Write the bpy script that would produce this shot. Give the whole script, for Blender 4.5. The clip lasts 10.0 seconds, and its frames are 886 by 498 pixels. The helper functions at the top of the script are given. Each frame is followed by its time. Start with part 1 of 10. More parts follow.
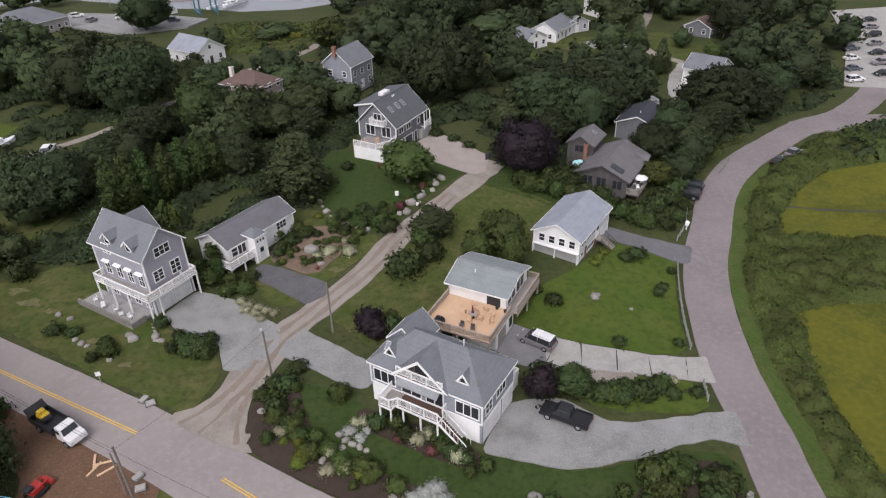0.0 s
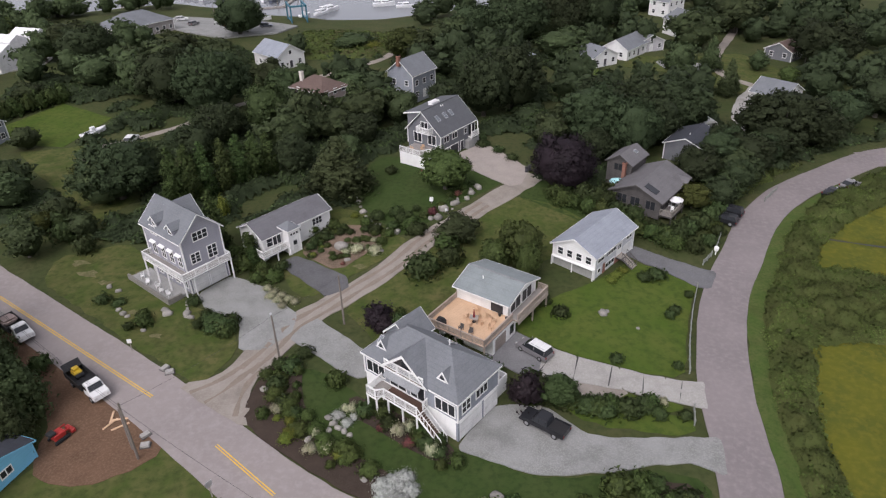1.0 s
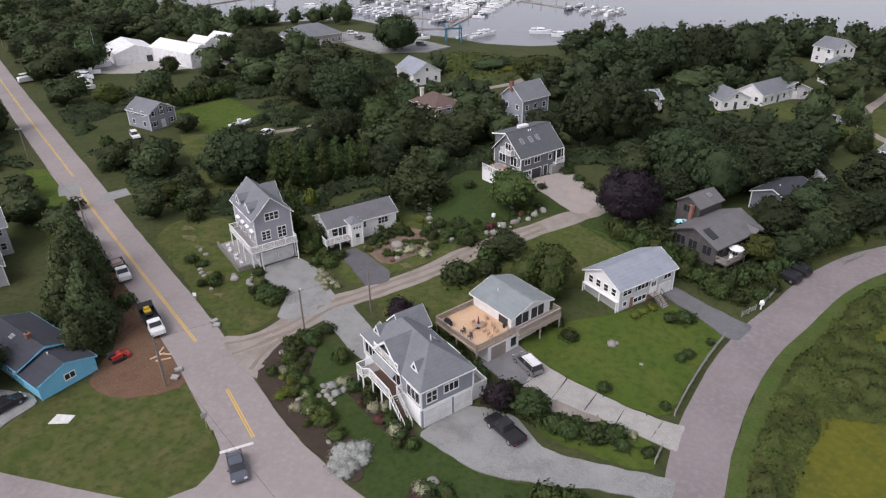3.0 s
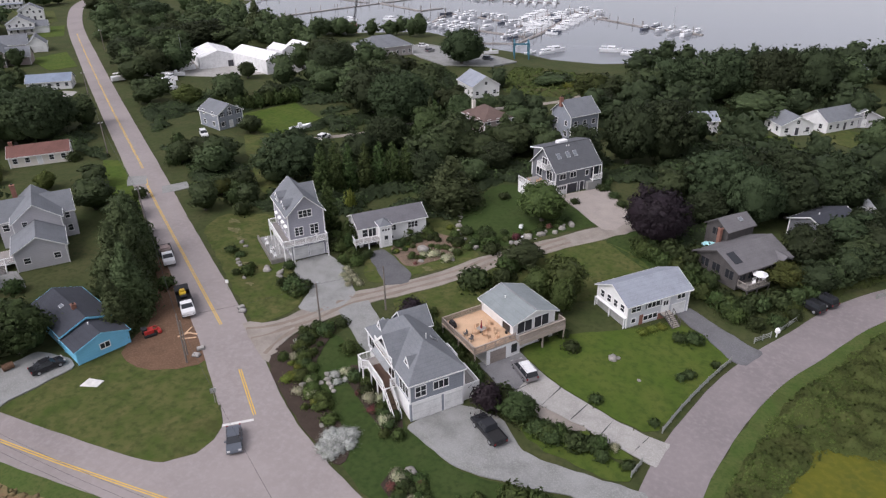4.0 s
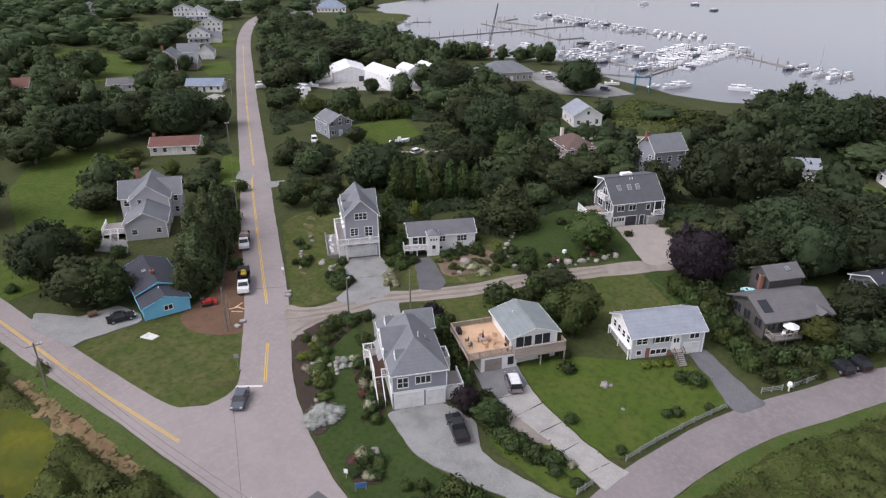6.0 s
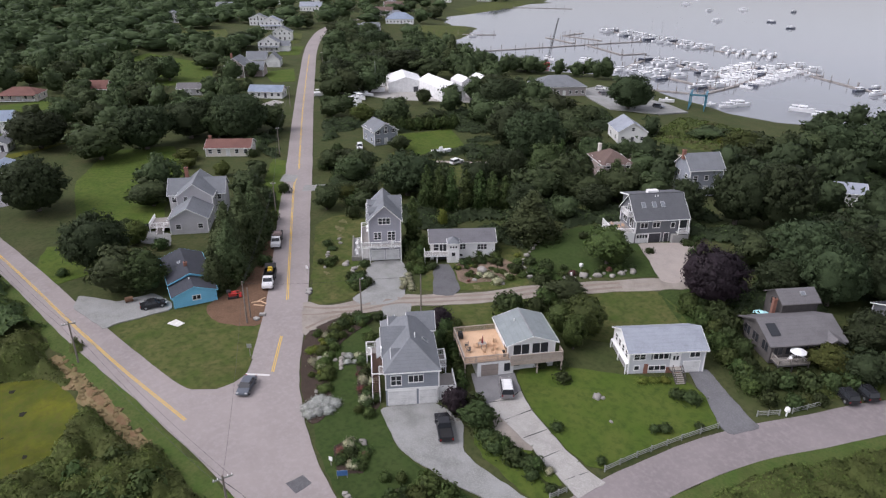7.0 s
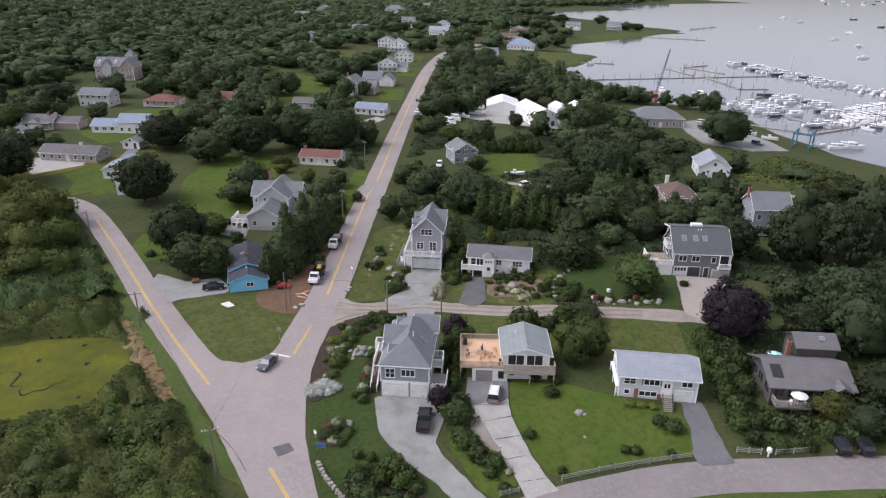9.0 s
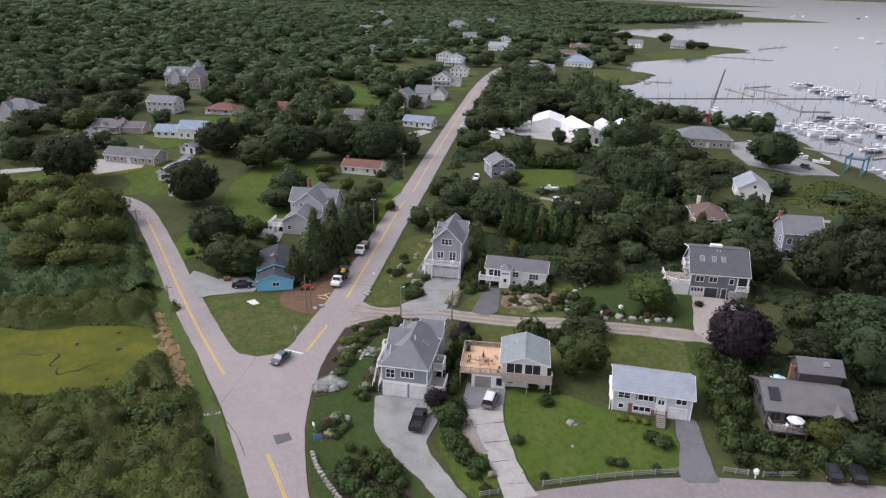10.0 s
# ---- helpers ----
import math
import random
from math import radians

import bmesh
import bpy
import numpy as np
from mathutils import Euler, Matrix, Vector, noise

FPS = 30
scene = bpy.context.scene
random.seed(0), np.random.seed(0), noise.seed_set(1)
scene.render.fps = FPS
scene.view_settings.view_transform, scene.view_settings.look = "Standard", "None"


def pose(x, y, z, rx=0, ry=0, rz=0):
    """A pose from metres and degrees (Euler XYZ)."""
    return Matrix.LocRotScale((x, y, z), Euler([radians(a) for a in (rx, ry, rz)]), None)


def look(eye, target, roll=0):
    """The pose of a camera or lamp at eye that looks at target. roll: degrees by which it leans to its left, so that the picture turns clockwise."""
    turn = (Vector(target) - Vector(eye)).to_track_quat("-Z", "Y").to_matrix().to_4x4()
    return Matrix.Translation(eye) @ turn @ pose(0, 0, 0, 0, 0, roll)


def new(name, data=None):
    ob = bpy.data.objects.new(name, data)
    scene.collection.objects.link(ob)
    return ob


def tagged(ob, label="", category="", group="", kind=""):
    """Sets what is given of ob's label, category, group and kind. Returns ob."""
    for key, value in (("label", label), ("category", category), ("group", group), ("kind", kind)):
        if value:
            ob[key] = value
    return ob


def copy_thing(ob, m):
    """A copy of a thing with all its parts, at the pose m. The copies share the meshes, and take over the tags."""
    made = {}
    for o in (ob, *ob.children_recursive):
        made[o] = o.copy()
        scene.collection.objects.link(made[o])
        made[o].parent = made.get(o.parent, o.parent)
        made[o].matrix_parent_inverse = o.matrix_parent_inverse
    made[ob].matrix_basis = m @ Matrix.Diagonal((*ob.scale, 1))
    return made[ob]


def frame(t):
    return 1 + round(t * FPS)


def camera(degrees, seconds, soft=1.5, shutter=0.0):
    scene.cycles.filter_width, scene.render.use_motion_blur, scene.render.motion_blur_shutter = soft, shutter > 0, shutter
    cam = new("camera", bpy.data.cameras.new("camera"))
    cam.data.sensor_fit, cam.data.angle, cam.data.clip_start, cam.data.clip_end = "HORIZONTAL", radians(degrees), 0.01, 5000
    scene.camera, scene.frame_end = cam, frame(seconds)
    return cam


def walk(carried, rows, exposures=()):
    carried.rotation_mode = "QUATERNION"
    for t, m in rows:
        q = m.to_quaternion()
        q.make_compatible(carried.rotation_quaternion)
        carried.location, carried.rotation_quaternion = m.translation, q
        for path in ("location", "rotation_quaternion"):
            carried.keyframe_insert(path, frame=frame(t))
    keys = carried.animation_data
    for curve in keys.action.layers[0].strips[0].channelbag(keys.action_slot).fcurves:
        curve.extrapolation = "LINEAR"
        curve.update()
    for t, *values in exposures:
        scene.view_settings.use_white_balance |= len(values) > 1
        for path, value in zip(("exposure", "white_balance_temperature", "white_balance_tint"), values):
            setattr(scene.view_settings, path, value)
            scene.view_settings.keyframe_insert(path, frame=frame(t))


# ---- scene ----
# ---- camera ----
cam = camera(66.5, 10.0, soft=1.25)
PATH = [
    (0, (2.525, -0.889, 55.51), (2.477, 0.806, 54.45), -1.5),
    (0.5, (7.839, -2.369, 55.907), (7.659, -0.673, 54.864), -1.5),
    (1, (13.237, -3.433, 56.389), (12.925, -1.745, 55.363), -1.7),
    (1.5, (18.589, -4.169, 56.789), (18.15, -2.499, 55.781), -1.6),
    (2, (23.758, -4.504, 56.985), (23.2, -2.859, 55.993), -1.3),
    (2.5, (29.116, -4.477, 57.226), (28.441, -2.866, 56.252), -1.2),
    (4, (44.723, -2.89, 58.055), (43.727, -1.418, 57.137), -0.8),
    (4.5, (49.62, -1.621, 58.202), (48.532, -0.206, 57.299), -0.6),
    (5, (54.621, -0.223, 58.663), (53.445, 1.13, 57.776), -0.4),
    (5.5, (59.382, 1.568, 59.065), (58.124, 2.856, 58.195), -0.2),
    (7, (72.836, 8.607, 60.536), (71.366, 9.683, 59.71), 0.2),
    (7.5, (77.048, 11.173, 60.742), (75.521, 12.178, 59.93), 0.4),
    (8, (81.22, 13.921, 60.823), (79.64, 14.852, 60.026), 0.6),
    (8.5, (85.369, 16.882, 61.398), (83.737, 17.735, 60.618), 0.7),
    (9, (89.332, 19.918, 62.176), (87.654, 20.691, 61.408), 0.8),
    (9.5, (93.132, 23.177, 62.801), (91.413, 23.87, 62.051), 1.0),
    (10, (96.766, 26.547, 63.267), (95.009, 27.16, 62.533), 1.2),
]
walk(cam, [(t, look(eye, target, roll)) for t, eye, target, roll in PATH], exposures=[(0.0, 0.57, 6400, 18), (5.0, 0.66, 6270, 19), (10.0, 0.82, 6200, 19)])


# ---- sky and light: overcast ----
world = bpy.data.worlds.new("world")
scene.world = world
world.use_nodes = True
wn = world.node_tree.nodes
sky = wn.new("ShaderNodeTexSky")
sky.sky_type, sky.sun_disc = "NISHITA", False
sky.sun_elevation, sky.sun_rotation = radians(50), radians(200)
sky.air_density, sky.dust_density, sky.ozone_density = 1.0, 3.0, 1.0
pale = wn.new("ShaderNodeHueSaturation")
pale.inputs["Saturation"].default_value = 0.22
world.node_tree.links.new(sky.outputs["Color"], pale.inputs["Color"])
world.node_tree.links.new(pale.outputs["Color"], wn["Background"].inputs["Color"])
wn["Background"].inputs["Strength"].default_value = 0.127
sun_data = bpy.data.lights.new("sun", "SUN")
sun_data.energy, sun_data.angle, sun_data.color = 0.8, radians(30), (1.0, 0.97, 0.93)
sun = new("sun", sun_data)
sun.matrix_world = look((0, 0, 200), (0 + 68, 0 + 187, 200 - 237))


# ---- mesh helpers ----
def part(name, bm, material, parent=None, label="", smooth=False):
    """Link a bmesh as one mesh object under its thing."""
    me = bpy.data.meshes.new(name)
    bm.to_mesh(me)
    bm.free()
    me.materials.append(material)
    if smooth:
        for p in me.polygons:
            p.use_smooth = True
    ob = new(name, me)
    ob.parent = parent
    if label:
        tagged(ob, label)
    return ob


def root(name, m, label="", category="", group="", kind=""):
    """An empty at a thing's base."""
    ob = new(name)
    ob.matrix_basis = m
    return tagged(ob, label, category, group, kind)


def box(bm, x0, x1, y0, y1, z0, z1, m=None):
    """An axis-aligned box."""
    c = [bm.verts.new((x, y, z)) for z in (z0, z1) for y in (y0, y1) for x in (x0, x1)]
    if m is not None:
        for v in c:
            v.co = m @ v.co
    for f in ((0, 2, 3, 1), (4, 5, 7, 6), (0, 1, 5, 4), (2, 6, 7, 3), (0, 4, 6, 2), (1, 3, 7, 5)):
        bm.faces.new([c[i] for i in f])
    return bm


def boxes(*rows):
    bm = bmesh.new()
    for r in rows:
        box(bm, *r)
    return bm


def slab(bm, pts, th):
    """A polygon with thickness, hanging th below its points."""
    a = [bm.verts.new(p) for p in pts]
    b = [bm.verts.new((p[0], p[1], p[2] - th)) for p in pts]
    bm.faces.new(a)
    bm.faces.new(b[::-1])
    n = len(a)
    for i in range(n):
        bm.faces.new((a[i - 1], b[i - 1], b[i], a[i]))
    return bm


def extrude(bm, pts, vec):
    """A flat polygon drawn out along vec."""
    a = [bm.verts.new(p) for p in pts]
    b = [bm.verts.new(Vector(p) + Vector(vec)) for p in pts]
    bm.faces.new(a[::-1])
    bm.faces.new(b)
    n = len(a)
    for i in range(n):
        bm.faces.new((a[i - 1], a[i], b[i], b[i - 1]))
    return bm


def tube(bm, p, q, r0, r1=None, seg=8):
    """A tapered round bar from p to q."""
    p, q = Vector(p), Vector(q)
    r1 = r0 if r1 is None else r1
    m = (q - p).to_track_quat("Z", "Y").to_matrix()
    ra, rb = [], []
    for i in range(seg):
        d = Vector((math.cos(2 * math.pi * i / seg), math.sin(2 * math.pi * i / seg), 0))
        ra.append(bm.verts.new(p + m @ (d * r0)))
        rb.append(bm.verts.new(q + m @ (d * r1)))
    for i in range(seg):
        bm.faces.new((ra[i - 1], ra[i], rb[i], rb[i - 1]))
    bm.faces.new(ra[::-1])
    bm.faces.new(rb)
    return bm


def bevelled(bm, width=0.03, segments=1):
    bmesh.ops.bevel(bm, geom=bm.edges[:], offset=width, segments=segments, affect="EDGES")
    return bm


def raw_mesh(name, verts, faces, material, parent=None, label="", smooth=False, normals=None):
    me = bpy.data.meshes.new(name)
    me.from_pydata(verts, [], faces)
    me.materials.append(material)
    if smooth:
        me.polygons.foreach_set("use_smooth", [True] * len(me.polygons))
    if normals is not None:
        me.normals_split_custom_set_from_vertices(normals)
    ob = new(name, me)
    ob.parent = parent
    if label:
        tagged(ob, label)
    return ob


# ---- materials ----
def surface(name, base, second=None, rough=0.85, scale=0.6, fine=9.0, bump=0.15, metal=0.0, third=None, spots=0.0, vary=0.0, island=0.0, space="object", stretch=(1, 1, 1), bands=None, spec=0.3, thin=0.0):
    """A node material: two scales of noise mix its colours, fine noise gives relief, bands give courses or boards."""
    mat = bpy.data.materials.new(name)
    mat.use_nodes = True
    nt = mat.node_tree
    n, link = nt.nodes, nt.links.new
    bsdf = n["Principled BSDF"]
    bsdf.inputs["Roughness"].default_value = rough
    bsdf.inputs["Metallic"].default_value = metal
    bsdf.inputs["Specular IOR Level"].default_value = spec
    second = second or tuple(c * 0.72 for c in base)
    third = third or tuple(c * (1.2 if max(base) < 0.5 else 1.03) for c in base)
    if space == "world":
        place = n.new("ShaderNodeNewGeometry").outputs["Position"]
    else:
        place = n.new("ShaderNodeTexCoord").outputs["Object"]
    mapping = n.new("ShaderNodeMapping")
    mapping.inputs["Scale"].default_value = stretch
    link(place, mapping.inputs["Vector"])
    place = mapping.outputs["Vector"]

    def noise_node(s, detail, rough_=0.6):
        q = n.new("ShaderNodeTexNoise")
        q.inputs["Scale"].default_value, q.inputs["Detail"].default_value, q.inputs["Roughness"].default_value = s, detail, rough_
        link(place, q.inputs["Vector"])
        return q.outputs["Fac"]

    def ramp(fac, a, b):
        r = n.new("ShaderNodeMapRange")
        r.inputs["From Min"].default_value, r.inputs["From Max"].default_value = a, b
        link(fac, r.inputs["Value"])
        return r.outputs["Result"]

    def mixed(fac, a, b, blend="MIX"):
        x = n.new("ShaderNodeMix")
        x.data_type, x.blend_type = "RGBA", blend
        for sock, v in ((x.inputs["Factor"], fac), (x.inputs["A"], a), (x.inputs["B"], b)):
            if isinstance(v, bpy.types.NodeSocket):
                link(v, sock)
            else:
                sock.default_value = (*v, 1) if isinstance(v, tuple) else v
        return x.outputs["Result"]

    big, small = noise_node(scale, 5), noise_node(fine, 4)
    col = mixed(ramp(big, 0.32, 0.68), base, second)
    col = mixed(ramp(small, 0.45, 0.75), col, third)
    if spots:
        dirt = noise_node(scale * 0.35, 6, 0.7)
        s = n.new("ShaderNodeMath")
        s.operation = "MULTIPLY"
        link(ramp(dirt, 0.52, 0.72), s.inputs[0])
        s.inputs[1].default_value = spots
        col = mixed(s.outputs[0], col, tuple(c * 0.5 for c in second))
    height = small
    if bands:
        axis, freq, depth = bands
        wave = n.new("ShaderNodeTexWave")
        wave.wave_type, wave.bands_direction, wave.wave_profile = "BANDS", axis, "SAW"
        wave.inputs["Scale"].default_value = freq / 20 * math.pi
        link(place, wave.inputs["Vector"])
        line_ = ramp(wave.outputs["Fac"], 0.0, 0.18)
        inv = n.new("ShaderNodeMath")
        inv.operation = "MULTIPLY_ADD"
        link(line_, inv.inputs[0])
        inv.inputs[1].default_value, inv.inputs[2].default_value = -depth, depth
        col = mixed(inv.outputs[0], col, tuple(c * 0.35 for c in base))
        height = line_
    if vary or island:
        src = n.new("ShaderNodeObjectInfo").outputs["Random"] if vary else n.new("ShaderNodeNewGeometry").outputs["Random Per Island"]
        amount = vary or island
        hsv = n.new("ShaderNodeHueSaturation")
        v = n.new("ShaderNodeMapRange")
        v.inputs["To Min"].default_value, v.inputs["To Max"].default_value = 1 - amount, 1 + amount
        link(src, v.inputs["Value"])
        link(v.outputs["Result"], hsv.inputs["Value"])
        link(col, hsv.inputs["Color"])
        col = hsv.outputs["Color"]
        if vary and island:
            hs2 = n.new("ShaderNodeHueSaturation")
            v2 = n.new("ShaderNodeMapRange")
            v2.inputs["To Min"].default_value, v2.inputs["To Max"].default_value = 1 - island, 1 + island
            link(n.new("ShaderNodeNewGeometry").outputs["Random Per Island"], v2.inputs["Value"])
            link(v2.outputs["Result"], hs2.inputs["Value"])
            h2 = n.new("ShaderNodeMapRange")
            h2.inputs["To Min"].default_value, h2.inputs["To Max"].default_value = 0.48, 0.52
            link(src, h2.inputs["Value"])
            link(h2.outputs["Result"], hs2.inputs["Hue"])
            link(col, hs2.inputs["Color"])
            col = hs2.outputs["Color"]
    link(col, bsdf.inputs["Base Color"])
    if thin:
        glow = n.new("ShaderNodeBsdfTranslucent")
        link(col, glow.inputs["Color"])
        both = n.new("ShaderNodeMixShader")
        both.inputs["Fac"].default_value = thin
        link(bsdf.outputs["BSDF"], both.inputs[1])
        link(glow.outputs["BSDF"], both.inputs[2])
        link(both.outputs["Shader"], n["Material Output"].inputs["Surface"])
    if bump:
        b = n.new("ShaderNodeBump")
        b.inputs["Strength"].default_value, b.inputs["Distance"].default_value = bump, 0.05
        link(height, b.inputs["Height"])
        link(b.outputs["Normal"], bsdf.inputs["Normal"])
    return mat


GRASS = surface("rough grass", (0.046, 0.062, 0.021), (0.074, 0.076, 0.033), 0.95, 0.12, 1.2, 0.6, third=(0.034, 0.050, 0.018), spots=0.6, space="world", spec=0.1)
LAWN = surface("mown lawn", (0.060, 0.099, 0.016), (0.086, 0.110, 0.024), 0.95, 0.18, 1.1, 0.5, third=(0.040, 0.068, 0.014), spots=0.35, space="world", spec=0.1)
# Darker copy of the lawn: deep green turf, with shade put into the colour.
LAWN_DARK = surface("deep green and shaded lawn", (0.036, 0.062, 0.016), (0.052, 0.072, 0.023), 0.95, 0.25, 1.4, 0.5, third=(0.026, 0.046, 0.013), spots=0.4, space="world", spec=0.1)
LAWN_DRY = surface("dry lawn", (0.053, 0.080, 0.018), (0.108, 0.106, 0.040), 0.95, 0.3, 1.1, 0.5, third=(0.038, 0.056, 0.016), spots=0.7, space="world", spec=0.1)
MARSH = surface("salt marsh grass", (0.112, 0.114, 0.015), (0.070, 0.084, 0.017), 0.95, 0.16, 1.2, 0.6, third=(0.135, 0.126, 0.02), spots=0.8, space="world", spec=0.1)
MARSH_WET = surface("wet marsh turf", (0.124, 0.128, 0.014), (0.062, 0.082, 0.016), 0.95, 0.16, 1.1, 0.6, third=(0.090, 0.086, 0.022), spots=0.8, space="world", spec=0.1)
DIRT = surface("bare red-brown soil", (0.150, 0.090, 0.058), (0.115, 0.070, 0.045), 0.95, 0.35, 4.0, 0.5, third=(0.19, 0.125, 0.085), spots=0.5, space="world", spec=0.1)
CHIPS = surface("brown garden chippings", (0.190, 0.135, 0.100), (0.110, 0.085, 0.060), 0.95, 0.5, 5.0, 0.5, third=(0.24, 0.18, 0.14), spots=0.7, space="world", spec=0.1)
MULCH = surface("dark mulch", (0.060, 0.045, 0.036), (0.042, 0.032, 0.026), 0.95, 0.8, 9.0, 0.6, spots=0.4, space="world", spec=0.1)
STRAW_GREEN = surface("olive-brown reeds", (0.115, 0.110, 0.050), (0.085, 0.088, 0.040), 0.95, 0.15, 3.0, 0.6, spots=0.6, space="world", spec=0.1)
ASPHALT = surface("worn asphalt", (0.305, 0.270, 0.260), (0.248, 0.220, 0.214), 0.9, 0.07, 1.5, 0.1, third=(0.318, 0.284, 0.276), spots=0.34, space="world")
ASPHALT_ROAD = surface("worn lane asphalt", (0.236, 0.208, 0.208), (0.190, 0.168, 0.170), 0.9, 0.09, 1.5, 0.1, third=(0.258, 0.230, 0.228), spots=0.25, space="world")
ASPHALT_DARK = surface("dark driveway asphalt", (0.115, 0.115, 0.120), (0.085, 0.085, 0.090), 0.9, 0.4, 5.0, 0.2, spots=0.4, space="world")
ASPHALT_MID = surface("aged driveway asphalt", (0.150, 0.150, 0.156), (0.118, 0.118, 0.124), 0.9, 0.4, 5.0, 0.2, spots=0.5, space="world")
ASPHALT_GREY = surface("grey driveway asphalt", (0.195, 0.195, 0.200), (0.155, 0.155, 0.160), 0.9, 0.4, 5.0, 0.2, spots=0.4, space="world")
GRAVEL = surface("pale grey gravel", (0.272, 0.276, 0.270), (0.196, 0.200, 0.190), 0.95, 0.32, 6.0, 0.5, third=(0.33, 0.33, 0.315), spots=0.6, space="world")
TRACK = surface("packed wheel track", (0.235, 0.195, 0.160), (0.190, 0.158, 0.130), 0.95, 0.5, 7.0, 0.5, spots=0.6, space="world")
LANE = surface("dusty dirt lane", (0.300, 0.268, 0.235), (0.240, 0.210, 0.180), 0.95, 0.35, 7.0, 0.4, third=(0.33, 0.30, 0.27), spots=0.5, space="world")
CONCRETE = surface("pale concrete", (0.36, 0.35, 0.33), (0.29, 0.28, 0.26), 0.9, 0.5, 6.0, 0.2, spots=0.35, space="world")
PAVER = surface("pale pavers", (0.34, 0.30, 0.27), (0.28, 0.25, 0.23), 0.9, 0.5, 8.0, 0.2, spots=0.3, space="world")
OCHRE = surface("tan bank grass and soil", (0.235, 0.178, 0.098), (0.150, 0.128, 0.060), 0.95, 0.5, 3.5, 0.7, third=(0.19, 0.125, 0.07), spots=0.8, space="world", spec=0.1, stretch=(0.4, 1.3, 1))
SOIL_BROWN = surface("bare brown soil", (0.150, 0.092, 0.052), (0.21, 0.15, 0.085), 0.95, 0.8, 4.0, 0.6, spots=0.5, space="world", spec=0.1)
VERGE = surface("green verge grass", (0.058, 0.096, 0.022), (0.088, 0.104, 0.034), 0.95, 0.35, 2.4, 0.6, third=(0.040, 0.072, 0.018), spots=0.6, space="world", spec=0.1)
WORN = surface("worn sandy grass", (0.150, 0.135, 0.070), (0.085, 0.095, 0.035), 0.95, 0.9, 4.0, 0.5, third=(0.19, 0.165, 0.1), spots=0.7, space="world", spec=0.1)
MUD = surface("wet black mud", (0.022, 0.022, 0.016), rough=0.7, spec=0.1, space="world")
TARLINE = surface("tar crack", (0.05, 0.05, 0.05), rough=0.8, space="world")
YELLOW = surface("yellow road paint", (0.74, 0.46, 0.045), (0.64, 0.42, 0.09), 0.8, 1.5, 6.0, 0.0, spots=0.3, space="world")
WHITE_PAINT = surface("white road paint", (0.70, 0.69, 0.66), (0.5, 0.49, 0.47), 0.8, 1.5, 6.0, 0.0, spots=0.4, space="world")
ROCK = surface("pale boulder stone", (0.295, 0.279, 0.254), (0.197, 0.189, 0.172), 0.9, 1.5, 9.0, 0.5, spots=0.5, vary=0.2)
WHITE = surface("white painted wood", (0.84, 0.84, 0.83), (0.76, 0.76, 0.75), 0.55, 0.8, 8.0, 0.05, spots=0.12)
SHINGLE_BLUE = surface("grey-blue shingle wall", (0.270, 0.290, 0.325), (0.225, 0.243, 0.275), 0.8, 0.7, 9.0, 0.3, bands=("Z", 6.0, 0.45), spots=0.2)
SHINGLE_LILAC = surface("weathered lilac-grey shingle wall", (0.330, 0.330, 0.370), (0.285, 0.285, 0.320), 0.8, 0.7, 9.0, 0.3, bands=("Z", 6.0, 0.4), spots=0.2)
SIDING_DARK = surface("slate-grey siding", (0.170, 0.175, 0.190), (0.140, 0.145, 0.160), 0.7, 0.7, 9.0, 0.3, bands=("Z", 6.0, 0.4), spots=0.2)
SIDING_PALE = surface("pale grey clapboard", (0.58, 0.59, 0.62), (0.52, 0.53, 0.56), 0.65, 0.6, 8.0, 0.2, bands=("Z", 6.0, 0.3), spots=0.12)
SIDING_WHITE = surface("white clapboard", (0.80, 0.80, 0.79), (0.72, 0.72, 0.71), 0.6, 0.6, 8.0, 0.2, bands=("Z", 6.0, 0.25), spots=0.12)
SIDING_CREAM = surface("cream stucco", (0.70, 0.66, 0.60), (0.62, 0.58, 0.52), 0.8, 0.6, 8.0, 0.1, spots=0.15)
SIDING_TAN = surface("taupe clapboard", (0.37, 0.34, 0.33), (0.31, 0.29, 0.28), 0.7, 0.6, 8.0, 0.2, bands=("Z", 6.0, 0.3), spots=0.15)
SIDING_ROSE = surface("weathered rosy-taupe shingle", (0.40, 0.33, 0.31), (0.33, 0.28, 0.27), 0.8, 0.6, 8.0, 0.2, bands=("Z", 6.0, 0.3), spots=0.2)
SIDING_GREY = surface("light grey clapboard", (0.52, 0.51, 0.53), (0.46, 0.45, 0.47), 0.7, 0.6, 8.0, 0.2, bands=("Z", 6.0, 0.3), spots=0.15)
SIDING_BLUE = surface("sky-blue painted siding", (0.21, 0.56, 0.78), (0.17, 0.48, 0.68), 0.6, 0.5, 8.0, 0.15, bands=("Z", 5.0, 0.25), spots=0.1)
DARK_WOOD = surface("dark weathered wood wall", (0.105, 0.098, 0.095), (0.075, 0.070, 0.068), 0.85, 0.8, 9.0, 0.3, bands=("Z", 6.0, 0.4), spots=0.3)
BLOCK = surface("grey foundation block", (0.33, 0.33, 0.32), (0.27, 0.27, 0.26), 0.9, 0.8, 8.0, 0.2, spots=0.3)


def roof_material(name, base, tint=0.8):
    return surface(name, base, tuple(c * tint for c in base), 0.9, 0.55, 7.0, 0.4, third=tuple(c * 1.14 for c in base), spots=0.28, bands=("Z", 7.0, 0.16))


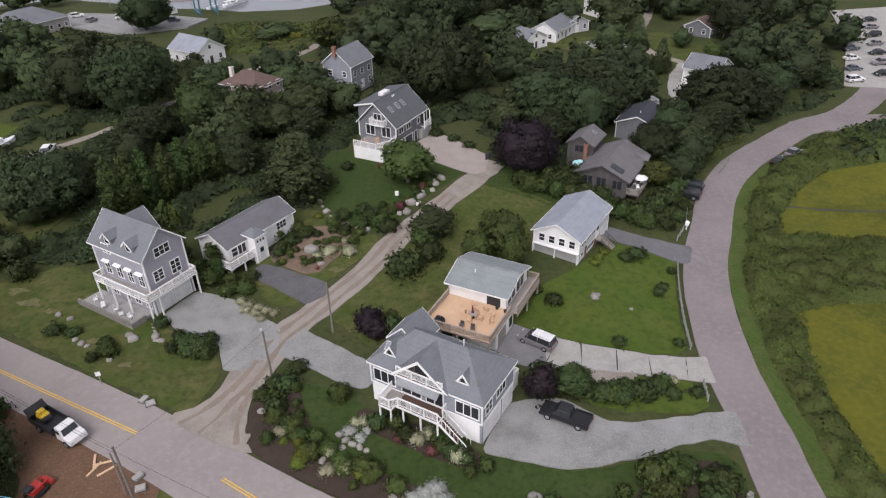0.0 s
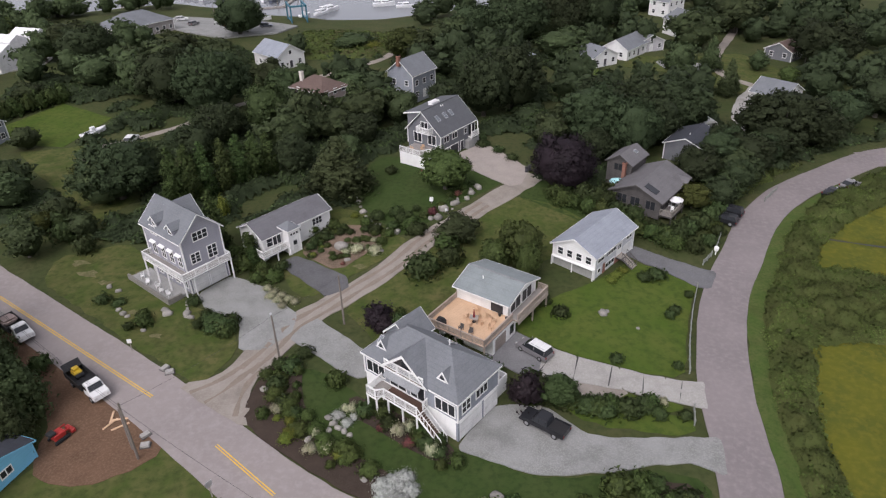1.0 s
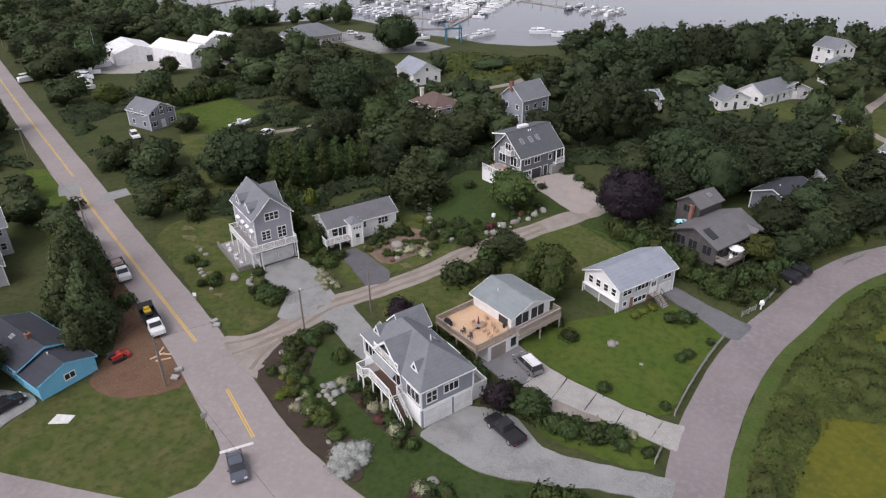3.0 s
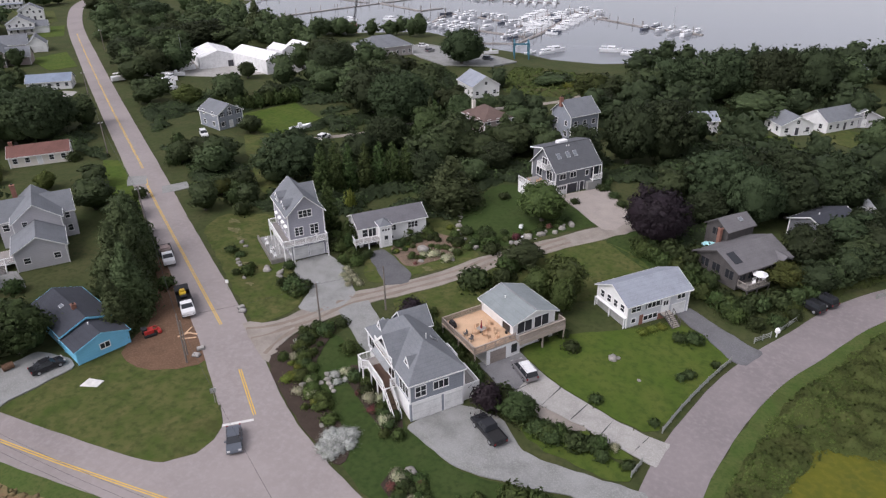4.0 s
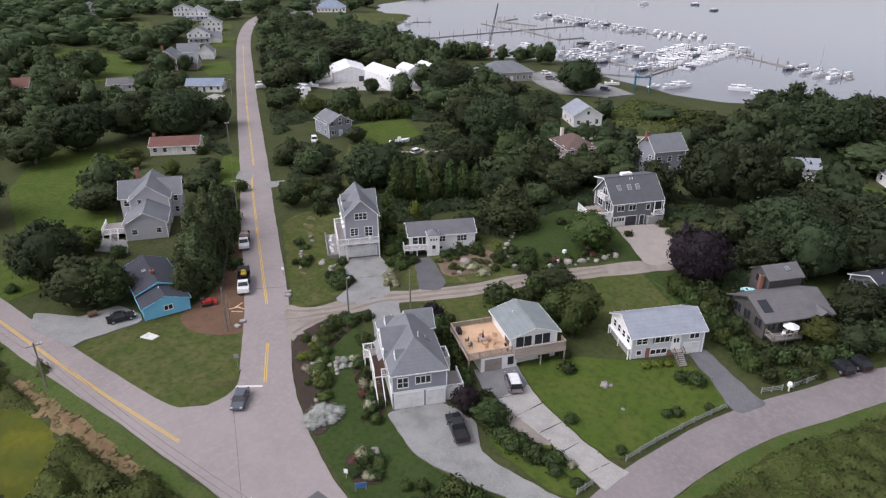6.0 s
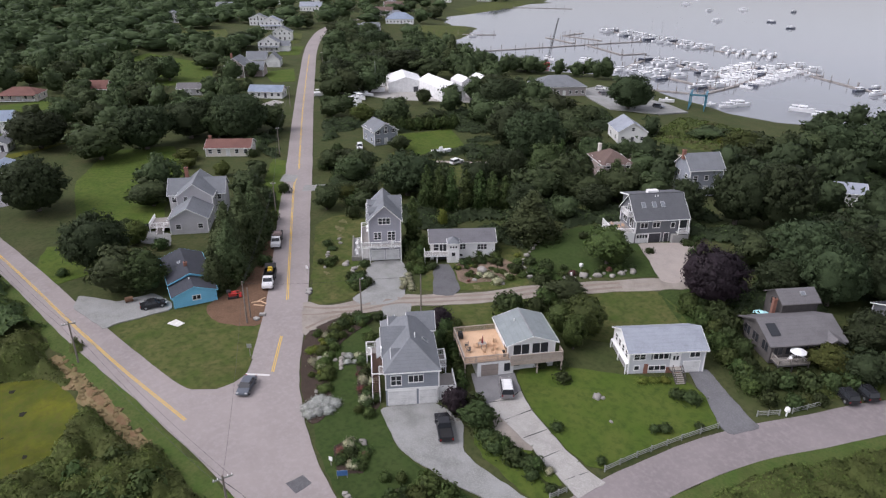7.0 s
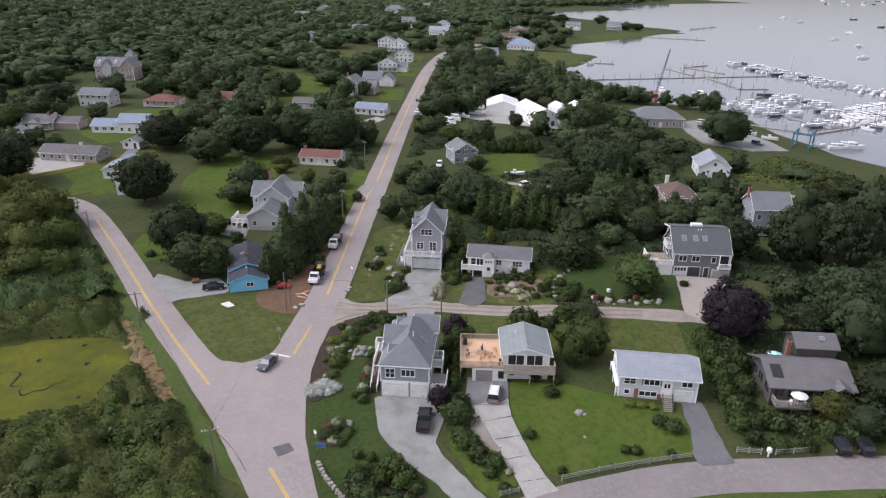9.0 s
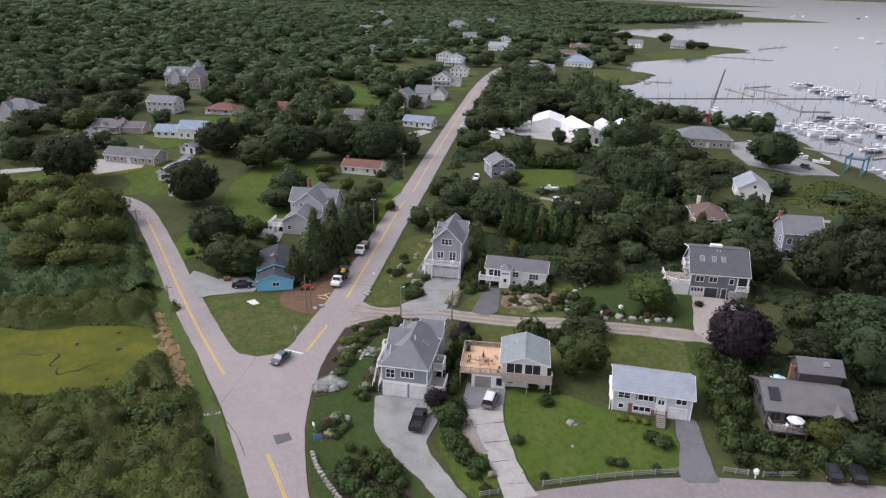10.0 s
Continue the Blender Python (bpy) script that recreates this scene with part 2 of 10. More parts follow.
ROOF_GREY = roof_material("grey asphalt shingles", (0.178, 0.190, 0.205))
ROOF_GREEN = roof_material("green-grey asphalt shingles", (0.235, 0.265, 0.270))
ROOF_PALE = roof_material("pale grey asphalt shingles", (0.290, 0.315, 0.360))
ROOF_DARK = roof_material("charcoal asphalt shingles", (0.110, 0.115, 0.125))
ROOF_NAVY = roof_material("blackish navy asphalt shingles", (0.050, 0.054, 0.066))
ROOF_MAUVE = roof_material("dark mauve-grey shingles", (0.150, 0.148, 0.160))
ROOF_BROWNGREY = roof_material("faded brown-grey shingles", (0.150, 0.145, 0.150))
ROOF_BROWN = roof_material("brown asphalt shingles", (0.140, 0.098, 0.085))
ROOF_RED = roof_material("red-brown asphalt shingles", (0.170, 0.085, 0.070))
ROOF_BLUE = roof_material("blue-grey shingles", (0.24, 0.29, 0.37))
RIDGE_CAP = surface("weathered ridge cap", (0.25, 0.26, 0.27), rough=0.9)
DECK_WOOD = surface("fresh orange-tan deck boards", (0.64, 0.44, 0.285), (0.53, 0.355, 0.23), 0.75, 0.5, 10.0, 0.2, bands=("X", 7.0, 0.4), spots=0.15)
DECK_GREY = surface("weathered grey deck boards", (0.30, 0.28, 0.26), (0.24, 0.22, 0.21), 0.85, 0.5, 10.0, 0.2, bands=("X", 7.0, 0.4), spots=0.2)
DECK_BROWN = surface("dark brown deck boards", (0.105, 0.062, 0.045), (0.08, 0.05, 0.038), 0.8, 0.5, 10.0, 0.2, bands=("X", 7.0, 0.4), spots=0.2)
RAIL_GREY = surface("weathered grey rail wood", (0.33, 0.30, 0.27), (0.26, 0.24, 0.21), 0.85, 2.0, 12.0, 0.2, spots=0.2)
FENCE = surface("weathered split-rail wood", (0.27, 0.28, 0.26), (0.20, 0.21, 0.19), 0.9, 2.0, 12.0, 0.2, spots=0.3)
POLE = surface("weathered pole wood", (0.20, 0.175, 0.155), (0.14, 0.12, 0.105), 0.9, 2.0, 12.0, 0.3, stretch=(1, 1, 0.15))
BRICK = surface("red-brown brick", (0.27, 0.13, 0.095), (0.21, 0.105, 0.08), 0.9, 1.5, 12.0, 0.3, bands=("Z", 13.0, 0.4))
METAL = surface("galvanised metal", (0.55, 0.56, 0.57), rough=0.45, metal=0.7, bump=0.05)
BLACK = surface("black metal", (0.03, 0.03, 0.032), rough=0.5, bump=0.05)
CANVAS_GREY = surface("grey awning canvas", (0.27, 0.28, 0.29), rough=0.9)
CANVAS_WHITE = surface("white canvas", (0.78, 0.78, 0.78), rough=0.9)
CANVAS_AQUA = surface("aqua parasol canvas", (0.45, 0.78, 0.82), rough=0.9)
CANVAS_RED = surface("dark red canvas", (0.22, 0.03, 0.035), rough=0.9)
DOOR_TAUPE = surface("taupe garage door", (0.33, 0.28, 0.25), rough=0.6, bands=("Z", 2.0, 0.4))
DOOR_WHITE = surface("white garage door", (0.76, 0.76, 0.75), rough=0.5, bands=("Z", 2.0, 0.25))
DOOR_DARK = surface("dark painted door", (0.06, 0.06, 0.07), rough=0.5)
# Leaf greens paled for distant woods: haze is put into the colour.
WOODS_HAZE = surface("hazed wood leaves", (0.062, 0.084, 0.037), (0.048, 0.067, 0.030), 0.7, 0.02, 2.5, 0.2, third=(0.082, 0.103, 0.045), vary=0.3, island=0.24, spec=0.12, thin=0.3)
LEAF = surface("oak leaves", (0.045, 0.062, 0.030), (0.036, 0.050, 0.024), 0.7, 0.25, 2.5, 0.2, third=(0.059, 0.078, 0.035), vary=0.3, island=0.24, spec=0.12, thin=0.3)
LEAF_LIGHT = surface("light green leaves", (0.072, 0.098, 0.028), (0.055, 0.077, 0.023), 0.7, 0.5, 2.5, 0.3, third=(0.096, 0.125, 0.036), vary=0.22, island=0.28, spec=0.2, thin=0.3)
LEAF_MID = surface("mid-green leaves", (0.056, 0.078, 0.029), (0.044, 0.061, 0.024), 0.7, 0.3, 2.5, 0.2, third=(0.073, 0.098, 0.037), vary=0.28, island=0.24, spec=0.12, thin=0.3)
LEAF_TAWNY = surface("tawny olive leaves", (0.098, 0.122, 0.034), (0.074, 0.096, 0.030), 0.75, 0.3, 2.5, 0.2, third=(0.135, 0.145, 0.044), vary=0.25, island=0.26, spec=0.12, thin=0.3)
NEEDLE = surface("conifer needles", (0.081, 0.105, 0.046), (0.062, 0.082, 0.035), 0.75, 0.4, 3.0, 0.2, third=(0.109, 0.135, 0.061), vary=0.22, island=0.24, spec=0.15, thin=0.3)
LEAF_THUJA = surface("arborvitae sprays", (0.070, 0.108, 0.033), (0.048, 0.072, 0.025), 0.75, 0.5, 3.0, 0.2, third=(0.092, 0.122, 0.039), vary=0.15, island=0.3, spec=0.15, thin=0.3)
LEAF_SHRUB = surface("garden shrub leaves", (0.057, 0.083, 0.030), (0.044, 0.064, 0.025), 0.7, 0.4, 2.5, 0.2, third=(0.081, 0.108, 0.039), vary=0.35, island=0.26, spec=0.15, thin=0.3)
RAIL_TAN = surface("pale tan rail wood", (0.40, 0.34, 0.29), (0.32, 0.27, 0.23), 0.8, 2.0, 12.0, 0.2, spots=0.2)
LEAF_PURPLE = surface("purple beech leaves", (0.026, 0.017, 0.022), (0.019, 0.012, 0.016), 0.65, 0.5, 3.0, 0.3, third=(0.037, 0.024, 0.030), vary=0.1, island=0.28, spec=0.3, thin=0.3)
LEAF_OLIVE = surface("olive brush leaves", (0.080, 0.116, 0.031), (0.100, 0.120, 0.040), 0.8, 0.16, 0.5, 0.3, third=(0.072, 0.104, 0.028), vary=0.2, island=0.26, spec=0.2, thin=0.3)
LEAF_GOLD = surface("yellow-green leaves", (0.16, 0.19, 0.03), (0.11, 0.14, 0.025), 0.7, 0.5, 2.5, 0.3, third=(0.2, 0.23, 0.05), vary=0.15, island=0.25, spec=0.25, thin=0.3)
LEAF_SILVER = surface("silver-white foliage", (0.40, 0.41, 0.39), (0.26, 0.29, 0.24), 0.8, 0.5, 2.5, 0.3, third=(0.5, 0.5, 0.48), vary=0.15, island=0.25)
PETAL_RED = surface("red and pink blossom", (0.16, 0.045, 0.05), (0.06, 0.055, 0.03), 0.8, 1.4, 5.0, 0.2, third=(0.22, 0.06, 0.07), vary=0.2, island=0.5)
PETAL_CREAM = surface("cream blossom", (0.42, 0.40, 0.26), (0.10, 0.14, 0.05), 0.8, 0.9, 4.0, 0.2, third=(0.5, 0.48, 0.36), vary=0.15, island=0.4)
LEAF_FRESH = surface("fresh yellow-green leaves", (0.108, 0.142, 0.036), (0.078, 0.110, 0.030), 0.8, 0.2, 1.2, 0.3, third=(0.140, 0.168, 0.050), vary=0.2, island=0.26, spec=0.15, thin=0.3)
BARK = surface("grey bark", (0.13, 0.115, 0.10), (0.09, 0.08, 0.07), 0.9, 2.0, 9.0, 0.5, stretch=(1, 1, 0.3))


def glossy(name, base, rough=0.08, metal=0.0, spec=0.5):
    mat = surface(name, base, tuple(c * 0.9 for c in base), rough, 0.8, 6.0, 0.0, metal=metal, third=tuple(c * 1.05 for c in base), spec=spec)
    return mat


GLASS = glossy("dark window glass", (0.030, 0.033, 0.038), 0.06)
SKYLIGHT = glossy("skylight glass", (0.20, 0.22, 0.24), 0.12)
CAR_SILVER = glossy("silver car paint", (0.30, 0.29, 0.30), 0.3, 0.5)
CAR_GREY = glossy("blue-grey car paint", (0.13, 0.145, 0.17), 0.3, 0.4)
CAR_BLACK = glossy("black car paint", (0.025, 0.026, 0.03), 0.25, 0.2)
CAR_WHITE = glossy("white vehicle paint", (0.75, 0.75, 0.75), 0.3)
CAR_RED = glossy("red machine paint", (0.42, 0.035, 0.03), 0.4)
CAR_YELLOW = glossy("yellow machine paint", (0.62, 0.42, 0.03), 0.4)
GELCOAT = glossy("white boat gelcoat", (0.80, 0.81, 0.82), 0.3)
GELCOAT_DARK = glossy("dark boat hull", (0.07, 0.08, 0.11), 0.3)
RUBBER = surface("black tyre rubber", (0.022, 0.022, 0.023), rough=0.9)
LAMP_RED = glossy("red lamp glass", (0.25, 0.02, 0.02), 0.2)
LAMP_CLEAR = glossy("clear lamp glass", (0.6, 0.6, 0.6), 0.15)
STEEL_BLUE = surface("teal-blue steel", (0.05, 0.16, 0.22), rough=0.6)


def water_material():
    mat = bpy.data.materials.new("sheltered sea water")
    mat.use_nodes = True
    nt = mat.node_tree
    n, link = nt.nodes, nt.links.new
    b = n["Principled BSDF"]
    b.inputs["Base Color"].default_value = (0.15, 0.16, 0.175, 1)
    b.inputs["Roughness"].default_value = 0.08
    b.inputs["IOR"].default_value = 1.33
    g = n.new("ShaderNodeNewGeometry")
    q = n.new("ShaderNodeTexNoise")
    q.inputs["Scale"].default_value, q.inputs["Detail"].default_value = 0.5, 5
    link(g.outputs["Position"], q.inputs["Vector"])
    u = n.new("ShaderNodeBump")
    u.inputs["Strength"].default_value, u.inputs["Distance"].default_value = 0.12, 0.08
    link(q.outputs["Fac"], u.inputs["Height"])
    link(u.outputs["Normal"], b.inputs["Normal"])
    return mat


WATER = water_material()


# ---- ground, sea, roads ----
SEA = -2.5
BAY = [(900, 1000), (300, 520), (100, 370), (30, 318), (-25, 287), (-58, 264), (-80, 262), (-95, 268), (-113, 270), (-140, 283), (-164, 292), (-181, 280), (-200, 268),
       (-240, 272), (-291, 283), (-340, 287), (-363, 295), (-345, 305), (-325, 310), (-340, 330), (-368, 362), (-385, 371), (-400, 360), (-420, 372), (-455, 395), (-470, 430),
       (-487, 488), (-500, 519), (-530, 580), (-560, 640), (-600, 620), (-626, 578), (-690, 600), (-812, 637), (-941, 545), (-960, 600), (-1000, 800)]
BAY += [(-1227, 1212), (-1400, 1300), (-1700, 1400), (-2500, 2000), (-4400, 3000), (-4400, 4400), (900, 4400)]


def smooth(a, b, x):
    t = np.clip((x - a) / (b - a), 0, 1)
    return t * t * (3 - 2 * t)


def shore_distance(x, y, poly=BAY):
    """Metres to a polygon's edge; inside is negative."""
    x, y = np.asarray(x, float), np.asarray(y, float)
    d = np.full(x.shape, 1e9)
    inside = np.zeros(x.shape, bool)
    for (ax, ay), (bx, by) in zip(poly, poly[1:] + poly[:1]):
        ex, ey = bx - ax, by - ay
        t = np.clip(((x - ax) * ex + (y - ay) * ey) / (ex * ex + ey * ey), 0, 1)
        d = np.minimum(d, np.hypot(x - ax - t * ex, y - ay - t * ey))
        if ey:
            inside ^= ((ay > y) != (by > y)) & (x < ex * (y - ay) / ey + ax)
    return np.where(inside, -d, d)


def height(x, y):
    """The ground's height."""
    x, y = np.asarray(x, float), np.asarray(y, float)
    h = 2.4 * np.exp(-(((x + 2) / 40) ** 2) - ((y - 122) / 35) ** 2) - 0.9 * smooth(18, 32, x) * (1 - smooth(95, 125, y))
    h = h + 24 * np.exp(-(((x + 1000) / 450) ** 2) - ((y + 150) / 420) ** 2)
    h = h - 1.0 * smooth(19, 9, y) * smooth(60, 30, np.abs(x + 5))
    s = shore_distance(x, y)
    low = smooth(45, 0, s)
    return h * (1 - low) + low * (SEA - 2.0 * smooth(4, -14, s) + 0.5)



def axis(lo, hi, fine_lo, fine_hi, mid_lo, mid_hi, fine, mid):
    """Grid lines: close together in the middle, wider apart towards the horizon."""
    a = list(np.arange(fine_lo, fine_hi, fine)) + list(np.arange(fine_hi, mid_hi, mid)) + list(np.arange(mid_lo, fine_lo, mid))
    step, p, q = mid, mid_hi, mid_lo
    while p < hi or q > lo:
        a += [v for v in (p, q) if lo <= v <= hi]
        step *= 1.35
        p, q = p + step, q - step
    return np.array(sorted(set(a + [lo, hi])))


gx, gy = axis(-4500, 4500, -70, 70, -420, 130, 2.0, 6.0), axis(-4500, 4500, 0, 140, -80, 330, 2.0, 6.0)
GX, GY = np.meshgrid(gx, gy)
GZ = height(GX, GY)
nx, ny = len(gx), len(gy)


def on_ground(x, y):
    """The height of the ground sheet itself at these places."""
    x, y = np.asarray(x, float), np.asarray(y, float)
    i, j = np.clip(np.searchsorted(gx, x) - 1, 0, nx - 2), np.clip(np.searchsorted(gy, y) - 1, 0, ny - 2)
    u, v = (x - gx[i]) / (gx[i + 1] - gx[i]), (y - gy[j]) / (gy[j + 1] - gy[j])
    return (GZ[j, i] * (1 - u) + GZ[j, i + 1] * u) * (1 - v) + (GZ[j + 1, i] * (1 - u) + GZ[j + 1, i + 1] * u) * v


def ground_z(x, y):
    return float(on_ground(x, y))


ground = raw_mesh("ground", np.stack([GX, GY, GZ], -1).reshape(-1, 3).tolist(),
                  [(j * nx + i, j * nx + i + 1, (j + 1) * nx + i + 1, (j + 1) * nx + i) for j in range(ny - 1) for i in range(nx - 1)], GRASS, smooth=True)
tagged(ground, "rough grass ground with worn dry patches", "ground", kind="structure")
sea = part("water", box(bmesh.new(), -4490, 4490, 150, 4490, SEA - 0.6, SEA), WATER)
tagged(sea, "calm pale grey harbour water with small ripples", "water", kind="structure")


MOWN = []


def drape(name, poly, material, lift, label, category, step=2.5, kind="structure", parent=None, thick=0.0, wave=None):
    """A flat area that follows the ground, lift metres above it, with a skirt at its edge."""
    from mathutils.geometry import delaunay_2d_cdt
    edge = []
    MOWN.append(list(poly))
    if len(poly) > 5 and category in ("lawn", "planting bed", "marsh", "soil", "lane", "gravel", "driveway", "meadow", "reed"):
        cut = []
        for p, q in zip(poly, poly[1:] + poly[:1]):
            u = min(0.25, (0.5 if category == "driveway" else 1.4) / (math.hypot(q[0] - p[0], q[1] - p[1]) + 1e-6))
            cut += [(p[0] + (q[0] - p[0]) * u, p[1] + (q[1] - p[1]) * u), (q[0] + (p[0] - q[0]) * u, q[1] + (p[1] - q[1]) * u)]
        poly = cut
    for (ax, ay), (bx, by) in zip(poly, poly[1:] + poly[:1]):
        k = max(1, int(math.hypot(bx - ax, by - ay) / min(step, 1.0 if math.hypot(ax, ay - 60) < 70 else 6.0)))
        edge += [(ax + (bx - ax) * i / k, ay + (by - ay) * i / k) for i in range(k)]
    if wave is None:
        wave = {"lawn": 0.5, "planting bed": 0.25, "marsh": 0.6, "soil": 0.4, "lane": 0.4, "gravel": 0.3, "driveway": 0.28}.get(category, 0.1)
    edge = [(x + wave * noise.noise((x * 0.45, y * 0.45, 1.0)), y + wave * noise.noise((x * 0.45, y * 0.45, 8.0))) for x, y in edge]
    xs, ys = [p[0] for p in edge], [p[1] for p in edge]
    X, Y = np.meshgrid(np.arange(min(xs), max(xs), step), np.arange(min(ys), max(ys), step))
    inner = shore_distance(X.ravel(), Y.ravel(), list(poly)) < -0.4 * step
    pts = [Vector(p) for p in edge] + [Vector(p) for p in zip(X.ravel()[inner], Y.ravel()[inner])]
    vs, _, fs, *_ = delaunay_2d_cdt(pts, [], [list(range(len(edge)))], 1, 0.001)
    z = on_ground([v.x for v in vs], [v.y for v in vs]) + lift
    verts = [(v.x, v.y, float(k)) for v, k in zip(vs, z)]
    count = {}
    for f in fs:
        for a, b in zip(f, f[1:] + f[:1]):
            count[(a, b)] = 1
    faces = [tuple(f) for f in fs]
    rim = [(a, b) for a, b in count if (b, a) not in count]
    low = {}
    for a, b in rim:
        for v in (a, b):
            if v not in low:
                low[v] = len(verts)
                verts.append((verts[v][0], verts[v][1], verts[v][2] - lift - 0.15))
        faces.append((b, a, low[a], low[b]))
    ob = raw_mesh(name, verts, faces, material, parent)
    return tagged(ob, label, category, kind=kind)


def curve_points(pts, step=2.0):
    """A smooth line through points (Catmull-Rom)."""
    p = [np.array(q, float) for q in pts]
    p = [2 * p[0] - p[1]] + p + [2 * p[-1] - p[-2]]
    out = []
    for a, b, c, d in zip(p, p[1:], p[2:], p[3:]):
        k = max(2, int(np.linalg.norm(c - b) / step))
        for i in range(k):
            t = i / k
            out.append(0.5 * (2 * b + (c - a) * t + (2 * a - 5 * b + 4 * c - d) * t * t + (3 * b - a - 3 * c + d) * t ** 3))
    out.append(p[-2])
    return out


def ribbon(name, pts, width, material, lift, label, category, kind="structure", step=2.0, wave=0.0, parent=None):
    """A strip of even width along a line."""
    line = curve_points(pts, step)
    left, right = [], []
    for i, q in enumerate(line):
        d = line[min(i + 1, len(line) - 1)] - line[max(i - 1, 0)]
        nrm = np.array((-d[1], d[0])) / np.linalg.norm(d)
        w = width / 2 + wave * noise.noise((q[0] * 0.3, q[1] * 0.3, 3.0))
        left.append(q + nrm * w)
        right.append(q - nrm * w)
    n = len(line)
    cols = [(1 - k) * np.array(left) + k * np.array(right) for k in ((0, 1) if width < 1 else (0, 0.25, 0.5, 0.75, 1))]
    verts, faces = [], []
    for c in cols:
        z = on_ground(c[:, 0], c[:, 1]) + lift
        verts += [(float(a), float(b), float(k)) for (a, b), k in zip(c, z)]
    for c in range(len(cols) - 1):
        faces += [((c + 1) * n + i, (c + 1) * n + i + 1, c * n + i + 1, c * n + i) for i in range(n - 1)]
    if width >= 1:
        for base_, flip in ((0, False), ((len(cols) - 1) * n, True)):
            k = len(verts)
            verts += [(verts[base_ + i][0], verts[base_ + i][1], verts[base_ + i][2] - lift - 0.15) for i in range(n)]
            faces += [((base_ + i, base_ + i + 1, k + i + 1, k + i) if not flip else (base_ + i + 1, base_ + i, k + i, k + i + 1)) for i in range(n - 1)]
    ob = raw_mesh(name, verts, faces, material, parent)
    return tagged(ob, label, category, kind=kind)


# grassed and planted areas
drape("lawn", [(-14.5, 35.2), (-13.3, 33), (-13.2, 30.3), (-15.3, 27.3), (-18.2, 25.5), (-26.5, 23.6), (-35.2, 21.8), (-40.5, 20.8), (-41.9, 22.5), (-41.6, 26), (-41.4, 31.8), (-40.3, 38), (-36, 44), (-32.5, 46.9), (-26.7, 43.1), (-20.4, 39)],
      LAWN_DRY, 0.05, "dry mown grass island between two roads", "lawn")
drape("bare_soil", [(-40.2, 38.2), (-35.5, 36), (-30, 38.5), (-26.5, 42.6), (-32.4, 46.6), (-38, 50), (-50, 56), (-58, 60.5), (-61, 58), (-52, 53), (-46, 48), (-42, 44)],
      DIRT, 0.09, "bare reddish-brown soil beside the road", "soil")
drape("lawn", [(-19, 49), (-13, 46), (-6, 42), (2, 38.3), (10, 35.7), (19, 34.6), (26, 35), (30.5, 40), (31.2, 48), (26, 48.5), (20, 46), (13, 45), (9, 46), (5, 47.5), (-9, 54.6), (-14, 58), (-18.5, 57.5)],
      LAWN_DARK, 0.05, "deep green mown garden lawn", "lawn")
drape("lawn", [(8.6, 69.2), (13.6, 66.6), (16.6, 65.2), (21.1, 64.1), (26, 63.4), (30.6, 63.4), (31.6, 70), (34, 81.5), (35.3, 84.6), (30.8, 88), (25.7, 89), (20.3, 82), (12.5, 76)],
      LAWN, 0.05, "bright green mown front lawn", "lawn")
drape("lawn", [(-12.5, 68), (-15, 70.5), (-7.5, 84.5), (-1.5, 94), (6, 106), (13.5, 104), (20, 98.5), (13.5, 87), (4, 80), (-1, 73), (-3, 67), (-8, 63.5)],
      LAWN_DRY, 0.05, "mown back lawn along the lane", "lawn")
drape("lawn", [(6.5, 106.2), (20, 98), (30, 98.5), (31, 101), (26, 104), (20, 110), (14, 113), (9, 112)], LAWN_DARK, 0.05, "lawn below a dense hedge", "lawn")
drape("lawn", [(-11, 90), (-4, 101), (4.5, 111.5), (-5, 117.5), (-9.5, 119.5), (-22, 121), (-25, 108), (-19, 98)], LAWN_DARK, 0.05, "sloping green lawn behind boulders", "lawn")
drape("lawn", [(-28, 52.6), (-45, 61.5), (-63, 71), (-66, 78), (-57, 84), (-50, 80), (-42, 72), (-37, 68.5), (-30, 66), (-26, 60)], LAWN_DRY, 0.05, "patchy roadside lawn with bare spots", "lawn")
drape("lawn", [(-21, 72), (-9, 88.5), (-22, 99), (-29, 97), (-22, 93), (-28, 82), (-26, 76)], LAWN_DRY, 0.05, "dry front lawn with planting beds", "lawn")
drape("lawn", [(24, 56.5), (29.5, 57.5), (29.9, 58.6), (24, 59.4), (16, 58), (17, 54), (22, 53.2), (30.8, 54.2), (30.8, 57)], LAWN, 0.055, "small lawn between two driveways", "lawn")
drape("lawn", [(-122, 123), (-116, 150), (-96, 141), (-96, 122)], LAWN, 0.06, "mown field behind a tall hedge", "lawn")
drape("lawn", [(-75, 32), (-92, 25), (-128, 31), (-155, 45), (-150, 64), (-120, 58), (-98, 47), (-84, 42)], LAWN, 0.06, "wide green lawn between houses", "lawn")
drape("lawn", [(-64, 16.5), (-75, 14.5), (-85, 18), (-80, 26), (-66, 24)], LAWN, 0.06, "mown verge behind the road", "lawn")
drape("lawn", [(-120, 6), (-148, -4), (-158, 12), (-124, 18)], LAWN, 0.06, "bright lawn beside the road", "lawn")
drape("lawn", [(-262, 104), (-330, 84), (-350, 108), (-290, 128)], LAWN, 0.06, "far mown field", "lawn")
drape("lawn", [(-61, 65), (-72, 68), (-112, 88), (-118, 84), (-80, 62)], LAWN, 0.045, "green road verge", "lawn", parent=None)
drape("lawn", [(-66, 90), (-92, 108), (-104, 118), (-80, 128), (-62, 112)], LAWN_DRY, 0.045, "rough grass clearing", "lawn")
drape("lawn", [(-345, 288), (-330, 309), (-345, 332), (-370, 358), (-385, 366), (-402, 350), (-380, 310)], LAWN_DRY, 0.06, "grassy point beside the harbour", "lawn")
